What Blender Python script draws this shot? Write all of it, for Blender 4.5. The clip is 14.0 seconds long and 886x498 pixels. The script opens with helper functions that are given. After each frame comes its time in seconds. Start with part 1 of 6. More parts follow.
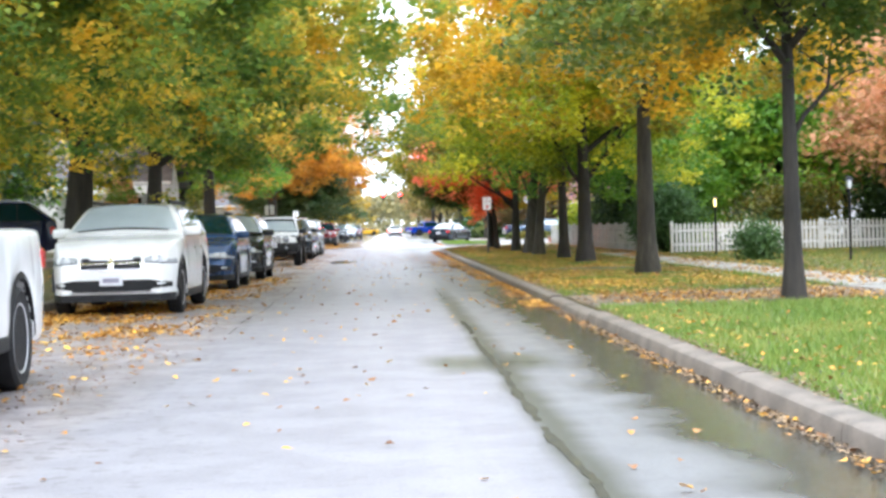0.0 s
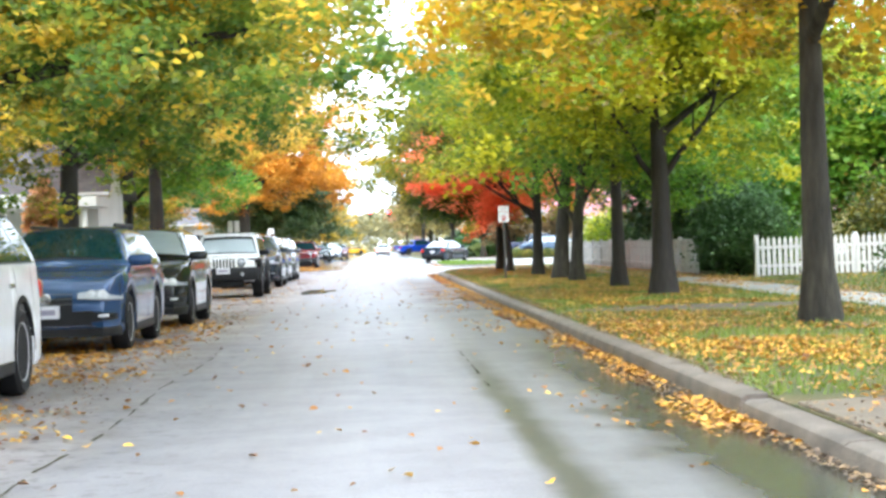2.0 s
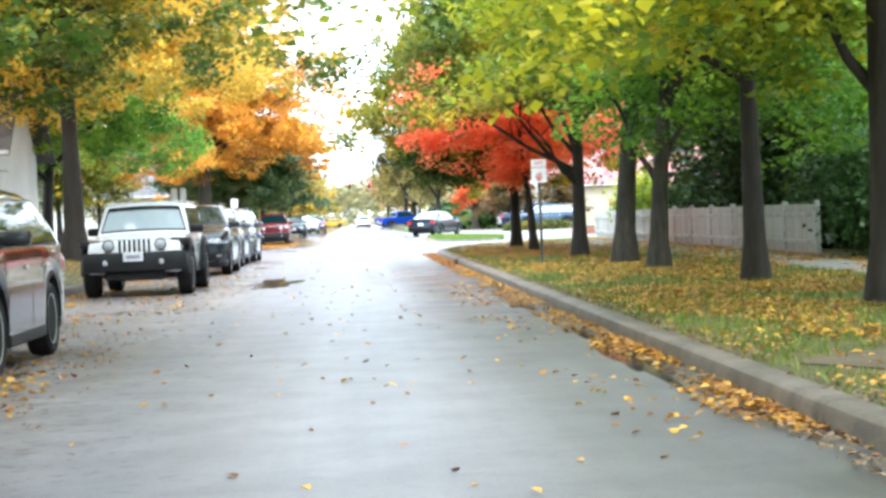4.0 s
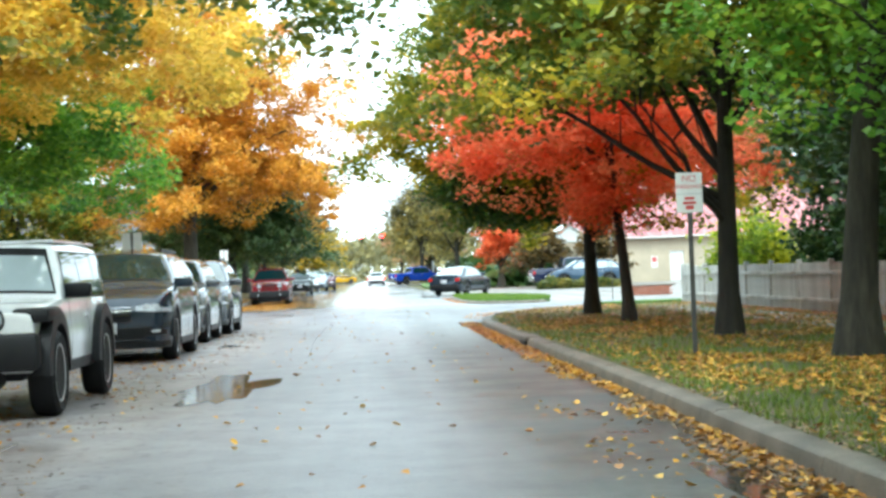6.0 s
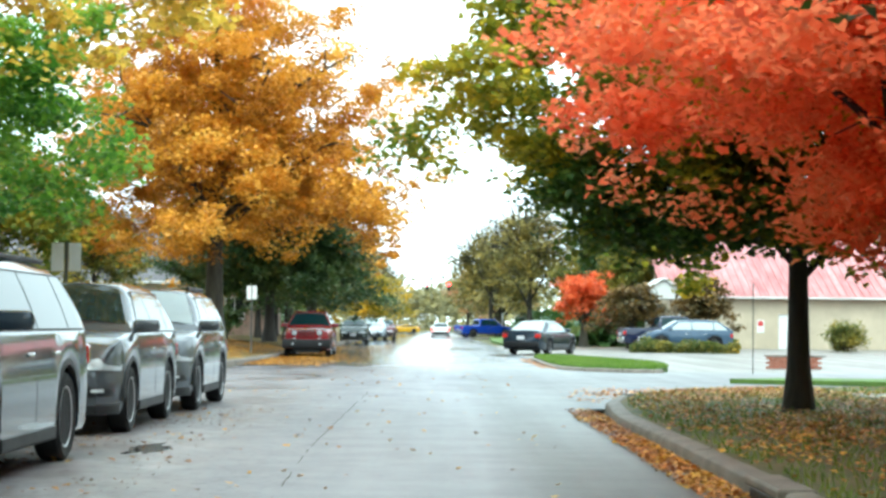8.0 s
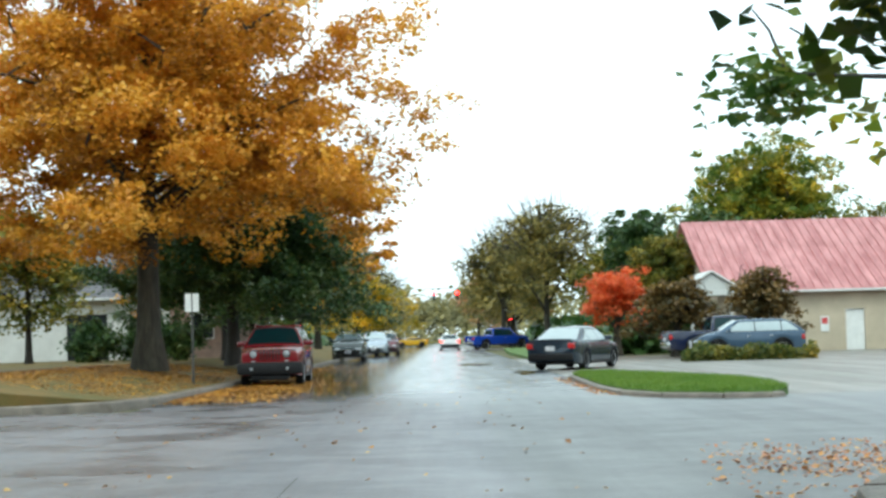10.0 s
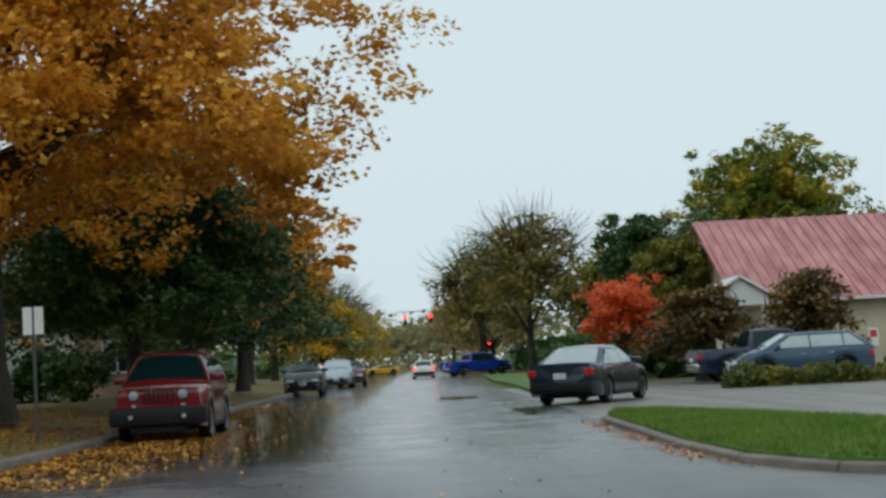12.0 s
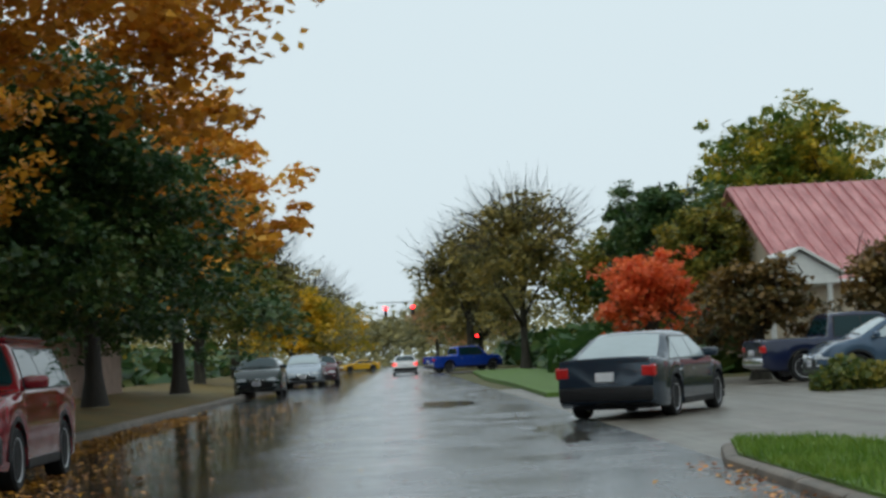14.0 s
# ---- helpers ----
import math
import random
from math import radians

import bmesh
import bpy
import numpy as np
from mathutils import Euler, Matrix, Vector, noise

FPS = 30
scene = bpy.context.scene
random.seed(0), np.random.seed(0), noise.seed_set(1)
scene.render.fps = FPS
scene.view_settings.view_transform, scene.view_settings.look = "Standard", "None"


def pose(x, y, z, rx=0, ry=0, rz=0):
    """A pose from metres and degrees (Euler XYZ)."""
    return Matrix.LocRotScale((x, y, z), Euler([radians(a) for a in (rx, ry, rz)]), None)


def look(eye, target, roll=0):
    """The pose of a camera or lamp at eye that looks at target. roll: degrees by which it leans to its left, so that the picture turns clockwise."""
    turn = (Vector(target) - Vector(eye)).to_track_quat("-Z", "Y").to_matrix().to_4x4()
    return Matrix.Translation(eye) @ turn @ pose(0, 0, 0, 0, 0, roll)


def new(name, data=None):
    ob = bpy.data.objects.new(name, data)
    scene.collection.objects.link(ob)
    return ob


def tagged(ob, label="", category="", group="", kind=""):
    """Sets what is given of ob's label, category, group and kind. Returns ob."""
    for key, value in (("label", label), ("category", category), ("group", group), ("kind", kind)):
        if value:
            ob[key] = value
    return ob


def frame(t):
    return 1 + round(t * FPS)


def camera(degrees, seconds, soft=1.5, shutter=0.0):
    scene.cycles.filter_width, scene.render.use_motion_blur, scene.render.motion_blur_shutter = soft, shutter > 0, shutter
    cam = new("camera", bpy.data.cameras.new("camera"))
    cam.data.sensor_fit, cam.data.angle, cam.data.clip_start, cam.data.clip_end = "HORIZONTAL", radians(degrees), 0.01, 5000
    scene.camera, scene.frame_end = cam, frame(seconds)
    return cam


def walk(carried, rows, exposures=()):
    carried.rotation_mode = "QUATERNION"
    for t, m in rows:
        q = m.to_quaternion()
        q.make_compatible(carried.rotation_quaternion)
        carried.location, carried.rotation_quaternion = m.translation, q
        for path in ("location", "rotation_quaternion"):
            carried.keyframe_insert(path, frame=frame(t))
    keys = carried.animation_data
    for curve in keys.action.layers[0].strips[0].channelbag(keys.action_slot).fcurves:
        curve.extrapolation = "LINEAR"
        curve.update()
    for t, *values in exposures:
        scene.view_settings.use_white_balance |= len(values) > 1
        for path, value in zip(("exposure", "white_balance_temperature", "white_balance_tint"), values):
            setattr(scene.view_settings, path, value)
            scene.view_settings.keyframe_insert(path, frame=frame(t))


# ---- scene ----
# camera: seconds, eye x y z, pitch, lean, turn
cam = camera(28.5, 14.0, soft=3.0)
PATH = [
    (0.0, 0.0, 0.0, 1.204, -0.74, 1.54, -1.82),
    (0.5, -0.0, 3.557, 1.204, -0.51, 1.71, -1.95),
    (1.0, -0.001, 7.117, 1.204, -0.37, 1.91, -2.05),
    (1.5, -0.004, 10.683, 1.204, -0.31, 2.13, -2.13),
    (2.0, -0.009, 14.258, 1.204, -0.15, 2.03, -2.23),
    (2.5, -0.016, 17.844, 1.204, -0.09, 2.09, -2.42),
    (3.0, -0.028, 21.444, 1.204, -0.52, 2.08, -2.51),
    (3.2, -0.033, 22.888, 1.204, -1.09, 2.12, -2.67),
    (5.3, -0.088, 38.257, 1.204, -1.1, 2.79, -2.83),
    (5.5, -0.087, 39.743, 1.204, -0.02, 2.46, -2.76),
    (6.0, -0.074, 43.477, 1.204, 0.76, 2.24, -2.51),
    (6.5, -0.05, 47.241, 1.204, 2.86, 2.5, -2.32),
    (6.8, -0.03, 49.516, 1.204, 2.76, 2.53, -2.09),
    (7.0, -0.015, 51.04, 1.204, 2.87, 2.04, -1.72),
    (7.3, 0.009, 53.336, 1.204, 2.57, 0.51, -1.08),
    (7.5, 0.026, 54.875, 1.204, 2.66, -0.95, -0.77),
    (8.0, 0.074, 58.75, 1.204, 2.51, -0.58, -0.37),
    (8.2, 0.094, 60.312, 1.204, 2.54, -0.63, -0.3),
    (10.3, 0.279, 76.902, 1.204, 2.99, 1.91, -0.12),
    (10.5, 0.288, 78.469, 1.204, 3.06, 2.04, -0.22),
    (11.0, 0.302, 82.354, 1.204, 3.22, 2.46, -0.48),
    (11.5, 0.31, 86.185, 1.204, 3.42, 2.64, -0.71),
    (12.0, 0.322, 89.955, 1.204, 3.73, 2.95, -0.9),
    (12.5, 0.349, 93.659, 1.204, 3.83, 3.06, -1.09),
    (13.0, 0.39, 97.305, 1.204, 3.76, 2.56, -1.29),
    (13.5, 0.442, 100.912, 1.204, 3.62, 2.92, -1.35),
    (14.0, 0.499, 104.5, 1.204, 3.53, 3.12, -1.46),
]
EXPOSURES = [(0.0, 0.96, 6100, 9), (1.0, 1.12, 6100, 8), (3.0, 1.5, 5850, 4), (5.5, 1.08, 5900, -3), (6.5, 0.72, 5900, -10), (8.0, 0.7, 5950, -11), (10.3, -0.2, 6050, -7), (11.0, -0.52, 6100, -4), (11.5, -0.98, 6150, -3), (12.0, -1.16, 6150, -3), (13.0, -1.22, 6150, -3), (14.0, -1.1, 6200, -2)]
walk(cam, [(t, pose(x, y, z, 90 + p, r, h)) for t, x, y, z, p, r, h in PATH], EXPOSURES)

# ---- world and light: a bright overcast sky ----
world = bpy.data.worlds.new("overcast_sky")
scene.world = world
world.use_nodes = True
wn, wl = world.node_tree.nodes, world.node_tree.links
sky = wn.new("ShaderNodeTexSky")
sky.sky_type, sky.sun_disc = "NISHITA", False
sky.sun_elevation, sky.sun_rotation = radians(42), radians(200)
sky.air_density, sky.dust_density = 1.6, 4.0
wash = wn.new("ShaderNodeHueSaturation")
wash.inputs["Saturation"].default_value = 0.15
blend = wn.new("ShaderNodeMix")
blend.data_type = "RGBA"
blend.inputs[0].default_value = 0.8
blend.inputs[7].default_value = (15.6, 16.5, 18.0, 1)
wl.new(sky.outputs[0], wash.inputs["Color"])
wl.new(wash.outputs[0], blend.inputs[6])
back = wn["Background"]
wl.new(blend.outputs[2], back.inputs[0])
back.inputs[1].default_value = 0.12
sun = new("sun", bpy.data.lights.new("sun", "SUN"))
sun.data.energy, sun.data.angle, sun.data.color = 1.15, radians(25), (1.0, 0.96, 0.9)
sun.matrix_world = look((0, 0, 40), (8, 30, 0))


# ---- materials ----
def node(m, kind, **values):
    n = m.node_tree.nodes.new(kind)
    for key, value in values.items():
        n.inputs[key].default_value = value
    return n


def link(m, a, b):
    m.node_tree.links.new(a, b)


def rgb(c, k=1.0):
    return (min(1, c[0] * k), min(1, c[1] * k), min(1, c[2] * k), 1)


def surf(name, color, rough=0.5, metal=0.0, var=0.2, scale=3.0, bump=0.1, bscale=40.0, coat=0.0, second=None, rvar=0.1, ior=1.5, stretch=(1, 1, 1), each=0.0):
    """A surface with stains at one scale, grain at another, and fine relief."""
    m = bpy.data.materials.new(name)
    m.use_nodes = True
    p = m.node_tree.nodes["Principled BSDF"]
    p.inputs["Metallic"].default_value = metal
    p.inputs["IOR"].default_value = ior
    p.inputs["Coat Weight"].default_value = coat
    p.inputs["Coat Roughness"].default_value = 0.04
    co = node(m, "ShaderNodeTexCoord")
    mp = node(m, "ShaderNodeMapping", Scale=stretch)
    link(m, co.outputs["Object"], mp.inputs[0])
    n1 = node(m, "ShaderNodeTexNoise", Scale=scale, Detail=5.0, Roughness=0.6)
    n2 = node(m, "ShaderNodeTexNoise", Scale=bscale, Detail=3.0)
    link(m, mp.outputs[0], n1.inputs["Vector"])
    link(m, mp.outputs[0], n2.inputs["Vector"])
    r = node(m, "ShaderNodeValToRGB")
    r.color_ramp.elements[0].position, r.color_ramp.elements[1].position = 0.35, 0.68
    r.color_ramp.elements[0].color = rgb(color, 1 - var)
    r.color_ramp.elements[1].color = rgb(second or color, 1 if second else 1 + var)
    link(m, n1.outputs[0], r.inputs[0])
    g = node(m, "ShaderNodeMix")
    g.data_type, g.blend_type = "RGBA", "MULTIPLY"
    g.inputs[0].default_value = min(1, var * 1.5)
    link(m, r.outputs[0], g.inputs[6])
    link(m, n2.outputs[0], g.inputs[7])
    out = g.outputs[2]
    if each:
        info = node(m, "ShaderNodeObjectInfo")
        hv = node(m, "ShaderNodeHueSaturation")
        rng = node(m, "ShaderNodeMapRange")
        rng.inputs[3].default_value, rng.inputs[4].default_value = 1 - each, 1 + each
        link(m, info.outputs["Random"], rng.inputs[0])
        link(m, rng.outputs[0], hv.inputs["Value"])
        link(m, out, hv.inputs["Color"])
        out = hv.outputs[0]
    link(m, out, p.inputs["Base Color"])
    rr = node(m, "ShaderNodeMapRange")
    rr.inputs[3].default_value, rr.inputs[4].default_value = max(0.01, rough - rvar), min(1, rough + rvar)
    link(m, n1.outputs[0], rr.inputs[0])
    link(m, rr.outputs[0], p.inputs["Roughness"])
    if bump:
        b = node(m, "ShaderNodeBump", Strength=bump, Distance=0.02)
        link(m, n2.outputs[0], b.inputs["Height"])
        link(m, b.outputs[0], p.inputs["Normal"])
    return m


def leaf_mat(name, colors, scale=0.55, spread=0.5, glow=0.4):
    """Thin leaves: colours run in clumps over the crown and differ from leaf to leaf; light comes through them."""
    m = bpy.data.materials.new(name)
    m.use_nodes = True
    p = m.node_tree.nodes["Principled BSDF"]
    p.inputs["Roughness"].default_value = 0.45
    co = node(m, "ShaderNodeTexCoord")
    n1 = node(m, "ShaderNodeTexNoise", Scale=scale, Detail=2.5)
    link(m, co.outputs["Object"], n1.inputs["Vector"])
    ge = node(m, "ShaderNodeNewGeometry")
    mx = node(m, "ShaderNodeMix")
    mx.inputs[0].default_value = spread
    st = node(m, "ShaderNodeMapRange")
    st.inputs[1].default_value, st.inputs[2].default_value = 0.3, 0.7
    link(m, n1.outputs[0], st.inputs[0])
    link(m, st.outputs[0], mx.inputs[2])
    link(m, ge.outputs["Random Per Island"], mx.inputs[3])
    r = node(m, "ShaderNodeValToRGB")
    e = r.color_ramp.elements
    e[0].position, e[0].color = 0.12, rgb(colors[0])
    e[1].position, e[1].color = 0.88, rgb(colors[-1])
    for k, c in enumerate(colors[1:-1]):
        e.new(0.12 + 0.76 * (k + 1) / (len(colors) - 1)).color = rgb(c)
    link(m, mx.outputs[0], r.inputs[0])
    link(m, r.outputs[0], p.inputs["Base Color"])
    t = node(m, "ShaderNodeBsdfTranslucent")
    link(m, r.outputs[0], t.inputs[0])
    s = node(m, "ShaderNodeMixShader")
    s.inputs[0].default_value = glow
    link(m, p.outputs[0], s.inputs[1])
    link(m, t.outputs[0], s.inputs[2])
    link(m, s.outputs[0], m.node_tree.nodes["Material Output"].inputs[0])
    return m


def glass_mat(name, color, rough=0.03, gloss=0.32):
    m = surf(name, color, rough=rough, var=0.05, bump=0, rvar=0.01, ior=1.45)
    m.node_tree.nodes["Principled BSDF"].inputs["Specular IOR Level"].default_value = gloss
    return m


def paint(name, color, metal=0.0):
    return surf(name, color, rough=0.14, metal=metal, var=0.08, scale=2.0, bump=0.015, bscale=60, coat=0.5, rvar=0.05, ior=1.42)


def lamp_mat(name, color, power):
    m = surf(name, color, rough=0.2, var=0.02, bump=0)
    p = m.node_tree.nodes["Principled BSDF"]
    p.inputs["Emission Color"].default_value = (*color, 1)
    p.inputs["Emission Strength"].default_value = power
    return m


def road_mat(name, dry, wet, rough_low, rough_high, scale):
    """Rain-wet asphalt: fine stone grain, broad damp bands along the wheel tracks, shallow water film."""
    m = bpy.data.materials.new(name)
    m.use_nodes = True
    p = m.node_tree.nodes["Principled BSDF"]
    p.inputs["IOR"].default_value = 1.45
    co = node(m, "ShaderNodeTexCoord")
    mp = node(m, "ShaderNodeMapping", Scale=(1.5, 0.05, 1.0))
    link(m, co.outputs["Object"], mp.inputs[0])
    bands = node(m, "ShaderNodeTexNoise", Scale=scale, Detail=6.0, Roughness=0.62)
    link(m, mp.outputs[0], bands.inputs["Vector"])
    grain = node(m, "ShaderNodeTexNoise", Scale=55.0, Detail=4.0)
    link(m, co.outputs["Object"], grain.inputs["Vector"])
    patch = node(m, "ShaderNodeTexNoise", Scale=1.7, Detail=4.0)
    link(m, co.outputs["Object"], patch.inputs["Vector"])
    r = node(m, "ShaderNodeValToRGB")
    r.color_ramp.elements[0].position, r.color_ramp.elements[1].position = 0.38, 0.62
    r.color_ramp.elements[0].color, r.color_ramp.elements[1].color = rgb(wet), rgb(dry)
    link(m, patch.outputs[0], r.inputs[0])
    g = node(m, "ShaderNodeMix")
    g.data_type, g.blend_type = "RGBA", "MULTIPLY"
    g.inputs[0].default_value = 0.6
    link(m, r.outputs[0], g.inputs[6])
    link(m, grain.outputs[0], g.inputs[7])
    link(m, g.outputs[2], p.inputs["Base Color"])
    rr = node(m, "ShaderNodeMapRange")
    rr.inputs[1].default_value, rr.inputs[2].default_value = 0.35, 0.65
    rr.inputs[3].default_value, rr.inputs[4].default_value = rough_low, rough_high
    link(m, bands.outputs[0], rr.inputs[0])
    link(m, rr.outputs[0], p.inputs["Roughness"])
    b = node(m, "ShaderNodeBump", Strength=0.12, Distance=0.01)
    link(m, grain.outputs[0], b.inputs["Height"])
    link(m, b.outputs[0], p.inputs["Normal"])
    return m


def street_mat(name):
    """One street: worn parking strip, middle lane, mossy gutter strip, a wetter stretch past the junction, and there a
    left strip coloured dark with leaf brown and tree reflections, with ragged borders.
    """
    m = road_mat(name, (0.325, 0.315, 0.34), (0.265, 0.255, 0.275), 0.43, 0.52, 0.9)
    tree_nodes = m.node_tree
    p = tree_nodes.nodes["Principled BSDF"]
    base = p.inputs["Base Color"].links[0].from_socket
    rough = p.inputs["Roughness"].links[0].from_socket
    co = node(m, "ShaderNodeTexCoord")
    sep = node(m, "ShaderNodeSeparateXYZ")
    link(m, co.outputs["Object"], sep.inputs[0])
    wob = node(m, "ShaderNodeTexNoise", Scale=0.9, Detail=4.0)
    link(m, co.outputs["Object"], wob.inputs["Vector"])

    def mask(axis, lo, hi, amount):
        shift = node(m, "ShaderNodeMath")
        shift.operation = "MULTIPLY_ADD"
        shift.inputs[1].default_value = amount
        link(m, wob.outputs[0], shift.inputs[0])
        link(m, sep.outputs[axis], shift.inputs[2])
        r = node(m, "ShaderNodeMapRange")
        r.inputs[1].default_value, r.inputs[2].default_value = lo + amount / 2, hi + amount / 2
        link(m, shift.outputs[0], r.inputs[0])
        return r.outputs[0]

    def both(a, b):
        k = node(m, "ShaderNodeMath")
        k.operation = "MULTIPLY"
        link(m, a, k.inputs[0])
        link(m, b, k.inputs[1])
        return k.outputs[0]

    fine = node(m, "ShaderNodeTexNoise", Scale=2.6, Detail=6.0)
    link(m, co.outputs["Object"], fine.inputs["Vector"])
    # left strip past y 107: leaf brown plus dark tree reflections, as colour
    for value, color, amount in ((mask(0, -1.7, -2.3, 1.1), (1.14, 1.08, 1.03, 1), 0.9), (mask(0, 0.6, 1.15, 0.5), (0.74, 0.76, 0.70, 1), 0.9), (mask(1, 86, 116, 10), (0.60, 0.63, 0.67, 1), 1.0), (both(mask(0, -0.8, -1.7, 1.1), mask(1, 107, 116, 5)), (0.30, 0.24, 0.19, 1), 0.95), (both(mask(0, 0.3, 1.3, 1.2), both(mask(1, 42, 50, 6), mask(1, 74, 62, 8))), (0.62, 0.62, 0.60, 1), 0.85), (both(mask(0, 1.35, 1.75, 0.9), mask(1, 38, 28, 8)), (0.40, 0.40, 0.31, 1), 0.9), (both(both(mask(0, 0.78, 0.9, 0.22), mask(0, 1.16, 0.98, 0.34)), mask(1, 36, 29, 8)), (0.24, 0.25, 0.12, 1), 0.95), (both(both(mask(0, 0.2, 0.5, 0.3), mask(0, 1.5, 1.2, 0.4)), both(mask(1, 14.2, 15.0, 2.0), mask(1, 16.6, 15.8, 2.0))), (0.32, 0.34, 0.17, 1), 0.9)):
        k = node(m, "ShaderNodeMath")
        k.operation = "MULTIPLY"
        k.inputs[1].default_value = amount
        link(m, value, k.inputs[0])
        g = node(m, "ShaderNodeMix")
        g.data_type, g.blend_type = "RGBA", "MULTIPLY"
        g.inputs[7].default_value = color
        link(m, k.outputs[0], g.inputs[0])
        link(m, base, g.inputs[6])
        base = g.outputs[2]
    stain = node(m, "ShaderNodeValToRGB")
    stain.color_ramp.elements[0].position, stain.color_ramp.elements[1].position = 0.42, 0.56
    stain.color_ramp.elements[0].color, stain.color_ramp.elements[1].color = (0.82, 0.77, 0.73, 1), (1.06, 1.05, 1.04, 1)
    link(m, fine.outputs[0], stain.inputs[0])
    g = node(m, "ShaderNodeMix")
    g.data_type, g.blend_type = "RGBA", "MULTIPLY"
    link(m, both(mask(0, -1.6, -2.6, 1.4), mask(1, 96, 84, 6)), g.inputs[0])
    link(m, base, g.inputs[6])
    link(m, stain.outputs[0], g.inputs[7])
    base = g.outputs[2]
    # broad worn and soaked patches past the junction
    broad = node(m, "ShaderNodeTexNoise", Scale=0.55, Detail=7.0, Roughness=0.65)
    link(m, co.outputs["Object"], broad.inputs["Vector"])
    worn = node(m, "ShaderNodeValToRGB")
    worn.color_ramp.elements[0].position, worn.color_ramp.elements[1].position = 0.42, 0.54
    worn.color_ramp.elements[0].color, worn.color_ramp.elements[1].color = (0.66, 0.66, 0.66, 1), (1, 1, 1, 1)
    link(m, broad.outputs[0], worn.inputs[0])
    g = node(m, "ShaderNodeMix")
    g.data_type, g.blend_type = "RGBA", "MULTIPLY"
    link(m, mask(1, 78, 96, 8), g.inputs[0])
    link(m, base, g.inputs[6])
    link(m, worn.outputs[0], g.inputs[7])
    base = g.outputs[2]
    # small wet pits, thick in the parking strip and sparse in the lane
    pits = node(m, "ShaderNodeTexNoise", Scale=7.5, Detail=5.0, Roughness=0.62)
    link(m, co.outputs["Object"], pits.inputs["Vector"])
    hollow = node(m, "ShaderNodeMapRange")
    hollow.inputs[1].default_value, hollow.inputs[2].default_value = 0.55, 0.61
    link(m, pits.outputs[0], hollow.inputs[0])
    strip_only = node(m, "ShaderNodeMapRange")
    strip_only.inputs[3].default_value = 0.2
    link(m, both(mask(0, -0.9, -2.2, 1.0), mask(1, 96, 84, 6)), strip_only.inputs[0])
    g = node(m, "ShaderNodeMix")
    g.data_type, g.blend_type = "RGBA", "MULTIPLY"
    g.inputs[7].default_value = (0.5, 0.47, 0.45, 1)
    link(m, both(hollow.outputs[0], strip_only.outputs[0]), g.inputs[0])
    link(m, base, g.inputs[6])
    link(m, g.outputs[2], p.inputs["Base Color"])
    wet = node(m, "ShaderNodeMix")
    link(m, mask(1, 98, 116, 8), wet.inputs[0])
    link(m, rough, wet.inputs[2])
    film = node(m, "ShaderNodeMapRange")
    film.inputs[1].default_value, film.inputs[2].default_value = 0.42, 0.58
    film.inputs[3].default_value, film.inputs[4].default_value = 0.36, 0.58
    link(m, broad.outputs[0], film.inputs[0])
    soft = node(m, "ShaderNodeMath")
    soft.operation = "MULTIPLY"
    link(m, film.outputs[0], soft.inputs[1])
    link(m, rough, soft.inputs[0])
    link(m, soft.outputs[0], wet.inputs[3])
    # damp and dry blotches in the parking strip, standing wet along the gutter
    blot = node(m, "ShaderNodeMapRange")
    blot.inputs[1].default_value, blot.inputs[2].default_value = 0.40, 0.60
    blot.inputs[3].default_value, blot.inputs[4].default_value = 0.6, 1.05
    link(m, broad.outputs[0], blot.inputs[0])
    value = wet.outputs[0]
    for factor, where in ((blot.outputs[0], mask(0, -1.7, -2.5, 1.4)), (None, both(mask(0, 1.45, 1.8, 0.9), mask(1, 40, 30, 8))), (blot.outputs[0], both(mask(0, 0.3, 1.3, 1.2), both(mask(1, 42, 50, 6), mask(1, 74, 62, 8))))):
        change = node(m, "ShaderNodeMix")
        change.inputs[2].default_value = 1.0
        change.inputs[3].default_value = 0.38
        link(m, where, change.inputs[0])
        if factor:
            link(m, factor, change.inputs[3])
        value = both(value, change.outputs[0])
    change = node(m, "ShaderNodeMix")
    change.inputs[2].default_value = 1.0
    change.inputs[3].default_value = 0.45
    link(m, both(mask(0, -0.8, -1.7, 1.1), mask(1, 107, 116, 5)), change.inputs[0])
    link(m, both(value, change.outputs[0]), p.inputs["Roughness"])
    return m


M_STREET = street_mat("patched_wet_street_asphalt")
M_LOT = road_mat("damp_concrete_paving", (0.27, 0.24, 0.20), (0.17, 0.15, 0.12), 0.3, 0.5, 1.0)
M_KERB = surf("weathered_concrete_kerb", (0.235, 0.195, 0.16), rough=0.6, var=0.35, scale=2.5, bump=0.35, bscale=60, each=0.06)
M_WALK = surf("damp_concrete_slab", (0.36, 0.34, 0.30), rough=0.5, var=0.25, scale=1.8, bump=0.25, bscale=50, each=0.08)
M_TAN = surf("leaf_stained_concrete", (0.25, 0.20, 0.145), rough=0.6, var=0.3, scale=1.8, bump=0.25, bscale=50, each=0.08)
M_GRASS = surf("autumn_lawn", (0.11, 0.15, 0.03), rough=0.8, var=0.35, scale=1.3, bump=0.8, bscale=30, second=(0.20, 0.15, 0.06))
M_LAWN = surf("damp_verge_lawn", (0.12, 0.17, 0.045), rough=0.8, var=0.35, scale=1.2, bump=0.8, bscale=30, second=(0.19, 0.19, 0.08))
M_FALL = surf("leafy_yellow_lawn", (0.19, 0.17, 0.035), rough=0.8, var=0.35, scale=1.1, bump=0.8, bscale=30, second=(0.25, 0.14, 0.03))
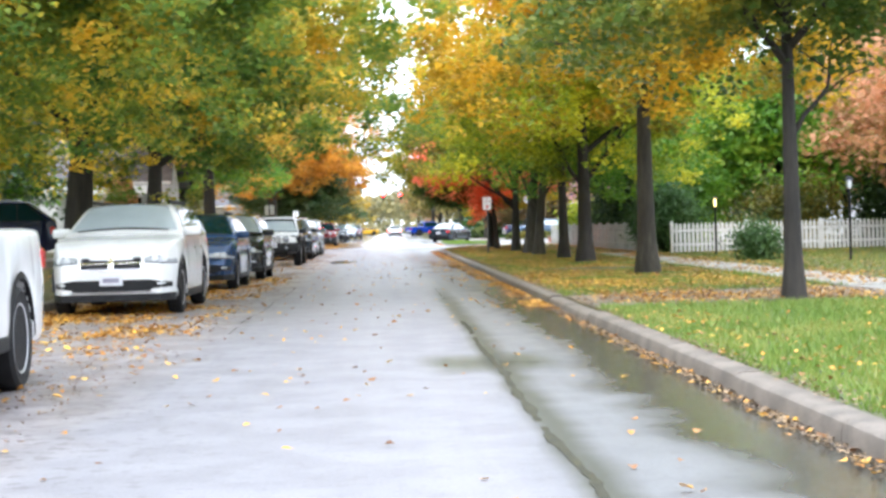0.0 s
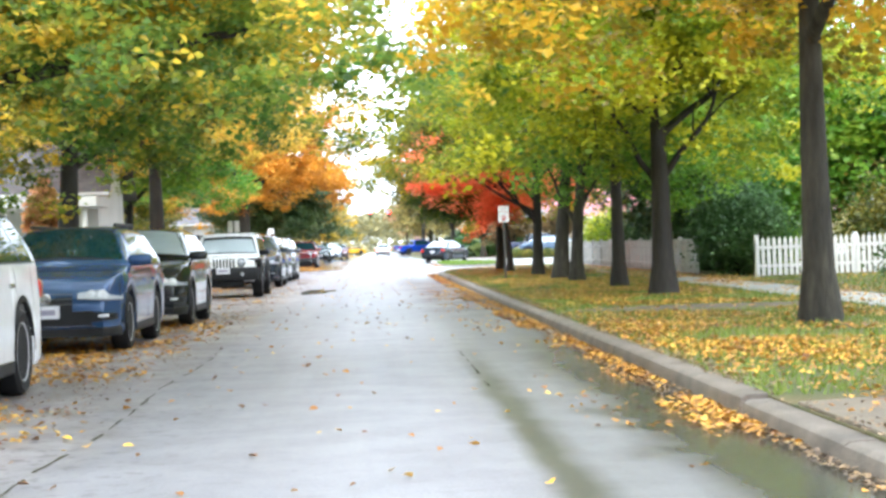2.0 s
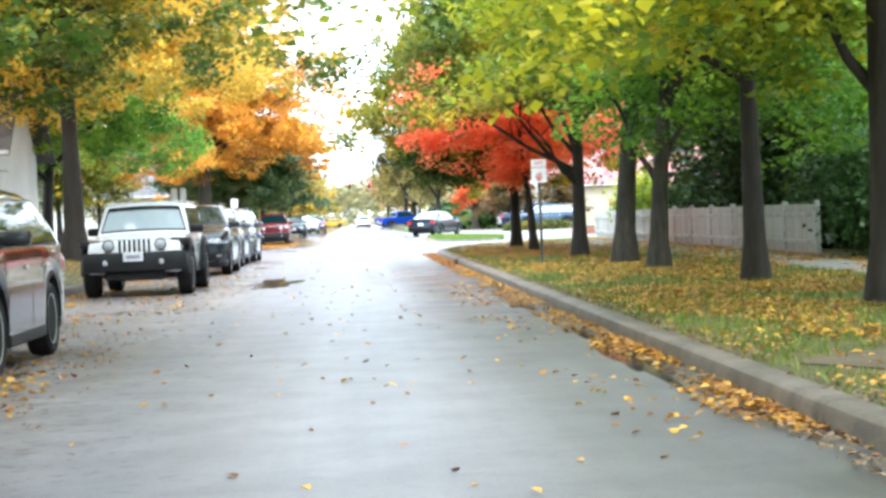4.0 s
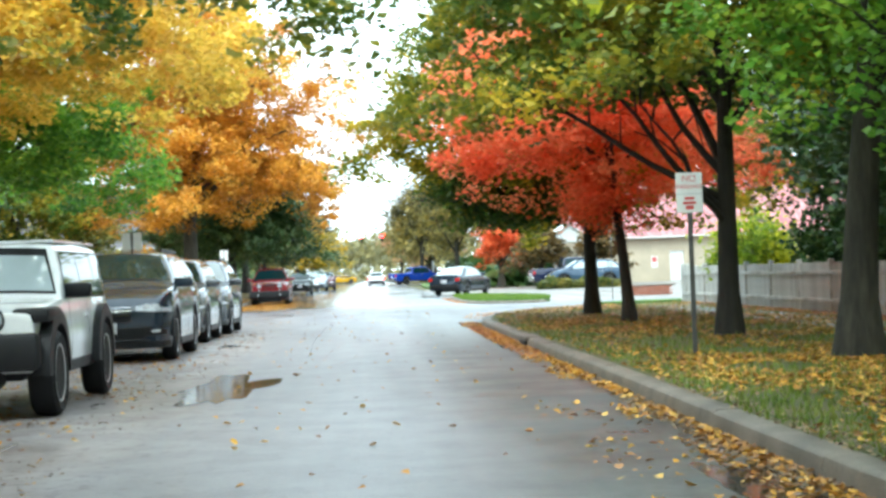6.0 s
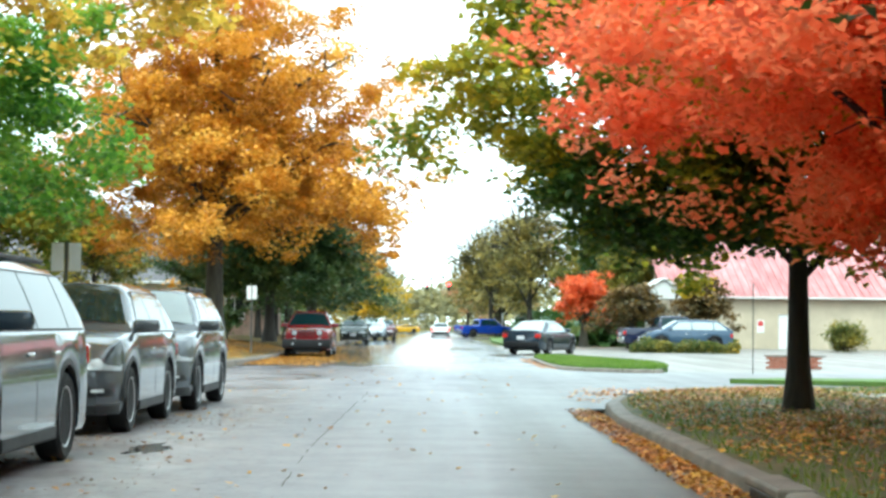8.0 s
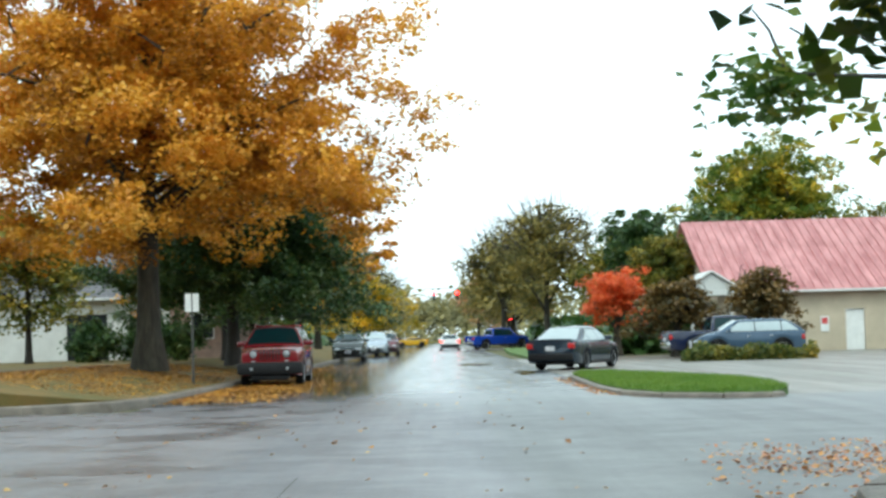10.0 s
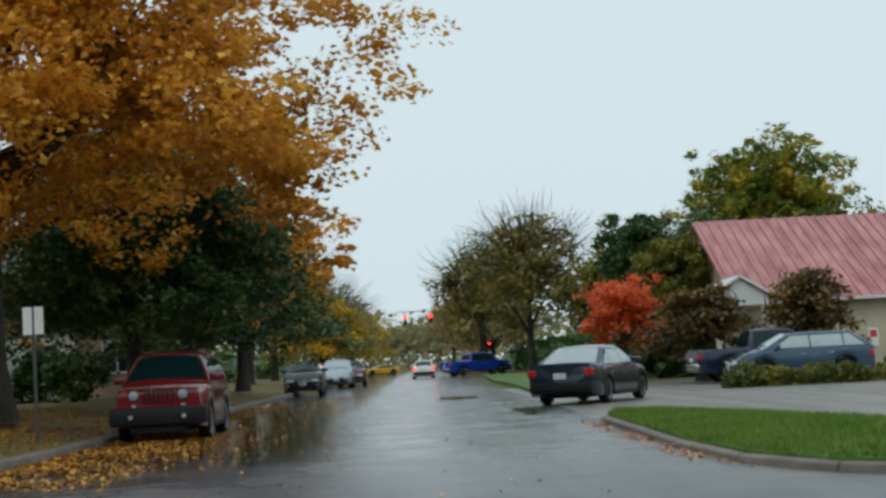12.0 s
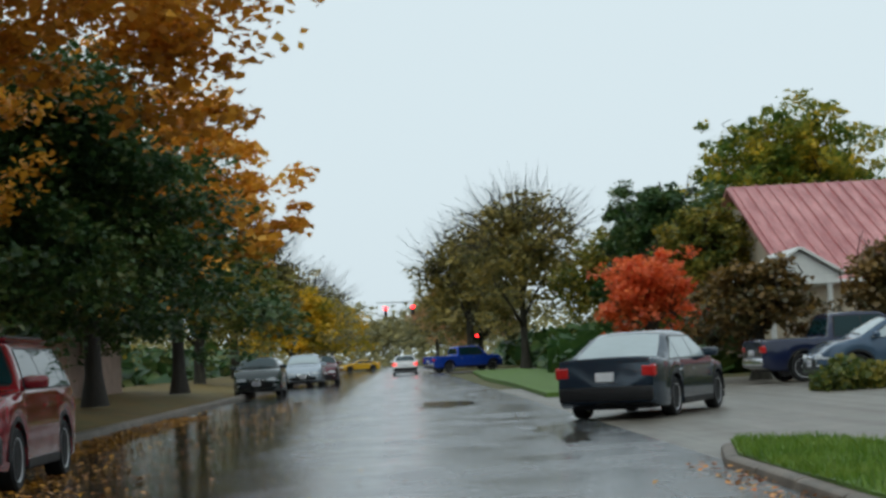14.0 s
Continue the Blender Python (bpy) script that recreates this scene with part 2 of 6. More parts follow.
M_GREEN = surf("bright_wet_lawn", (0.095, 0.17, 0.018), rough=0.75, var=0.25, scale=1.5, bump=0.8, bscale=30, second=(0.14, 0.25, 0.035))
M_BLADE = leaf_mat("grass_blades", [(0.10, 0.17, 0.03), (0.20, 0.27, 0.04), (0.32, 0.32, 0.08)], scale=0.8, glow=0.3)
M_BLADE_G = leaf_mat("fresh_grass_blades", [(0.085, 0.17, 0.018), (0.14, 0.235, 0.026), (0.21, 0.28, 0.04)], scale=0.8, glow=0.3)
M_BLADE_N = leaf_mat("damp_verge_blades", [(0.11, 0.19, 0.03), (0.18, 0.27, 0.045), (0.32, 0.31, 0.08)], scale=0.8, glow=0.3)
M_DIRT = surf("trodden_earth_path", (0.17, 0.13, 0.08), rough=0.85, var=0.35, scale=2.2, bump=0.5, bscale=35)
M_BARK = surf("grey_brown_bark", (0.07, 0.062, 0.045), rough=0.9, var=0.5, scale=5.0, bump=1.0, bscale=18, stretch=(1, 1, 0.22))
M_BARK_D = surf("dark_wet_bark", (0.04, 0.033, 0.027), rough=0.75, var=0.4, scale=5.0, bump=1.0, bscale=18, stretch=(1, 1, 0.22))
M_WATER = surf("standing_rain_water", (0.085, 0.075, 0.06), rough=0.1, var=0.2, bump=0.05, bscale=7, ior=1.33, rvar=0.02)
M_TAR = surf("mossy_crack_filler", (0.062, 0.06, 0.02), rough=0.85, var=0.5, scale=6, bump=0.5, second=(0.10, 0.09, 0.04))
M_WHITE = surf("white_fence_paint", (0.78, 0.77, 0.74), rough=0.5, var=0.12, scale=2, bump=0.1, bscale=30, each=0.05)
M_FENCE = surf("weathered_fence_boards", (0.74, 0.735, 0.71), rough=0.7, var=0.3, scale=1.6, bump=0.3, bscale=25, stretch=(1, 1, 0.25), each=0.14)
M_BLACK = surf("black_plastic", (0.018, 0.018, 0.02), rough=0.5, var=0.2, bump=0.1, bscale=120)
M_TYRE = surf("tyre_rubber", (0.02, 0.02, 0.021), rough=0.7, var=0.25, bump=0.3, bscale=70)
M_RIM = surf("alloy_rim", (0.62, 0.62, 0.64), rough=0.32, metal=0.45, var=0.1, bump=0.03)
M_CHROME = surf("chrome_trim", (0.72, 0.72, 0.74), rough=0.15, metal=1.0, var=0.08, bump=0)
M_GLASS = glass_mat("tinted_car_glass", (0.006, 0.026, 0.03), 0.03, 0.34)
# pale base colour stands in for sky mirrored in the glass
M_GLASS_SKY = glass_mat("sky_painted_car_glass", (0.42, 0.48, 0.50), 0.03, 0.6)
M_LAMPG = glass_mat("headlamp_lens", (0.68, 0.70, 0.72), 0.08, 0.6)
M_LENS = glass_mat("clear_lamp_glass", (0.40, 0.42, 0.45), 0.06, 0.6)
for m_dull in (M_BLACK, M_TYRE):
    m_dull.node_tree.nodes["Principled BSDF"].inputs["Specular IOR Level"].default_value = 0.22
M_RED = surf("red_tail_lens", (0.5, 0.02, 0.02), rough=0.15, var=0.1, bump=0, coat=0.6)
M_RED_ON = lamp_mat("red_signal_light", (1.0, 0.004, 0.008), 60.0)
M_BRAKE = lamp_mat("lit_brake_lamp", (1.0, 0.03, 0.02), 6.0)
M_WARM = lamp_mat("warm_lantern_bulb", (1.0, 0.72, 0.25), 3.0)
M_PLATE = surf("number_plate", (0.7, 0.7, 0.74), rough=0.4, var=0.1, bump=0.05)
M_BARS = surf("dull_violet_print", (0.28, 0.26, 0.34), rough=0.5, var=0.1, bump=0)
M_SIGN = surf("white_sign_sheet", (0.78, 0.78, 0.77), rough=0.4, var=0.06, bump=0.02)
M_SIGNRED = surf("red_sign_print", (0.55, 0.06, 0.06), rough=0.4, var=0.05, bump=0)
M_STEEL = surf("dull_galvanised_steel", (0.12, 0.12, 0.115), rough=0.5, metal=0.6, var=0.2, bump=0.1)
M_STEEL_L = surf("pale_galvanised_steel", (0.42, 0.43, 0.44), rough=0.45, metal=0.5, var=0.15, bump=0.05)
M_ROOF_R = surf("weathered_red_roof", (0.50, 0.075, 0.075), rough=0.34, var=0.3, scale=1.1, bump=0.15, bscale=9, second=(0.72, 0.30, 0.29), stretch=(1.6, 0.3, 0.3))
M_CREAM = surf("cream_stucco_wall", (0.55, 0.465, 0.35), rough=0.8, var=0.12, scale=0.8, bump=0.2, bscale=30)
M_BRICK_R = surf("red_planter_brick", (0.33, 0.12, 0.075), rough=0.8, var=0.2, scale=3, bump=0.3, bscale=22, each=0.15)
M_BRICK = surf("soft_pink_brick", (0.36, 0.25, 0.20), rough=0.8, var=0.2, scale=3, bump=0.3, bscale=22, each=0.15)
M_SIDING = surf("white_house_siding", (0.66, 0.66, 0.64), rough=0.6, var=0.1, scale=1, bump=0.1, bscale=20)
M_SHINGLE = surf("grey_roof_shingle", (0.17, 0.16, 0.17), rough=0.8, var=0.25, scale=2, bump=0.5, bscale=20)
M_DARKWIN = glass_mat("dark_window_pane", (0.03, 0.035, 0.04))

L_LEFT = leaf_mat("green_and_amber_maple_leaves", [(0.08, 0.17, 0.035), (0.15, 0.26, 0.05), (0.27, 0.34, 0.05), (0.66, 0.48, 0.05), (0.92, 0.60, 0.07)], scale=0.5, spread=0.24, glow=0.68)
L_AMBER = leaf_mat("amber_maple_leaves", [(0.14, 0.18, 0.03), (0.42, 0.32, 0.03), (0.74, 0.46, 0.03), (0.84, 0.57, 0.05)], scale=0.5, spread=0.25, glow=0.55)
L_YELGREEN = leaf_mat("yellow_green_leaves", [(0.10, 0.18, 0.02), (0.28, 0.37, 0.03), (0.60, 0.58, 0.04), (0.80, 0.72, 0.04)], scale=0.5, spread=0.28, glow=0.56)
L_GREEN = leaf_mat("green_leaves", [(0.06, 0.16, 0.022), (0.14, 0.30, 0.035), (0.26, 0.43, 0.045), (0.46, 0.55, 0.06)], spread=0.35, glow=0.58)
L_DARK = leaf_mat("dark_green_leaves", [(0.02, 0.055, 0.018), (0.04, 0.09, 0.025), (0.075, 0.13, 0.03), (0.15, 0.16, 0.045)], glow=0.28)
L_OLIVE = leaf_mat("olive_and_rust_leaves", [(0.06, 0.12, 0.02), (0.13, 0.19, 0.03), (0.36, 0.32, 0.04), (0.80, 0.54, 0.045)], scale=0.5, spread=0.28, glow=0.52)
L_RED = leaf_mat("scarlet_maple_leaves", [(0.72, 0.14, 0.07), (0.92, 0.25, 0.11), (0.96, 0.34, 0.16), (0.97, 0.46, 0.23)], scale=0.7, spread=0.35, glow=0.76)
L_SCARLET = leaf_mat("deep_scarlet_leaves", [(0.48, 0.08, 0.03), (0.78, 0.16, 0.05), (0.86, 0.26, 0.09)], glow=0.5)
L_GOLD = leaf_mat("golden_orange_leaves", [(0.25, 0.105, 0.016), (0.58, 0.26, 0.026), (0.80, 0.41, 0.046), (0.89, 0.56, 0.11)], scale=0.42, spread=0.3, glow=0.44)
L_PINK = leaf_mat("faded_coral_leaves", [(0.28, 0.26, 0.06), (0.62, 0.32, 0.15), (0.80, 0.42, 0.26)], glow=0.5)
# pale tones put the distance haze into the leaf colour
L_FAR = leaf_mat("haze_tinted_leaves", [(0.18, 0.19, 0.11), (0.32, 0.29, 0.14), (0.50, 0.41, 0.14)], glow=0.45)
L_OLIVE_D = leaf_mat("dull_olive_leaves", [(0.05, 0.09, 0.02), (0.12, 0.14, 0.03), (0.28, 0.24, 0.04), (0.46, 0.32, 0.05)], glow=0.45)
L_RUST = leaf_mat("rust_brown_leaves", [(0.045, 0.045, 0.016), (0.11, 0.08, 0.026), (0.21, 0.12, 0.035), (0.32, 0.20, 0.05)], glow=0.35)
# tones lifted part way toward that same distance haze
L_DUSK = leaf_mat("dull_gold_brown_leaves", [(0.10, 0.11, 0.045), (0.21, 0.19, 0.065), (0.36, 0.28, 0.08), (0.52, 0.38, 0.09)], glow=0.45)
L_CORNER = leaf_mat("green_gold_maple_leaves", [(0.07, 0.13, 0.02), (0.20, 0.25, 0.03), (0.56, 0.44, 0.038), (0.88, 0.60, 0.05)], scale=0.4, spread=0.26, glow=0.7)
L_OLD = leaf_mat("olive_green_maple_leaves", [(0.045, 0.10, 0.017), (0.11, 0.18, 0.026), (0.34, 0.32, 0.034), (0.74, 0.52, 0.04)], scale=0.4, spread=0.26, glow=0.52)
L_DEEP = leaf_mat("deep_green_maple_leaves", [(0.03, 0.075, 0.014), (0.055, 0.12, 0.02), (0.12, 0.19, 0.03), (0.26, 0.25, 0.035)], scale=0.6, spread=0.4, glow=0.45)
L_YOUNG = leaf_mat("dark_green_amber_leaves", [(0.045, 0.10, 0.02), (0.09, 0.16, 0.028), (0.20, 0.23, 0.035), (0.72, 0.48, 0.04)], scale=0.5, spread=0.26, glow=0.5)
L_DEBRIS = leaf_mat("brown_leaf_crumbs", [(0.10, 0.065, 0.04), (0.24, 0.15, 0.08), (0.42, 0.28, 0.14)], scale=1.2, spread=0.75, glow=0.05)
L_HEDGE = leaf_mat("soft_green_hedge_leaves", [(0.045, 0.10, 0.035), (0.09, 0.18, 0.055), (0.16, 0.26, 0.08)], spread=0.35, glow=0.4)
L_BUTTER = leaf_mat("bright_amber_leaves", [(0.38, 0.32, 0.05), (0.74, 0.52, 0.07), (0.88, 0.62, 0.11), (0.92, 0.70, 0.18)], glow=0.72)
L_LITTER = leaf_mat("fallen_amber_leaves", [(0.17, 0.075, 0.03), (0.40, 0.17, 0.03), (0.66, 0.33, 0.04), (0.76, 0.47, 0.08)], scale=1.2, spread=0.75, glow=0.1)
L_LITTER_R = leaf_mat("fallen_red_leaves", [(0.28, 0.10, 0.04), (0.60, 0.22, 0.07), (0.72, 0.38, 0.08)], scale=1.2, spread=0.75, glow=0.1)
L_DRIFT = leaf_mat("sodden_orange_leaves", [(0.14, 0.06, 0.02), (0.32, 0.13, 0.02), (0.54, 0.25, 0.03), (0.68, 0.36, 0.05)], scale=1.2, spread=0.75, glow=0.05)


# ---- builders ----
def mesh_from(name, bm, mats=()):
    me = bpy.data.meshes.new(name)
    bm.to_mesh(me)
    bm.free()
    for m in mats:
        me.materials.append(m)
    return me


def smooth(me, angle=35):
    me.shade_smooth()
    me.set_sharp_from_angle(angle=radians(angle))
    return me


def thing(name, label, category, group="", kind="", m=None):
    ob = new(name)
    ob.empty_display_size = 0.3
    if m is not None:
        ob.matrix_basis = m
    return tagged(ob, label, category, group, kind)


def part(name, bm, material, parent=None, label="", angle=35):
    me = mesh_from(name, bm, [material]) if isinstance(bm, bmesh.types.BMesh) else bm
    if isinstance(bm, bmesh.types.BMesh):
        smooth(me, angle)
    elif not me.materials:
        me.materials.append(material)
    ob = new(name, me)
    ob.parent = parent
    return tagged(ob, label)


def solid(name, bm, material, label="", category="", kind="structure", group=""):
    return tagged(part(name, bm, material), label, category, group, kind)


def box(x0, x1, y0, y1, z0, z1, bevel=0.0, bm=None, m=None, seg=1):
    own = bmesh.new()
    vs = [own.verts.new((x, y, z)) for x in (x0, x1) for y in (y0, y1) for z in (z0, z1)]
    for f in ((0, 1, 3, 2), (4, 6, 7, 5), (0, 4, 5, 1), (2, 3, 7, 6), (0, 2, 6, 4), (1, 5, 7, 3)):
        own.faces.new([vs[i] for i in f])
    if bevel:
        bmesh.ops.bevel(own, geom=own.edges[:], offset=bevel, segments=seg, affect="EDGES", profile=0.5)
    if m is not None:
        own.transform(m)
    if bm is None:
        return own
    add(bm, own)
    return bm


def add(bm, other):
    me = bpy.data.meshes.new("tmp")
    other.to_mesh(me)
    other.free()
    bm.from_mesh(me)
    bpy.data.meshes.remove(me)


def prism(points, z0, z1, bevel=0.0):
    """A flat polygon (x, y) raised from z0 to z1."""
    bm = bmesh.new()
    low = [bm.verts.new((x, y, z0)) for x, y in points]
    top = [bm.verts.new((x, y, z1)) for x, y in points]
    bm.faces.new(top)
    bm.faces.new(low[::-1])
    n = len(points)
    for i in range(n):
        bm.faces.new((low[i], low[(i + 1) % n], top[(i + 1) % n], top[i]))
    bmesh.ops.recalc_face_normals(bm, faces=bm.faces[:])
    if bevel:
        bmesh.ops.bevel(bm, geom=[e for e in bm.edges if all(v.co.z > z1 - 1e-6 for v in e.verts)], offset=bevel, segments=2, affect="EDGES")
    return bm


def tube(path, radii, n=8, bm=None):
    """A round rod along a path, with a radius at each point."""
    bm = bm or bmesh.new()
    path = [Vector(p) for p in path]
    rings = []
    for i, p in enumerate(path):
        d = (path[min(i + 1, len(path) - 1)] - path[max(i - 1, 0)]).normalized()
        a = d.orthogonal().normalized() if abs(d.z) < 0.99 else Vector((1, 0, 0))
        a = (a - d * a.dot(d)).normalized()
        b = d.cross(a)
        rings.append([bm.verts.new(p + radii[i] * (math.cos(k * math.tau / n) * a + math.sin(k * math.tau / n) * b)) for k in range(n)])
    for r, s in zip(rings, rings[1:]):
        ofs = min(range(n), key=lambda o: sum((r[k].co - s[(k + o) % n].co).length for k in range(0, n, 2)))
        for k in range(n):
            bm.faces.new((r[k], r[(k + 1) % n], s[(k + 1 + ofs) % n], s[(k + ofs) % n]))
    bm.faces.new(rings[0][::-1])
    bm.faces.new(rings[-1])
    return bm


def lathe(profile, n=24):
    """Turns (radius, offset) round the x axis."""
    bm = bmesh.new()
    rings = [[bm.verts.new((h, r * math.cos(k * math.tau / n), r * math.sin(k * math.tau / n))) for k in range(n)] for r, h in profile]
    for a, b in zip(rings, rings[1:]):
        for k in range(n):
            bm.faces.new((a[k], a[(k + 1) % n], b[(k + 1) % n], b[k]))
    for ring in (rings[0], rings[-1]):
        if ring[0].co.yz.length > 1e-4:
            bm.faces.new(ring)
    bmesh.ops.recalc_face_normals(bm, faces=bm.faces[:])
    return bm


def leaf_mesh(name, centres, sizes, rng, flat=0.55, mat=None, lobed=False):
    """Many small folded leaves, each an island of its own."""
    n = len(centres)
    nrm = rng.normal(size=(n, 3))
    nrm[:, 2] = np.abs(nrm[:, 2]) + flat * 1.6
    nrm /= np.linalg.norm(nrm, axis=1)[:, None]
    a = np.cross(nrm, rng.normal(size=(n, 3)))
    a /= np.linalg.norm(a, axis=1)[:, None]
    b = np.cross(nrm, a)
    s = sizes[:, None]
    w = (0.32 + 0.25 * rng.random(n))[:, None]
    fold = (0.08 + 0.16 * rng.random(n))[:, None]
    base, tip = centres - a * s * 0.5, centres + a * s * 0.5
    k = 0.1 - 0.25 * rng.random(n)[:, None]
    left = centres + (b * w + a * k - nrm * -fold) * s
    right = centres + (-b * w + a * k + nrm * fold) * s
    if lobed:
        l2 = centres + (b * w * 0.62 + a * 0.34 + nrm * fold * 0.7) * s
        r2 = centres + (-b * w * 0.62 + a * 0.34 + nrm * fold * 0.7) * s
        co = np.stack([base, left, l2, tip, r2, right], 1)
        faces = np.array([[0, 1, 2], [0, 2, 3], [0, 3, 4], [0, 4, 5]])
    else:
        co = np.stack([base, left, tip, right], 1)
        faces = np.array([[0, 1, 2], [0, 2, 3]])
    k = co.shape[1]
    idx = (np.arange(n)[:, None, None] * k + faces[None]).reshape(-1)
    me = bpy.data.meshes.new(name)
    me.vertices.add(n * k)
    me.vertices.foreach_set("co", co.reshape(-1).astype(np.float32))
    me.loops.add(len(idx))
    me.loops.foreach_set("vertex_index", idx.astype(np.int32))
    nf = len(idx) // 3
    me.polygons.add(nf)
    me.polygons.foreach_set("loop_start", np.arange(0, nf * 3, 3, dtype=np.int32))
    me.update(calc_edges=True)
    if mat:
        me.materials.append(mat)
    return me


def tree(x, y, z, trunk, fork, centre, radii, leaves, count, size, seed, label, bark=None, lean=(0, 0), limbs=8, clump=0.58, offset=(0, 0), droop=0.6, bare=0.0, name="tree", group="", low=None, boughs=(), lobe=0.24, twigs=0, skirt=(), skirt_leaves=None):
    """Trunk with flared foot, curved limbs and twigs; a crown of leaf clumps hung on and round them."""
    rng = np.random.default_rng(seed)
    root = thing(name, label, "tree", group, m=pose(x, y, z))
    top = Vector((offset[0] * 0.6 + lean[0], offset[1] * 0.6 + lean[1], centre + radii[2] * 0.55))
    bm = bmesh.new()
    path, rad = [], []
    for i in range(13):
        u = i / 12
        h = top.z * u
        wob = 0.05 * trunk * 6 * u
        path.append((top.x * u ** 1.4 + wob * math.sin(4 * u + seed), top.y * u ** 1.4 + wob * math.cos(3.3 * u + seed), h - 0.1 * (i == 0)))
        rad.append(trunk * (1.0 - 0.82 * u ** 1.1) * (1 + 0.5 * math.exp(-h / 0.2) + 0.12 * math.exp(-h / 0.8)))
    tube(path, rad, 12, bm)
    tips = []
    for k in range(limbs):
        u = 0.04 + 0.9 * (k + 0.5) / limbs
        h = fork + (top.z - fork) * u * 0.75
        s = h / top.z
        start = Vector((top.x * s ** 1.4, top.y * s ** 1.4, h))
        az = k * 2.399 + seed + rng.normal() * 0.25
        r = (0.55 + 0.35 * rng.random()) * (1 - 0.4 * u)
        end = Vector((offset[0] + radii[0] * r * math.cos(az), offset[1] + radii[1] * r * math.sin(az), centre + radii[2] * (-0.35 + 0.9 * u + 0.2 * rng.normal())))
        end.z = max(end.z, fork + 0.3)
        mid = start.lerp(end, 0.5) + Vector((0, 0, 0.35 + 0.3 * rng.random()))
        pts = [start.lerp(mid, a).lerp(mid.lerp(end, a), a) for a in (0, 0.2, 0.4, 0.6, 0.8, 1)]
        r0 = trunk * (0.5 - 0.22 * u)
        tube(pts, [r0 * (1 - 0.85 * a) for a in (0, 0.2, 0.4, 0.6, 0.8, 1)], 6, bm)
        tips += pts[2:]
        for j in range(4 + int(6 * bare)):
            p = pts[2 + j % 4]
            q = p + Vector(rng.normal(size=3)).normalized() * (0.4 + 0.7 * rng.random()) * min(1.4, radii[0] * 0.25) + Vector((0, 0, 0.2 + 0.6 * bare))
            tube([p, p.lerp(q, 0.5) + Vector((0, 0, 0.12)), q], [r0 * 0.3, r0 * 0.18, 0.008], 5, bm)
            tips.append(q)
    # low sprawling boughs, each from a height on the trunk to an end point
    for h, end in boughs:
        a, b = Vector((0, 0, h)), Vector(end)
        mid = a.lerp(b, 0.5) + Vector((0.12, 0.1, -0.22))
        pts = [a.lerp(mid, u).lerp(mid.lerp(b, u), u) + 0.06 * Vector((math.sin(9 * u + h), math.cos(7 * u), 0)) * (u > 0) for u in (0, 0.15, 0.3, 0.45, 0.6, 0.75, 0.9, 1)]
        tube(pts, [trunk * 0.38 * (1 - 0.8 * u) for u in (0, 0.15, 0.3, 0.45, 0.6, 0.75, 0.9, 1)], 7, bm)
        for p in pts[3:]:
            q = p + Vector((rng.normal() * 0.5, rng.normal() * 0.5, 0.3 + 0.3 * rng.random()))
            tube([p, p.lerp(q, 0.5) + Vector((0, 0, 0.08)), q], [trunk * 0.12, trunk * 0.08, 0.008], 5, bm)
            tips.append(q)
        tips += pts[4:]
    for k in range(twigs):
        v = Vector(rng.normal(size=3)).normalized()
        v.z = abs(v.z) * 0.9 - 0.15
        p = Vector((offset[0] + v.x * radii[0] * 0.62, offset[1] + v.y * radii[1] * 0.62, centre + v.z * radii[2] * 0.62)) + Vector(rng.normal(size=3)) * 0.5
        q = p + Vector((v.x, v.y, v.z + 0.35)) * radii[0] * (0.28 + 0.22 * rng.random()) + Vector(rng.normal(size=3)) * 0.4
        tube([p, p.lerp(q, 0.5) + Vector(rng.normal(size=3)) * 0.12, q], [0.035, 0.022, 0.008], 3, bm)
    part("trunk", bm, bark or M_BARK, root, angle=60)
    per = 72 if y < 130 and size < 0.2 else 44
    m = max(30, count // per)
    d = rng.normal(size=(m, 3))
    d /= np.linalg.norm(d, axis=1)[:, None]
    d[:, 2] -= 0.18
    lump = np.array([0.82 + 0.5 * noise.noise(Vector((v[0] * 1.7, v[1] * 1.7, v[2] * 1.7)) + Vector((seed * 3.1, 0, 0))) for v in d])
    rr = np.minimum(1.12, (rng.random(m) ** 0.36) * lump)
    d[:, :2] *= (np.clip(1 - np.clip(-d[:, 2], 0, 0.9) ** 2, 0.2, 1) ** -0.32)[:, None]
    c = d * rr[:, None] * np.array(radii) + np.array([offset[0], offset[1], centre])
    near = np.array([tips[i] for i in rng.integers(0, len(tips), m)])
    pull = (rng.random(m) < 0.45)[:, None] * 0.4
    c = c * (1 - pull) + near * pull
    # clumps gather into lobes along the boughs, with gaps between them
    hubs = c[rng.permutation(m)[:max(8, m // 16)]]
    nearest = np.concatenate([np.argmin(((q[:, None] - hubs[None]) * np.array([1, 1, 1.5]) ** 2 * (q[:, None] - hubs[None])).sum(2), axis=1) for q in np.array_split(c, max(1, m // 256))])
    c += (hubs[nearest] - c) * lobe
    c[:, :2] = (c[:, :2] - np.array(offset)) * (1 + 0.3 * lobe) + np.array(offset)
    floor_z = (fork + 0.05 if low is None else low) - droop * (low is None) * np.clip(np.hypot(c[:, 0] - offset[0], c[:, 1] - offset[1]) / radii[0], 0, 1) * 1.6
    floor_z += np.array([0.8 * noise.noise(Vector((a * 0.4 + x, b * 0.4 + y, seed))) for a, b, _ in c])
    under = c[:, 2] < floor_z
    c[under, 2] = floor_z[under] + np.abs(floor_z - c[:, 2])[under] * 0.5 + 0.3 * rng.random(under.sum())
    # nothing hangs low over the carriageway
    clear = (np.abs(c[:, 0] + x - 0.1) > 1.3) | (c[:, 2] + z > 3.0 + 0.5 * rng.random(m))
    c = c[clear]
    m = len(c)
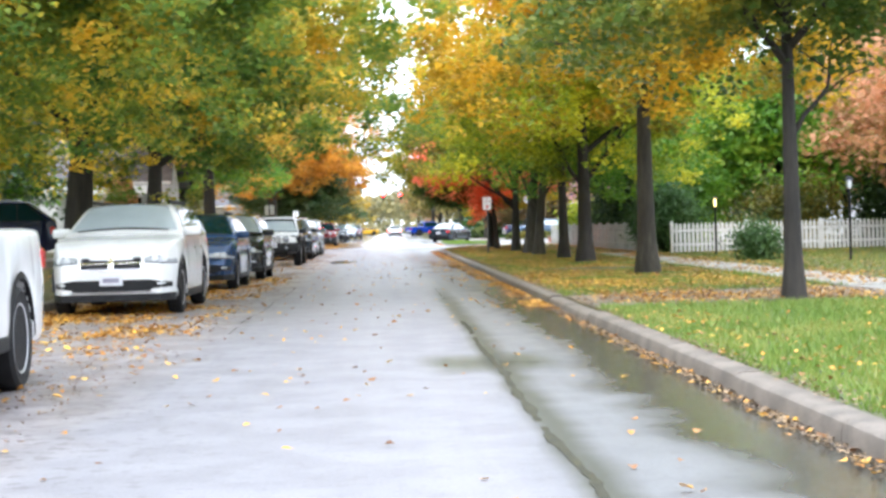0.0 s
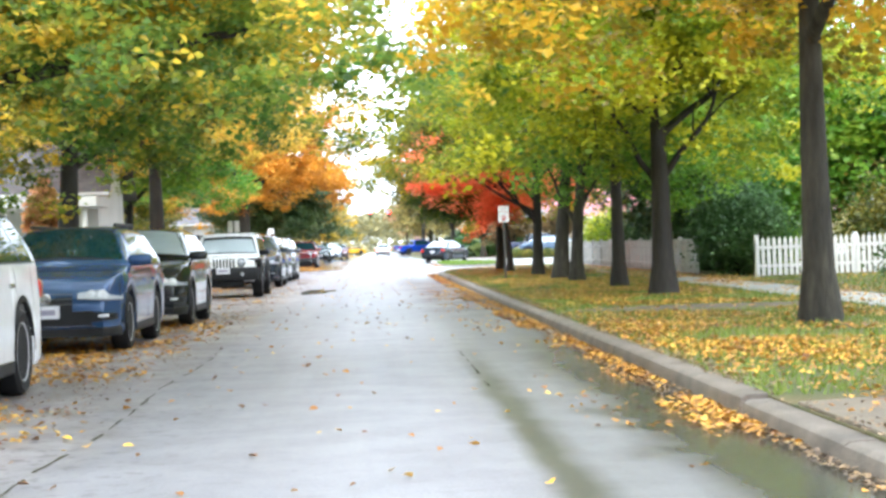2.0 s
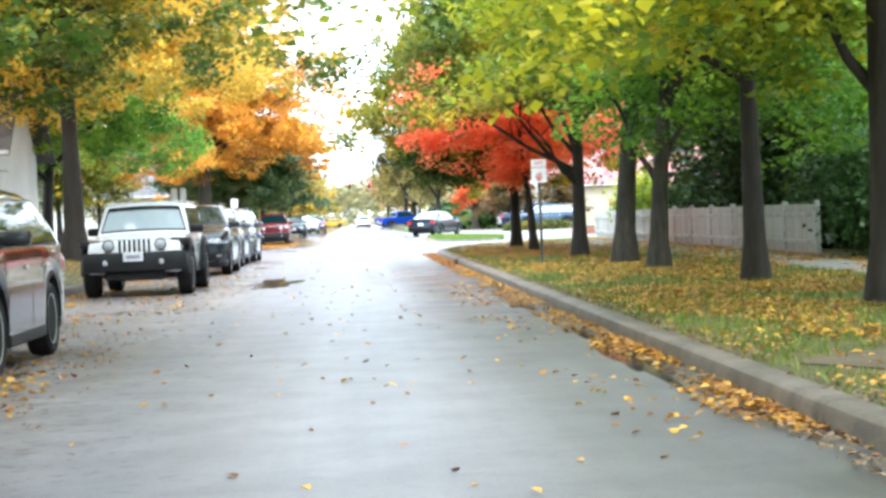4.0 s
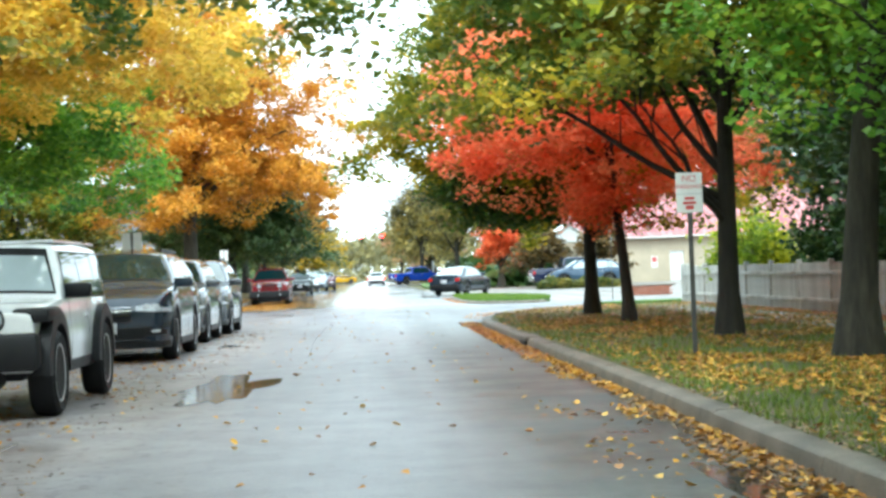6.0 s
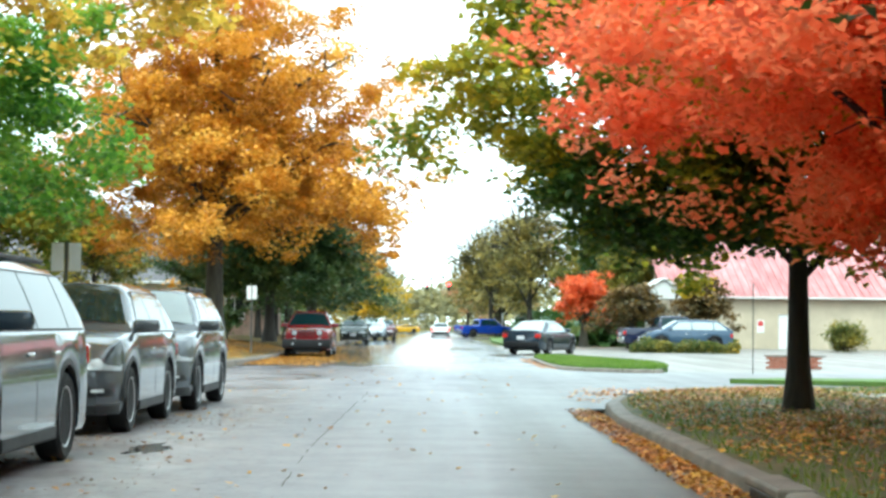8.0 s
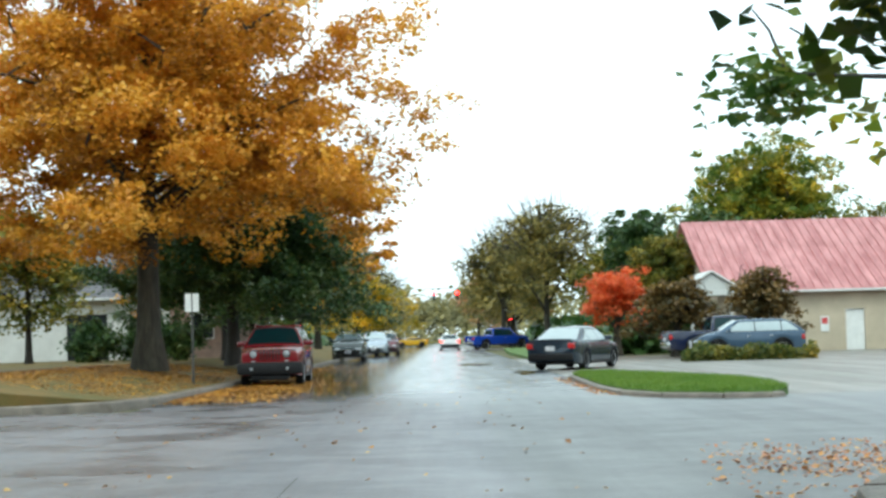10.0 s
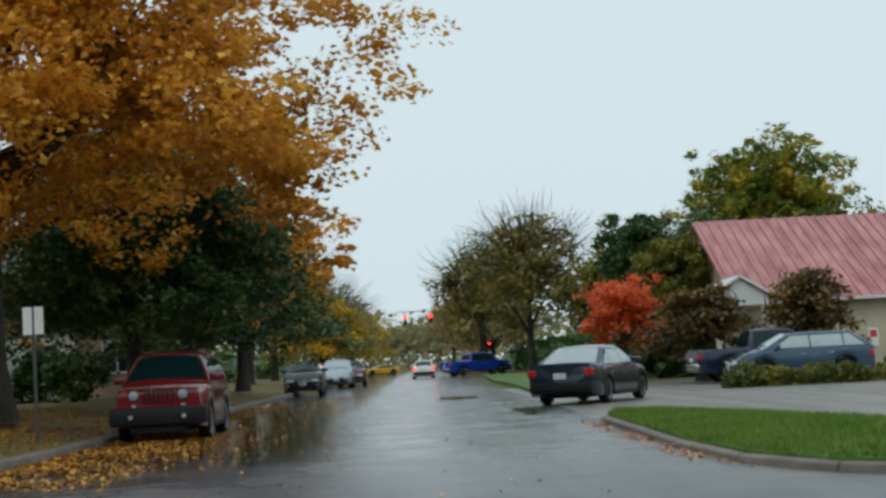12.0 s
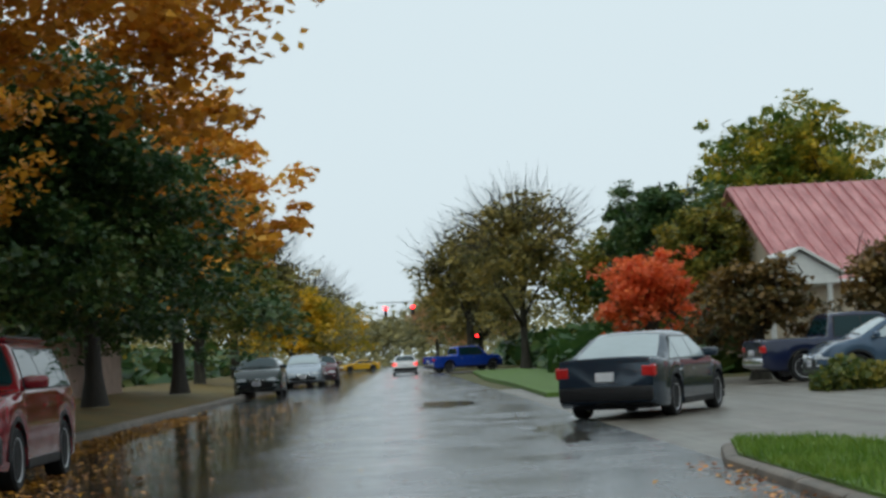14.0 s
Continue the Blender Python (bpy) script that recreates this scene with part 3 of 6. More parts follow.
    csz = clump * (0.6 + 0.8 * rng.random(m))
    off = rng.normal(size=(m, per, 3))
    off *= (rng.random((m, per)) ** 0.45 / np.linalg.norm(off, axis=2))[:, :, None] * np.array([0.95, 0.95, 0.55])
    pts = (c[:, None] + off * csz[:, None, None]).reshape(-1, 3)
    keep = rng.random(len(pts)) > bare
    pts = pts[keep]
    me = leaf_mesh("crown", pts, size * (0.65 + 0.7 * rng.random(len(pts))), rng, mat=leaves, lobed=False)
    part("crown", me, leaves, root)
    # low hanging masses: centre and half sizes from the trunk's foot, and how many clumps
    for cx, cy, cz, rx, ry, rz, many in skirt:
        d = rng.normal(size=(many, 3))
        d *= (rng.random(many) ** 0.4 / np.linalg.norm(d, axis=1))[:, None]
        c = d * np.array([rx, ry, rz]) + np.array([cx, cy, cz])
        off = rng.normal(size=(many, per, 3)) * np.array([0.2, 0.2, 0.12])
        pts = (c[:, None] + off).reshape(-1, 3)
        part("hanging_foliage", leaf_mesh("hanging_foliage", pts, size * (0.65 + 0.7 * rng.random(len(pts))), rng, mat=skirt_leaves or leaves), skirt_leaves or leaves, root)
    return root


def shrub(x, y, z, radii, leaves, count, size, seed, label, name="shrub"):
    rng = np.random.default_rng(seed)
    root = thing(name, label, "shrub", m=pose(x, y, z))
    bm = bmesh.new()
    for k in range(9):
        az = k * 2.4 + seed
        e = Vector((radii[0] * 0.6 * math.cos(az), radii[1] * 0.6 * math.sin(az), radii[2] * (1.1 + 0.5 * rng.random())))
        tube([Vector((0.1 * math.cos(az), 0.1 * math.sin(az), -0.05)), e * 0.5 + Vector((0, 0, 0.1)), e], [0.03, 0.02, 0.006], 5, bm)
    part("stem", bm, M_BARK_D, root)
    m = max(20, count // 22)
    d = rng.normal(size=(m, 3))
    d /= np.linalg.norm(d, axis=1)[:, None]
    lump = np.array([0.85 + 0.45 * noise.noise(Vector(v) * 2 + Vector((seed, 0, 0))) for v in d])
    c = d * (rng.random(m) ** 0.4 * lump)[:, None] * np.array(radii) + np.array([0, 0, radii[2] * 0.95])
    c[:, 2] = np.maximum(c[:, 2], 0.1)
    pts = (c[:, None] + rng.normal(size=(m, 22, 3)) * 0.16 * max(1, radii[0] * 0.8)).reshape(-1, 3)
    pts[:, 2] = np.maximum(pts[:, 2], 0.04)
    part("foliage", leaf_mesh("foliage", pts, size * (0.6 + 0.8 * rng.random(len(pts))), rng, flat=0.3, mat=leaves), leaves, root)
    return root


# ---- ground, street, kerbs ----
def sheet(name, x0, x1, y0, y1, z, material, label, category, step=4.0):
    nx, ny = max(1, int((x1 - x0) / step)), max(1, int((y1 - y0) / step))
    bm = bmesh.new()
    g = [[bm.verts.new((x0 + (x1 - x0) * i / nx, y0 + (y1 - y0) * j / ny, z)) for j in range(ny + 1)] for i in range(nx + 1)]
    for i in range(nx):
        for j in range(ny):
            bm.faces.new((g[i][j], g[i + 1][j], g[i + 1][j + 1], g[i][j + 1]))
    return solid(name, bm, material, label, category)


sheet("ground", -1500, 1500, -300, 3000, -0.06, M_GRASS, "flat damp autumn ground running to the horizon", "ground", 150)
KX = 2.33          # road-side face of the kerb on the tree-lined verge
LX = -5.45         # kerb on the parked-car side
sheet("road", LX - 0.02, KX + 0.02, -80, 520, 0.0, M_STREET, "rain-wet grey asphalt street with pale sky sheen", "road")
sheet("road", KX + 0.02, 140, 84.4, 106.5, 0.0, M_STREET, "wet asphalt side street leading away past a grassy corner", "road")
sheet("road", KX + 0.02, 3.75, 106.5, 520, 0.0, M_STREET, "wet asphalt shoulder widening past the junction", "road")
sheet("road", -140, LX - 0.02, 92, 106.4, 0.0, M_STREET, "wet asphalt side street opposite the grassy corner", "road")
sheet("pavement", 3.75, 48, 106.5, 163, -0.004, M_LOT, "pale damp concrete forecourt and driveway", "pavement")


def lawn(name, points, z, material, label, bumps=0.02, step=1.2, rise=None):
    """A lawn inside an outline, with slight humps, standing as a step above the road."""
    bm = bmesh.new()
    top = [bm.verts.new((px, py, z)) for px, py in points]
    f = bm.faces.new(top)
    if f.normal.z < 0:
        f.normal_flip()
    ex = bmesh.ops.extrude_face_region(bm, geom=[f])
    for v in [v for v in ex["geom"] if isinstance(v, bmesh.types.BMVert)]:
        v.co.z = -0.08
    bmesh.ops.recalc_face_normals(bm, faces=bm.faces[:])
    xs = np.arange(min(p[0] for p in points), max(p[0] for p in points), step)
    ys = np.arange(min(p[1] for p in points), max(p[1] for p in points), step * 2)
    for n, values in (((1, 0, 0), xs[1:]), ((0, 1, 0), ys[1:])):
        for v in values:
            bmesh.ops.bisect_plane(bm, geom=bm.verts[:] + bm.edges[:] + bm.faces[:], plane_co=(v, v, 0), plane_no=n)
    for v in bm.verts:
        if v.co.z > z - 0.01:
            if rise:
                v.co.z += rise(v.co.x, v.co.y)
            v.co.z += bumps * noise.noise(Vector((v.co.x * 0.7, v.co.y * 0.5, 0)))
    return solid(name, bm, material, label, "lawn")


# near right verge with a rounded street corner
R_EDGE = [(KX + 0.2, -60)] + [(KX + 0.2, yy) for yy in range(-40, 80, 8)] + [(2.55, 81.0), (2.72, 83.5), (3.15, 86.0), (4.1, 88.2), (5.6, 89.8), (8.6, 91.2), (14, 92), (30, 92.4)]
lawn("lawn", R_EDGE + [(60, 92.4), (60, -60)], 0.14, M_GRASS, "leaf-strewn autumn grass verge behind the kerb")
lawn("lawn", [(KX + 0.2, -30), (6.84, -30), (6.84, 22.5), (KX + 0.2, 21.0)], 0.146, M_LAWN, "damp green lawn strip with scattered leaves behind the kerb")


def left_rise(px, py):
    return 0.42 * min(1.0, max(0.0, (LX - 0.6 - px) / 3.0))


L_NEAR = [(LX - 0.2, -60), (LX - 0.2, 84)] + [(LX - 0.2 - 5 + 5 * math.cos(radians(a)), 86 + 5 * math.sin(radians(a))) for a in range(10, 91, 16)]
lawn("lawn", L_NEAR + [(-60, 91.2), (-60, -60)], 0.14, M_GRASS, "damp grass verge rising behind the parked cars", rise=left_rise, step=1.6)
L_FAR_EDGE = [(-60, 106.6), (-10.5, 106.4), (-7.6, 106.9), (-6.3, 108.2), (-5.75, 110.8), (LX - 0.2, 115.5), (LX - 0.2, 500), (-60, 500)]
lawn("lawn", L_FAR_EDGE, 0.14, M_FALL, "yellowed leaf-covered front lawn at the street corner", rise=left_rise, step=3.0)
ISLAND = [(3.75, 121.5), (3.64, 112), (3.76, 108.4), (4.3, 106.4), (5.2, 105.3), (6.0, 105.1), (6.5, 106.2), (6.9, 110.0), (6.9, 113.5), (5.9, 119.0), (4.9, 123.2), (4.1, 123.6)]
lawn("lawn", ISLAND, 0.12, M_GREEN, "vivid green wet grass island with a low kerb", step=1.0, rise=lambda a, b: 0.0)
lawn("lawn", [(6.6, 96.9), (10.8, 95.2), (12.5, 95.6), (12.0, 97.4), (8.2, 98.6)], 0.1, M_GREEN, "small bright grass strip beside the side street", step=1.0)
lawn("lawn", [(4.6, 168), (4.3, 150), (6.5, 149), (8.0, 168), (9.6, 205), (8.6, 226), (5.6, 226), (4.6, 190)], 0.12, M_GREEN, "bright green grass strip along the far street", step=3.0)
sheet("pavement", 3.75, 40, 226.2, 246, -0.004, M_LOT, "damp concrete driveway beyond the grass strip", "pavement")
lawn("lawn", [(3.95, 246), (40, 246), (40, 262), (3.95, 262)], 0.12, M_GRASS, "dull grass verge beyond the driveway", step=6.0)
lawn("lawn", [(3.95, 262), (40, 262), (40, 500), (3.95, 500)], 0.12, M_GRASS, "dull grass verge along the far street", step=8.0)


def kerb_run(points, label, group, width=0.2, height=0.15, length=3.0, gap=0.008):
    """Kerb stones laid end to end along a line, the lawn on the right hand of its direction."""
    root = thing("kerb", label, "kerb", group, "structure")
    done = 0.0
    pts = [Vector((a, b, 0)) for a, b in points]
    prof = [(0.0, -0.06), (0.008, height - 0.06), (0.022, height - 0.022), (0.05, height - 0.004), (0.08, height), (width, height + 0.004), (width, -0.06)]
    for p, q in zip(pts, pts[1:]):
        far = (q - p).length
        n = max(1, round(far / length))
        d = (q - p) / far
        s = Vector((d.y, -d.x, 0))
        for i in range(n):
            a, b = p + d * (far * i / n + gap / 2), p + d * (far * (i + 1) / n - gap / 2)
            jog = 0.008 * noise.noise(Vector((a.x, a.y * 0.9, 3)))
            bm = bmesh.new()
            ring = [[bm.verts.new(o + s * (u + jog) + Vector((0, 0, v + jog))) for u, v in prof] for o in (a, b)]
            for k in range(len(prof)):
                k2 = (k + 1) % len(prof)
                bm.faces.new((ring[0][k], ring[0][k2], ring[1][k2], ring[1][k]))
            bm.faces.new(ring[0][::-1])
            bm.faces.new(ring[1])
            bmesh.ops.recalc_face_normals(bm, faces=bm.faces[:])
            part("kerbstone", bm, M_KERB, root, angle=30)
    return root


kerb_run([(KX, -20), (KX, 20.6)], "weathered grey concrete kerb edging the verge", "kerbs")
kerb_run([(KX, 25.6), (KX, 80)] + [(2.38, 81.2), (2.55, 83.6), (2.98, 86.2), (3.95, 88.45), (5.5, 90.05), (8.55, 91.45), (14, 92.25), (30, 92.65)], "weathered concrete kerb curving round the street corner", "kerbs")
kerb_run([(KX, 20.65), (KX, 25.55)], "lowered concrete kerb where a path meets the street", "kerbs", height=0.12)
kerb_run([(LX, 84), (LX, -20)], "concrete kerb behind the parked cars", "kerbs")
kerb_run([(LX, 300), (LX, 115.5), (-5.55, 110.8), (-6.1, 108.05), (-7.5, 106.7), (-10.5, 106.2), (-40, 106.4)], "concrete kerb round the far street corner", "kerbs")
kerb_run([(6.3, 105.3), (5.95, 104.95), (5.15, 105.15), (4.2, 106.28), (3.62, 108.36), (3.49, 112), (3.6, 121.5), (3.98, 123.7)], "stained low concrete kerb round the grass island", "kerbs", width=0.16, height=0.09, length=1.6, gap=0.05)


def slab_path(name, points, label, z=0.15, group="pavements", mat=None):
    """Concrete slabs laid one after another; points are pairs of left and right edge points."""
    root = thing(name, label, "pavement", group, "structure")
    for (a, b), (c, d) in zip(points, points[1:]):
        g = 0.008
        q = [Vector((*p, 0)) for p in (a, b, d, c)]
        mid = sum(q, Vector()) / 4
        q = [mid + (v - mid) * (1 - g / 0.9) for v in q]
        h = z + 0.006 * noise.noise(mid * 0.8)
        part("slab", prism([(v.x, v.y) for v in q], -0.02, h + 0.012, 0.006), mat or M_WALK, root, angle=30)
    return root


slab_path("sidewalk", [((6.85, yy), (8.15, yy)) for yy in np.arange(2.0, 88.0, 1.5)], "damp grey concrete sidewalk slabs with fallen leaves")
slab_path("path", [((xx, 21.4 + (xx - 2.5) * 0.35), (xx, 24.9 + (xx - 2.5) * 0.3)) for xx in np.arange(2.55, 6.85, 0.85)], "tan leaf-stained concrete path from kerb to sidewalk", mat=M_TAN)
slab_path("sidewalk", [((-9.4, yy), (-8.2, yy)) for yy in np.arange(2.0, 88.0, 1.5)], "damp concrete sidewalk behind the parked cars", z=0.60)
for px, py, w in ((4.75, 39.6, 1.2),):
    pts = [(px + 1.9 * math.cos(a) * (1 + 0.1 * math.sin(5 * a)), py + w * math.sin(a) * (1 + 0.12 * math.sin(4 * a + 1))) for a in np.linspace(0, math.tau, 26)[:-1]]
    solid("path", prism(pts, 0.05, 0.157), M_DIRT, "trodden bare earth track across the verge", "path")


def blob(name, px, py, rx, ry, z, material, label, category, seed, rough=0.75, n=48):
    pts = []
    for k in range(n):
        a = math.tau * k / n
        r = 1 + rough * noise.noise(Vector((math.cos(a) * 1.6, math.sin(a) * 1.6, seed))) + rough * 0.5 * noise.noise(Vector((math.cos(a) * 4, math.sin(a) * 4, seed + 9)))
        pts.append((px + rx * r * math.cos(a), py + ry * r * math.sin(a)))
    return solid(name, prism(pts, -0.02, z), material, label, category)


for k, (px, py, rx, ry) in enumerate([(2.1, 43.0, 0.15, 2.4), (2.18, 30.0, 0.1, 2.6), (-1.66, 63.0, 0.42, 2.1), (2.0, 52.5, 0.22, 1.8), (-2.65, 75.5, 0.16, 0.8), (1.6, 148.5, 0.75, 2.6), (2.9, 130.5, 0.35, 2.4)]):
    blob("puddle", px, py, rx, ry, 0.005, M_WATER, "shallow rain puddle mirroring trees and sky", "puddle", k)


def crack(points, width, label, seed, gaps=-0.1):
    bm = bmesh.new()
    left, right = [], []
    for k in range(len(points) * 14 - 13):
        i, u = divmod(k, 14)
        p = Vector((*points[i], 0)).lerp(Vector((*points[min(i + 1, len(points) - 1)], 0)), u / 14)
        j = 0.02 * noise.noise(Vector((p.y * 1.3, p.x * 3, seed))) + 0.02 * noise.noise(Vector((p.y * 7, p.x * 9, seed)))
        w = width * (0.3 + 0.9 * abs(noise.noise(Vector((p.y * 1.1, p.x, seed + 5)))) + 0.6 * abs(noise.noise(Vector((p.y * 6, p.x * 5, seed + 8)))))
        left.append(bm.verts.new((p.x + j - w, p.y, 0.004)))
        right.append(bm.verts.new((p.x + j + w, p.y, 0.004)))
    for k in range(len(left) - 1):
        if noise.noise(Vector((left[k].co.y * 1.4, seed * 7.7, 1))) > gaps:
            bm.faces.new((left[k], right[k], right[k + 1], left[k + 1]))
    return solid("road_crack", bm, M_TAR, label, "road crack")


crack([(0.9 + 0.02 * math.sin(yy), yy) for yy in range(4, 23, 2)], 0.045, "mossy dark seam along the asphalt", 1, -0.6)
crack([(0.9, yy) for yy in range(28, 36, 2)], 0.012, "thin dark seam along the asphalt", 2)
crack([(-1.93 + 0.05 * math.sin(yy), yy) for yy in range(20, 38, 2)], 0.014, "broken seam between lane and parking strip", 3)
crack([(0.35, 15.2), (0.9, 15.3), (1.3, 15.1)], 0.06, "short mossy cross crack in the asphalt", 4)
crack([(-1.0, 70), (-1.1, 76), (-1.05, 90)], 0.009, "thin wandering seam in wet asphalt", 7)


# ---- trees ----
GR = "street trees"
tree(5.14, 22.0, 0.12, 0.12, 2.75, 5.0, (3.3, 3.2, 2.5), L_YOUNG, 42000, 0.105, 3, "young slim street maple with green and amber leaves", group=GR, limbs=10, low=2.7, bark=M_BARK_D, boughs=[(2.1, (0.6, -0.1, 3.3))])
tree(5.1, 34.2, 0.12, 0.19, 2.9, 6.0, (5.0, 5.4, 3.6), L_AMBER, 64000, 0.115, 5, "mature street maple with amber-yellow leaves", group=GR, offset=(-0.1, 0), low=2.7)
tree(5.16, 45.5, 0.12, 0.20, 2.5, 5.6, (5.2, 5.4, 3.5), L_YELGREEN, 58000, 0.115, 7, "street maple with yellow-green leaves and dark trunk", bark=M_BARK_D, group=GR, offset=(-0.2, 0), boughs=[(2.0, (-1.1, 0.2, 3.8)), (2.1, (1.2, -0.3, 4.0))])
tree(5.2, 51.5, 0.12, 0.15, 2.3, 5.4, (4.4, 4.0, 3.2), L_YELGREEN, 38000, 0.11, 9, "street maple with green and yellow leaves", bark=M_BARK_D, group=GR)
tree(5.0, 57.7, 0.12, 0.16, 2.3, 5.0, (3.3, 3.8, 3.3), L_GREEN, 36000, 0.105, 11, "street maple with bright green leaves", group=GR, low=2.0, offset=(1.2, 0), boughs=[(1.5, (-0.9, 0.2, 3.4)), (1.65, (1.0, -0.1, 3.6))])
tree(5.0, 61.4, 0.12, 0.2, 2.4, 5.8, (3.4, 3.8, 3.8), L_GREEN, 40000, 0.105, 13, "stout street maple with green leaves", group=GR, low=2.2, offset=(1.4, 0))
tree(4.97, 67.7, 0.12, 0.155, 2.0, 5.9, (5.0, 4.6, 3.4), L_OLD, 96000, 0.11, 15, "old maple with spreading dark limbs and olive-gold leaves", bark=M_BARK_D, group=GR, limbs=13, offset=(0.4, 0.2), low=3.2, clump=0.5, boughs=[(1.75, (-2.3, -0.9, 4.2)), (1.95, (-3.2, 0.5, 4.0)), (1.6, (-1.3, -1.4, 3.2)), (2.3, (-1.7, 0.8, 5.0))])
tree(4.72, 75.3, 0.12, 0.11, 2.0, 4.3, (3.3, 3.4, 2.4), L_RED, 42000, 0.1, 17, "slender leaning maple with scarlet leaves", bark=M_BARK_D, group=GR, offset=(-0.55, -0.2), lean=(-0.3, 0.2), low=2.5, clump=0.5, skirt=[(-0.35, -0.1, 2.25, 0.7, 0.9, 0.5, 26)])
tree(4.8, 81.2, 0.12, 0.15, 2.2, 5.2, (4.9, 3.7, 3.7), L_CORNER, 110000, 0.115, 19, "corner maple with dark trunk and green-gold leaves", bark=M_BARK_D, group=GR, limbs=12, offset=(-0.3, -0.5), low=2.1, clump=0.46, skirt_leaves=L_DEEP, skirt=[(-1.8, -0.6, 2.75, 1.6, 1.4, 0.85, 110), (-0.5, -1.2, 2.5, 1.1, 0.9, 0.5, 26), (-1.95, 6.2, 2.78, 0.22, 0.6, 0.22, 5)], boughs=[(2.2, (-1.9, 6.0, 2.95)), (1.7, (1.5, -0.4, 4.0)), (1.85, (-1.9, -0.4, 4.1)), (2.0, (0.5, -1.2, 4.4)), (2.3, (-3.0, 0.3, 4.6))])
GL = "trees behind the parked cars"
tree(-7.7, 28.0, 0.5, 0.34, 2.4, 5.7, (7.7, 8.2, 4.2), L_LEFT, 92000, 0.125, 21, "broad maple with dark green and amber leaves", bark=M_BARK_D, group=GL, offset=(1.7, 0))
tree(-7.7, 43.6, 0.5, 0.38, 2.4, 6.0, (7.8, 8.2, 4.4), L_LEFT, 118000, 0.13, 23, "massive old maple with green and amber leaves", bark=M_BARK_D, group=GL, offset=(1.6, 0))
tree(-8.0, 60.0, 0.5, 0.3, 2.6, 6.6, (6.6, 8.4, 4.3), L_OLIVE, 125000, 0.13, 25, "maple with olive and amber leaves", bark=M_BARK_D, group=GL, offset=(0.5, 1.0), limbs=11)
tree(-7.9, 78.0, 0.5, 0.3, 3.2, 7.4, (6.6, 8.4, 4.6), L_BUTTER, 120000, 0.135, 27, "maple turning amber above green undergrowth", bark=M_BARK_D, group=GL, low=4.2)
tree(-10.4, 88.0, 0.4, 0.22, 2.2, 4.9, (5.2, 4.2, 3.0), L_GREEN, 42000, 0.13, 29, "fresh green tree at the side street corner", bark=M_BARK_D, group=GL, low=2.9, offset=(1.0, -0.6))
tree(-8.2, 125.0, 0.55, 0.37, 3.2, 8.5, (8.7, 8.4, 8.0), L_GOLD, 185000, 0.15, 31, "tall golden-orange maple at the street corner", group=GL, limbs=15, bare=0.3, low=3.4, clump=0.62, lobe=0.38, boughs=[(4.4, (3.6, -2.5, 7.6)), (5.0, (-3.2, -3.0, 9.5)), (5.6, (2.2, -3.0, 10.0))])
tree(-7.2, 137.0, 0.5, 0.24, 2.0, 4.6, (5.2, 5.0, 4.0), L_DARK, 90000, 0.14, 33, "dense dark green tree beyond the golden maple", bark=M_BARK_D, group=GL)
tree(-7.4, 150.0, 0.5, 0.24, 2.2, 6.0, (5.8, 5.0, 4.2), L_GOLD, 22000, 0.24, 35, "gold-leaved tree beyond a dark green one", bark=M_BARK_D, group=GL)
tree(-7.2, 166.0, 0.5, 0.24, 2.6, 5.4, (4.0, 4.4, 3.4), L_OLIVE_D, 12000, 0.28, 37, "olive-gold tree along the far street", bark=M_BARK_D, group=GL)


# ---- vehicles ----
def wheel_meshes(r, w, spokes, rim_mat):
    tyre = smooth(mesh_from("tyre", lathe([(r * 0.66, -w * 0.42), (r * 0.9, -w * 0.5), (r * 0.985, -w * 0.38), (r, -w * 0.15), (r, w * 0.15), (r * 0.985, w * 0.38), (r * 0.9, w * 0.5), (r * 0.66, w * 0.42)], 28), [M_TYRE]))
    bm = lathe([(0.0, w * 0.2), (r * 0.16, w * 0.22), (r * 0.18, w * 0.1), (r * 0.6, w * 0.02), (r * 0.62, w * 0.4), (r * 0.68, w * 0.45), (r * 0.68, -w * 0.42)], 28)
    for k in range(spokes):
        box(w * 0.05, w * 0.3, -r * 0.055, r * 0.055, r * 0.12, r * 0.64, 0.006, bm, Matrix.Rotation(k * math.tau / spokes, 4, "X"))
    rim = smooth(mesh_from("rim", bm, [rim_mat]))
    return tyre, rim


REACH = 0.8


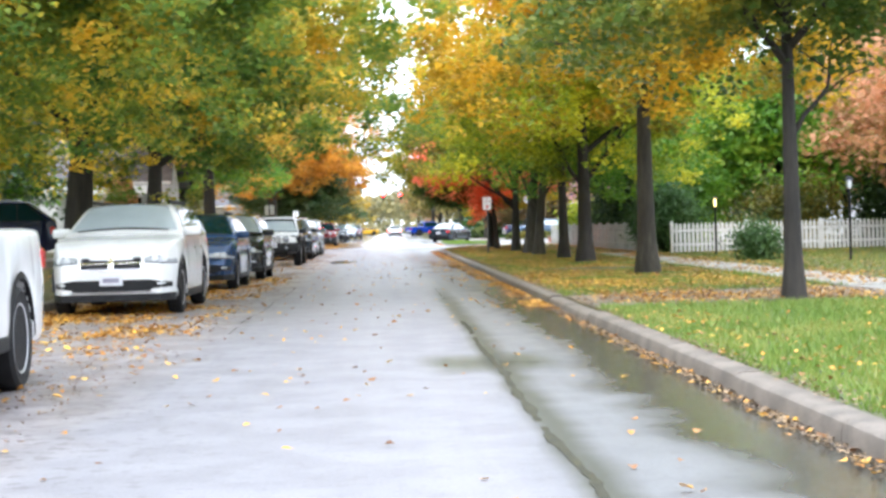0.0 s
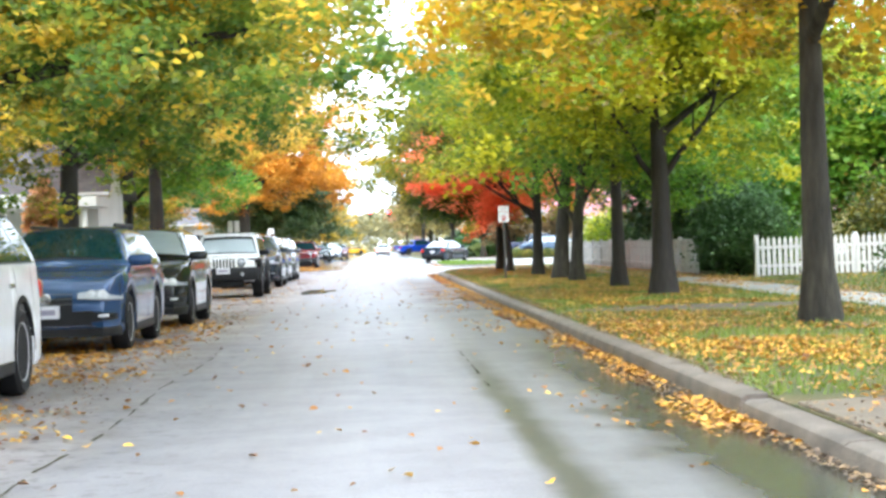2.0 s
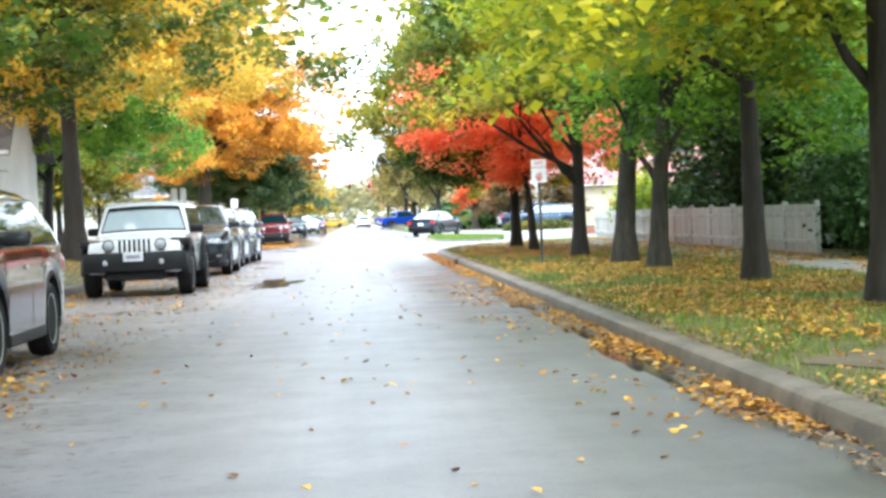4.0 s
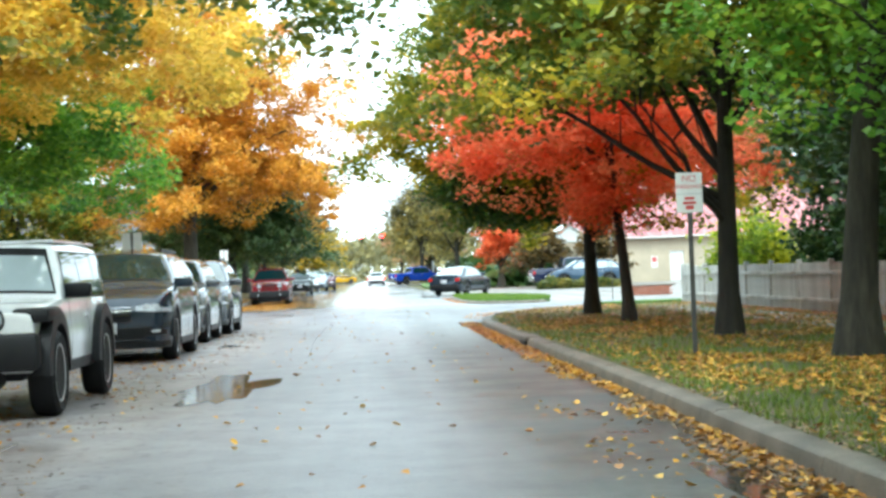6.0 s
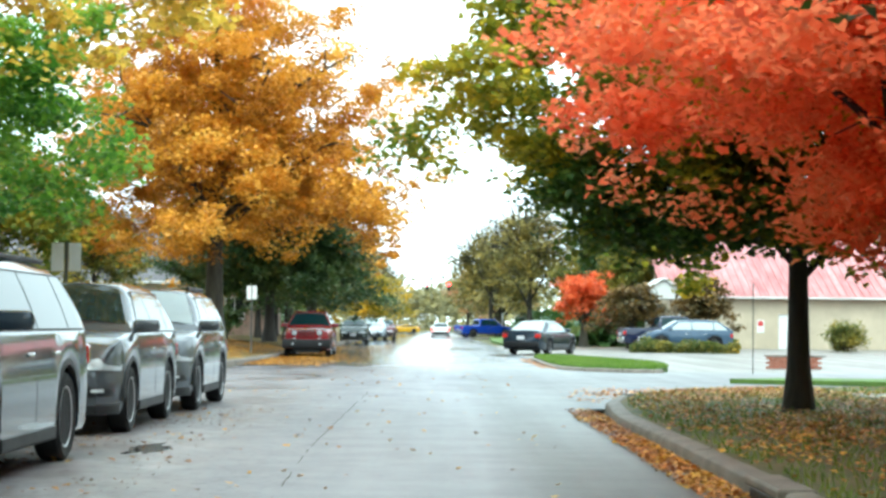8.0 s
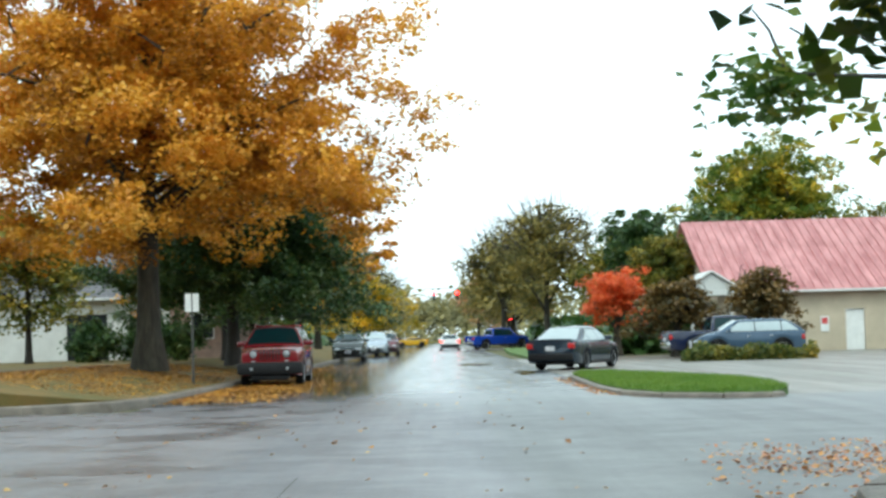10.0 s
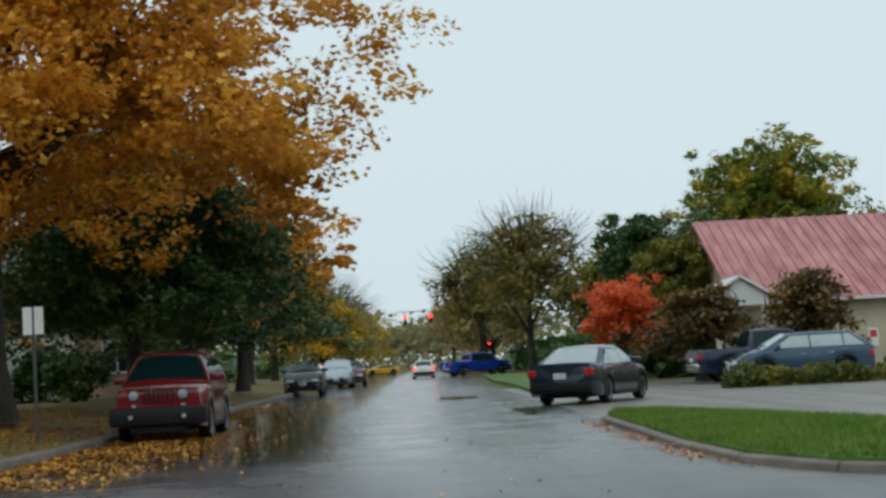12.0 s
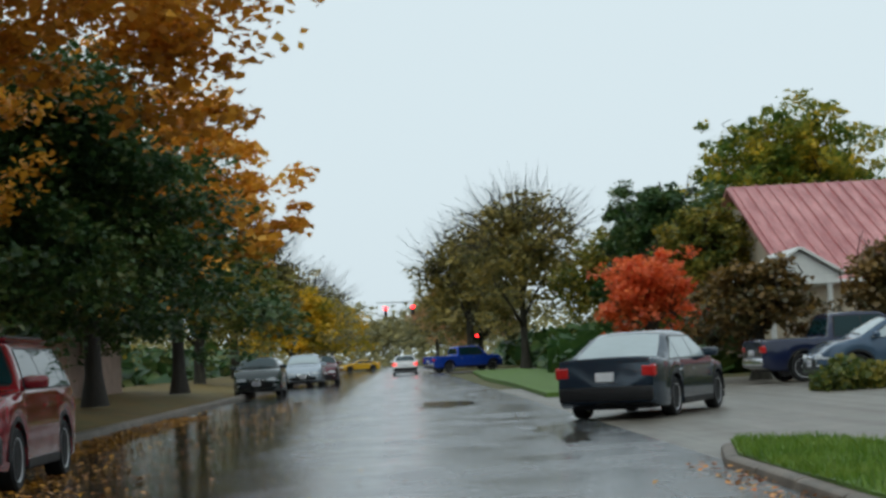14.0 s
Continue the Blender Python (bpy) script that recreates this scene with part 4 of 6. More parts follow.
def vehicle(name, label, category, m, body, L=4.8, W=1.88, H=1.72, wb=2.75, fo=0.95, r=0.36, hood=(0.86, 1.02, 1.1), belt=1.08, tail=1.0, cab=(1.0, 1.85, 3.9, 4.6), roof_in=0.25, clear=0.24, grille="bars", rim=None, trim=None, spokes=10, rails=False, windscreen=None, side_glass=None, plate=True, chrome=True, lit=False, bed=None, boxy=0.0, front_lamp=(0.44, 0.15), group="vehicles", flares=False, tint=None):
    """A vehicle with its nose toward -y and its front axle over the origin. cab: where the windscreen starts, the roof starts, ends, and the rear glass ends, from the nose."""
    root = thing(name, label, category, group, m=m)
    trim = trim or M_BLACK
    nose, end = -fo, L - fo
    hw = W / 2
    ra = r + 0.065
    bend = 0.24 - 0.18 * boxy
    ys = sorted(set([round(nose + L * i / 26, 4) for i in range(27)] + [round(c + ra * math.cos(math.pi * k / 10), 4) for c in (0, wb) for k in range(11)] + [round(nose + d, 4) for d in (0.004, 0.012, 0.025, 0.04, 0.06, 0.086, 0.11, 0.138, 0.16, 0.188, 0.22, 0.3, 0.4, 0.52, 0.6)] + [round(end - d, 4) for d in (0.04, 0.12)]))
    knee, swell = (hood[0] - 0.32, 2.4) if boxy < 0.5 else (hood[0] - 0.08, 2.4)
    knots = [(nose + swell * d * d, knee + d) for d in ((0, 0.07, 0.13, 0.19, 0.24, 0.28) if boxy < 0.5 else (0, 0.03, 0.06))] + [(nose + 0.3, hood[0] + 0.3 * (hood[1] - hood[0])), (nose + 0.52, hood[1]), (nose + cab[0], hood[2]), (nose + cab[0] + 0.2, belt), (nose + cab[3] - 0.1, belt + 0.02), (end - 0.03, tail + 0.02), (end, tail - 0.06)]
    if bed:
        knots = [k for k in knots if k[0] <= nose + cab[0]] + [(nose + bed, belt), (end - 0.03, belt), (end, belt - 0.04)]
    y0, y1, y2, y3 = (nose + c for c in cab)
    zb, zr = belt - 0.03, H
    wt = hw * 0.945 - roof_in
    ys = sorted(set(ys + [round(y0 - 0.04 + (y3 - y0 + 0.08) * i / 44, 4) for i in range(45)]))
    mid = (y1 + y2) / 2
    rise, fall = (zr - 0.035 - hood[2]) / (y1 - y0), (zr - 0.04 - belt) / (y3 - y2)
    line = [(y0 - 1, hood[2] - rise), (y1, zr - 0.035), (mid, zr), (y2, zr - 0.04), (y3 + 1, belt - fall)]
    ease = 0.17 - 0.12 * boxy
    if bed:
        ease = 0.1

    def low_top(y):
        return float(np.interp(y, [k[0] for k in knots], [k[1] for k in knots]))

    def roofline(y):
        return float(np.mean(np.interp([y + ease * (k / 4 - 1) for k in range(9)], [k[0] for k in line], [k[1] for k in line])))

    def half_w(y):
        f, b = max(0, 1 - (y - nose) / REACH), max(0, 1 - (end - y) / 0.5)
        return hw * (1 - bend * f * f - (0.1 - 0.06 * boxy) * b * b)

    def side_x(y, z):
        w = half_w(y) * 0.962
        u = min(1.05, max(0.0, (z - belt) / (zr - belt)))
        return w - (w - wt) * (0.72 * u + 0.28 * u * u)

    def low_half(y):
        zt, w = low_top(y), half_w(y)
        f, b = max(0, 1 - (y - nose) / REACH), max(0, 1 - (end - y) / 0.5)
        zl = clear + 0.06 * f * f + 0.1 * b * b
        for c in (0, wb):
            if abs(y - c) < ra:
                zl = max(zl, r + math.sqrt(max(0, ra * ra - (y - c) ** 2)))
        zl = min(zl, zt - 0.12)
        h = zt - zl
        return [(0, zl), (w * 0.72, zl), (w * 0.965, zl), (w * 0.988, zl + 0.05), (w, zl + h * 0.42), (w * 0.996, zl + h * 0.62), (w * 0.984, zl + h * 0.8), (w * 0.972, zt - 0.045), (w * 0.962, zt - 0.012)]

    def crown(y):
        return 0.03 + 0.035 * (1 - boxy) * (y0 < y < y1)

    bm = bmesh.new()
    rings = []
    for y in ys:
        half = low_half(y)
        zt, w = low_top(y), half_w(y)
        up = roofline(y) - zt if y0 - 0.1 < y < y3 + 0.05 else 0
        if up > 0.025:
            top = zt + up
            xs, rc = side_x(y, top), min(0.075 - 0.03 * boxy, up * 0.5)
            half += [(side_x(y, zt + (up - rc) * k / 4), zt + (up - rc) * k / 4) for k in (1, 2, 3, 4)]
            half += [(xs - rc * 0.22, top - rc * 0.28), (xs - rc * 0.8, top + crown(y) * 0.15), (xs * 0.55, top + crown(y) * 0.7), (0, top + crown(y))]
        else:
            half += [(w * k, zt + d) for k, d in ((0.95, 0.0), (0.93, 0.008), (0.9, 0.014), (0.86, 0.018), (0.8, 0.021), (0.7, 0.025), (0.4, 0.034), (0, 0.038))]
        rings.append([bm.verts.new((px, y, pz)) for px, pz in half] + [bm.verts.new((-px, y, pz)) for px, pz in half[-2:0:-1]])
    n = len(rings[0])
    for a, b in zip(rings, rings[1:]):
        for k in range(n):
            bm.faces.new((a[k], b[k], b[(k + 1) % n], a[(k + 1) % n]))
    bm.faces.new(rings[0])
    bm.faces.new(rings[-1][::-1])
    bmesh.ops.recalc_face_normals(bm, faces=bm.faces[:])
    part("body", bm, body, root, angle=32)
    part("underbody", box(-hw * 0.78, hw * 0.78, nose + 0.25, end - 0.25, clear - 0.03, 0.62, 0.05), M_BLACK, root)

    def skin(pname, at, mat, nu, nv, plabel="", lift=0.006):
        """A pane that follows the body's own surface, at(u, v) -> point, raised outward and closed by a rim."""
        bm = bmesh.new()
        g = []
        for j in range(nv + 1):
            row = []
            for i in range(nu + 1):
                u, v = i / nu, j / nv
                p = Vector(at(u, v))
                e = 0.01
                nn = (Vector(at(u + e, v)) - Vector(at(u - e, v))).cross(Vector(at(u, v + e)) - Vector(at(u, v - e))).normalized()
                row.append((bm.verts.new(p + nn * lift), p - nn * 0.02))
            g.append(row)
        for j in range(nv):
            for i in range(nu):
                bm.faces.new((g[j][i][0], g[j][i + 1][0], g[j + 1][i + 1][0], g[j + 1][i][0]))
        rim = g[0] + [q[-1] for q in g[1:-1]] + g[-1][::-1] + [q[0] for q in g[-2:0:-1]]
        low = [bm.verts.new(q[1]) for q in rim]
        for i in range(len(rim)):
            k = (i + 1) % len(rim)
            bm.faces.new((rim[k][0], rim[i][0], low[i], low[k]))
        return part(pname, bm, mat, root, plabel, angle=50)

    def outline(px):
        px = min(abs(px), hw * 0.995)
        if px <= hw * (1 - bend):
            return nose
        return nose + REACH * (1 - math.sqrt((1 - px / hw) / bend))

    def strip(pname, x0, x1, z0, z1, mat, plabel="", off=0.014, taper=0.0, n=12, bow=0.0):
        bm = bmesh.new()
        rows = []
        for i in range(n + 1):
            u = i / n
            px = x0 + (x1 - x0) * u
            t = taper * (1 - u) * (z1 - z0)
            yy = outline(px)
            cols = []
            for dz, dy in ((z0 + t * 0.4, 0.03), (z0 + t * 0.4 + 0.012, -off), ((z0 + z1 - t * 0.2) / 2, -off), (z1 - t * 0.6 - 0.012, -off), (z1 - t * 0.6, 0.03)):
                cols.append(bm.verts.new((px, yy + dy - (0.014 if dz > knee and dy < 0 else 0) + swell * max(0, dz - knee) ** 2, dz)))
            rows.append(cols)
        for a, b in zip(rows, rows[1:]):
            for k in range(4):
                bm.faces.new((a[k], b[k], b[k + 1], a[k + 1]))
        bm.faces.new(rows[0])
        bm.faces.new(rows[-1][::-1])
        bmesh.ops.recalc_face_normals(bm, faces=bm.faces[:])
        return part(pname, bm, mat, root, plabel)

    glass = side_glass or M_GLASS

    def over(ya, yb, s0, s1):
        """The sloping front or rear screen between two stations; s0, s1: share of the width at its ends."""
        def at(u, v):
            y = ya + (yb - ya) * v
            s = (2 * u - 1) * (s0 + (s1 - s0) * v) * (1 if yb > ya else -1)
            top = roofline(y)
            return (s * (side_x(y, top) - 0.03), y, top + crown(y) * (1 - s * s))
        return at

    base = y0 + 0.1 * (y1 - y0)
    skin("windscreen_seal", over(base, y1 - 0.02, 0.98, 0.93), M_BLACK, 14, 8, lift=0.003)
    skin("windscreen", over(base + 0.05 * (y1 - y0), y1 - 0.07, 0.95, 0.89), windscreen or M_GLASS, 14, 8, lift=0.007)
    if y3 - y2 > 0.12:
        skin("rear_window", over(y3 - 0.12 * (y3 - y2), y2 + 0.06 * (y3 - y2), 0.86, 0.86), glass, 12, 7)
    # side windows set in a black surround on the curved cabin sides
    zlo, zhi = belt + 0.025, zr - 0.115

    def edge_y(z, front):
        u = (z - zb) / (zr - 0.035 - zb)
        return y0 + (y1 - y0) * u if front else y3 + (y2 - y3) * u
    first, last = (edge_y(zlo, True) + 0.2, edge_y(zhi, True) + 0.16), (edge_y(zlo, False) - 0.16, edge_y(zhi, False) - 0.12)
    cuts = [0.0, 0.40, 0.76, 1.0] if not bed else [0.0, 0.55, 1.0]
    for s in (1, -1):
        def flank(c0, c1, g, dz):
            def at(u, v):
                z = zlo - dz + (zhi - zlo + 2 * dz) * v
                ya, yb = first[0] + (first[1] - first[0]) * v, last[0] + (last[1] - last[0]) * v
                lo = first[0] + (last[0] - first[0]) * c0 + g if c0 > 0 else ya + g
                hi = first[0] + (last[0] - first[0]) * c1 - g if c1 < 1 else yb - g
                y = lo + (hi - lo) * (u if s > 0 else 1 - u)
                return (s * side_x(y, z), y, z)
            return at
        skin("window_surround", flank(0, 1, -0.02, 0.02), M_BLACK, 16, 6, lift=0.003)
        for c0, c1 in zip(cuts, cuts[1:]):
            skin("side_window", flank(c0, c1, 0.022, 0), glass, 6, 5, lift=0.006)

        def flank_x(y, z):
            pts = low_half(y)[2:]
            return float(np.interp(z, [p[1] for p in pts], [p[0] for p in pts]))
        # door seams and handles
        for y in ((y0 + 0.35, y0 + 1.45, y0 + 2.35) if not bed else (y0 + 0.35, y0 + 1.4, y0 + 2.3)):
            if y < end - 0.6:
                za = clear + 0.14 if min(abs(y - wb), abs(y)) > ra + 0.06 else r + ra + 0.08
                zs = [za + (belt - 0.03 - za) * k / 6 for k in range(7)]
                bm = bmesh.new()
                rows = [[bm.verts.new((s * (flank_x(y, z) + dx), y + dy, z)) for dx, dy in ((-0.01, -0.004), (0.0015, -0.004), (0.0015, 0.004), (-0.01, 0.004))] for z in zs]
                for p, q in zip(rows, rows[1:]):
                    for k in range(3):
                        bm.faces.new((p[k], p[k + 1], q[k + 1], q[k]))
                bmesh.ops.recalc_face_normals(bm, faces=bm.faces[:])
                part("door_seam", bm, M_BLACK, root)
        for y in (y0 + 1.25, y0 + 2.2):
            hx = s * flank_x(y, belt - 0.18)
            part("door_handle", box(hx - 0.02, hx + 0.02, y - 0.09, y + 0.09, belt - 0.2, belt - 0.165, 0.008), M_CHROME if chrome else body, root)
        # mirror
        part("mirror", box(min(s * hw * 0.9, s * (hw + 0.2)), max(s * hw * 0.9, s * (hw + 0.2)), y0 + 0.35, y0 + 0.48, belt + 0.015, belt + 0.165, 0.045, seg=2), tint or body, root)
        # lamps
        hwid, hh = front_lamp
        zc = hood[0] - 0.08
        if grille == "slots":
            bl = lathe([(0.0, 0.04), (0.06, 0.035), (0.088, 0.015), (0.092, -0.05)], 20)
            bl.transform(pose(s * (hw * 0.52), nose - 0.005, zc + 0.02, 0, 0, -90))
            lens = part("headlight", bl, M_LENS, root, "round clear headlight")
            ring = lathe([(0.092, 0.0), (0.098, 0.016), (0.108, 0.012), (0.112, -0.05)], 20)
            ring.transform(pose(s * (hw * 0.52), nose - 0.005, zc + 0.02, 0, 0, -90))
            part("bezel", ring, M_BLACK, lens)
            part("turn_light", box(s * hw * 0.52 - 0.05, s * hw * 0.52 + 0.05, nose - 0.02, nose + 0.03, zc - 0.2, zc - 0.15, 0.015), M_LENS, root)
        else:
            lampz = hood[0] - 0.17
            lens = strip("headlight", s * (hw * 0.9 - hwid), s * hw * 0.955, lampz - hh / 2, lampz + hh / 2 + 0.02, M_LENS, "clear swept headlight", taper=0.45)
            for u in (0.34, 0.62):
                px = s * (hw * 0.9 - hwid + (hw * 0.055 + hwid) * u)
                bl = lathe([(0.0, 0.012), (0.03, 0.01), (hh * 0.42, 0.0), (hh * 0.42, -0.03)], 14)
                bl.transform(pose(px, outline(px) - 0.026 + swell * max(0, lampz - knee) ** 2, lampz + 0.004, 0, 0, -90 + s * 18 * u))
                part("reflector", bl, M_LAMPG, lens)
            strip("headlight_bezel", s * (hw * 0.9 - hwid - 0.012), s * hw * 0.96, lampz - hh / 2 - 0.01, lampz + hh / 2 + 0.028, M_BLACK, off=0.006, taper=0.4)
        strip("fog_light", s * hw * 0.7, s * hw * 0.82, clear + 0.215, clear + 0.265, M_LAMPG, off=0.03, n=5)
        strip("fog_light_surround", s * hw * 0.9, s * hw * 0.58, clear + 0.15, clear + 0.31, M_BLACK, off=0.012, n=8, taper=0.5)
        part("tail_light", box(min(s * hw * 0.68, s * hw * 0.955), max(s * hw * 0.68, s * hw * 0.955), end - 0.14, end + 0.012, tail - 0.28, tail - 0.08, 0.03), M_BRAKE if lit else M_RED, root, "red tail light")
        if rails:
            part("roof_rail", box(s * wt * 0.9 - 0.02, s * wt * 0.9 + 0.02, y1 + 0.15, y2 - 0.1, zr + 0.0, zr + 0.05, 0.012), M_BLACK, root)
        # sills
        part("sill", box(min(s * hw * 0.9, s * hw * 1.0), max(s * hw * 0.9, s * hw * 1.0), ra + 0.02, wb - ra - 0.02, clear - 0.02, clear + 0.11, 0.02), trim, root)
        for c in (0, wb):
            bm = bmesh.new()
            n = 14
            over = 0.055 if not flares else 0.14
            out = hw * 0.985 + (0.012 if not flares else 0.1)
            inner = [(c + ra * math.cos(math.pi * k / n), r + ra * math.sin(math.pi * k / n)) for k in range(n + 1)]
            outer = [(c + (ra + over) * math.cos(math.pi * k / n), r + (ra + over) * math.sin(math.pi * k / n)) for k in range(n + 1)]
            rows4 = [[bm.verts.new((s * px, py, max(pz, clear))) for (py, pz) in pts] for px, pts in ((out - 0.05 - 0.1 * flares, inner), (out, inner), (out - 0.008, outer), (out - 0.06 - 0.12 * flares, outer))]
            for p, q in zip(rows4, rows4[1:] + rows4[:1]):
                for k in range(n):
                    bm.faces.new((p[k], p[k + 1], q[k + 1], q[k]))
            bmesh.ops.recalc_face_normals(bm, faces=bm.faces[:])
            part("wheel_arch", bm, trim if (flares or trim is not M_BLACK) else M_BLACK, root)
    # face
    gw = hw * 0.86 - front_lamp[0] - 0.03
    zc = hood[0] - 0.1
    if grille == "slots":
        for k in range(7):
            px = (k - 3) * 0.085
            part("grille_slot", box(px - 0.026, px + 0.026, nose - 0.012, nose + 0.02, zc - 0.13, zc + 0.14, 0.02, seg=2), M_BLACK, root)
        part("front_bumper", box(-hw * 1.02, hw * 1.02, nose - 0.24, nose + 0.04, clear + 0.08, clear + 0.42, 0.06, seg=2), M_BLACK, root)
        part("skid_plate", box(-hw * 0.6, hw * 0.6, nose - 0.12, nose + 0.2, clear - 0.08, clear + 0.1, 0.04), M_BLACK, root)
        for s in (1, -1):
            fl = lathe([(0.0, 0.02), (0.03, 0.017), (0.045, 0.0), (0.045, -0.03)], 16)
            fl.transform(pose(s * hw * 0.56, nose - 0.24, clear + 0.24, 0, 0, -90))
            part("fog_light", fl, M_LENS, root, "round fog light")
            if flares:
                part("front_fender", box(min(s * hw * 0.7, s * (hw + 0.09)), max(s * hw * 0.7, s * (hw + 0.09)), nose + 0.02, 0.1, r + ra + 0.02, r + ra + 0.16, 0.05, seg=2), M_BLACK, root, "black plastic front fender")
        part("roof_panel", box(-wt, wt, y1 + 0.08, y2, zr - 0.012, zr + 0.022, 0.01), body, root)
    else:
        zg = hood[0] - 0.18
        strip("grille", -gw, gw, zg - (0.12 if grille == "cross" else 0.2), zg + 0.06, M_BLACK, off=0.012)
        if grille == "cross":
            strip("grille_frame", -gw - 0.03, gw + 0.03, zg - 0.15, zg + 0.08, M_CHROME, off=0.005)
            strip("grille_bar", -gw, gw, zg - 0.05, zg - 0.012, M_CHROME, off=0.026)
            strip("grille_bar", -gw, gw, zg + 0.05, zg + 0.072, M_CHROME, off=0.02)
            strip("grille_bar", -gw, gw, zg - 0.132, zg - 0.11, M_CHROME, off=0.02)
            strip("grille_bar", -0.035, 0.035, zg - 0.12, zg + 0.06, M_CHROME, off=0.032, n=2)
        else:
            for k in range(3):
                strip("grille_bar", -gw * 0.98, gw * 0.98, zg - 0.1 + 0.06 * k, zg - 0.07 + 0.06 * k, M_CHROME if chrome else M_STEEL, off=0.022)
            bl = lathe([(0.0, 0.012), (0.06, 0.01), (0.07, 0.0), (0.07, -0.02)], 18)
            bl.transform(pose(0, nose - 0.03, zg - 0.02, 0, 0, -90))
            part("emblem", bl, M_CHROME, root, "round chrome emblem")
        strip("lower_intake", -hw * 0.6, hw * 0.6, clear + 0.12, clear + 0.31, M_BLACK, off=0.014)
        strip("front_lip", -hw * 0.94, hw * 0.94, clear - 0.02, clear + 0.1, trim, off=0.02, n=20)
        strip("bumper_trim", -hw * 0.66, hw * 0.66, clear + 0.1, clear + 0.13, M_CHROME, off=0.03, n=16)
    if plate:
        zp = clear + (0.34 if grille == 'slots' else 0.3)
        pl = part("number_plate", box(-0.17, 0.17, nose - 0.262 if grille == "slots" else nose - 0.04, nose - 0.015, zp - 0.08, zp + 0.08, 0.006), M_PLATE, root, "pale number plate with dull bars")
        yy = nose - 0.265 if grille == "slots" else nose - 0.043
        part("plate_bar", box(-0.12, 0.12, yy, yy + 0.01, zp - 0.035, zp + 0.03), M_BARS, pl)
    for s in (1, -1):
        part("wiper", box(s * 0.3 - 0.3, s * 0.3 + 0.3, y0 + 0.05, y0 + 0.07, hood[2] + 0.03, hood[2] + 0.045), M_BLACK, root)
    part("rear_bumper", box(-hw * 0.9, hw * 0.9, end - 0.12, end + 0.05, clear + 0.12, clear + 0.36, 0.05, seg=2), trim if bed is None else M_CHROME, root)
    part("number_plate", box(-0.155, 0.155, end - 0.02, end + 0.058, tail - 0.34, tail - 0.19, 0.006), M_PLATE, root)
    if bed:
        part("bed_liner", box(-hw * 0.8, hw * 0.8, nose + bed + 0.15, end - 0.08, belt - 0.06, belt + 0.028, 0.01), M_BLACK, root)
    tyre, rimm = wheel_meshes(r, 0.23 if not flares else 0.26, spokes, rim or M_RIM)
    for s in (1, -1):
        for c in (0, wb):
            t = part("wheel", tyre, M_TYRE, root)
            t.name = "wheel"
            t.matrix_basis = pose(s * (hw - 0.125 + 0.08 * flares), c, r, 0, 0, 0 if s > 0 else 180)
            part("rim", rimm, M_RIM, t)
    return root


P_WHITE = paint("white_car_paint", (0.84, 0.84, 0.84))
P_BLUE = paint("steel_blue_car_paint", (0.04, 0.085, 0.19), 0.3)
P_DARK = paint("black_grey_car_paint", (0.028, 0.03, 0.034), 0.2)
P_SLATE = paint("slate_grey_car_paint", (0.034, 0.046, 0.066), 0.2)
P_SILVER = paint("silver_car_paint", (0.13, 0.14, 0.16), 0.4)
P_RED = paint("red_car_paint", (0.19, 0.012, 0.019))
P_TEAL = paint("blue_grey_car_paint", (0.022, 0.038, 0.06), 0.3)
P_SKY = paint("slate_blue_car_paint", (0.06, 0.10, 0.16), 0.2)
P_COBALT = paint("cobalt_car_paint", (0.012, 0.05, 0.36))
P_YELLOW = paint("yellow_car_paint", (0.75, 0.42, 0.02))
P_NAVY = paint("navy_car_paint", (0.012, 0.017, 0.05))
P_PALE = paint("pale_silver_blue_car_paint", (0.42, 0.47, 0.54), 0.2)
P_MAROON = paint("maroon_car_paint", (0.09, 0.012, 0.02))
P_GREEN = paint("dark_green_car_paint", (0.014, 0.026, 0.026))


def parked(x_right, y_front, W, turn=0):
    return pose(x_right - W / 2, y_front, 0, 0, 0, turn)


PK = "parked cars along the kerb"
vehicle("pickup_truck", "white full-size pickup truck with chrome wheels parked at the kerb", "truck", parked(-2.9, 10.25, 2.03), P_WHITE, L=5.85, W=2.03, H=1.88, wb=3.65, fo=0.98, r=0.41, hood=(1.06, 1.18, 1.24), belt=1.26, tail=1.2, cab=(1.35, 2.0, 3.6, 3.75), bed=3.85, clear=0.36, spokes=6, group=PK)
vehicle("suv", "white family SUV with crosshair grille and roof rails, parked", "car", parked(-3.13, 26.8, 1.93), P_WHITE, L=5.1, W=1.93, H=1.70, wb=3.04, fo=0.93, r=0.385, hood=(1.0, 1.1, 1.18), belt=1.16, tail=1.1, cab=(1.3, 2.15, 4.5, 5.0), grille="cross", rails=True, windscreen=M_GLASS_SKY, group=PK, front_lamp=(0.36, 0.13))
vehicle("suv", "steel-blue crossover with black roof rack, parked at the kerb", "car", parked(-3.14, 36.7, 1.84), P_BLUE, L=4.75, W=1.84, H=1.60, wb=2.67, fo=0.93, r=0.36, hood=(0.9, 0.99, 1.07), belt=1.06, tail=1.02, cab=(1.1, 2.0, 4.0, 4.65), rails=True, chrome=False, group=PK, trim=M_BLACK)
vehicle("suv", "dark grey crossover with silver trim, parked at the kerb", "car", parked(-3.05, 43.4, 1.86), P_DARK, L=4.6, W=1.86, H=1.63, wb=2.65, fo=0.93, r=0.36, hood=(0.92, 1.01, 1.09), belt=1.08, tail=1.04, cab=(1.05, 1.95, 3.85, 4.5), windscreen=M_GLASS_SKY, group=PK)
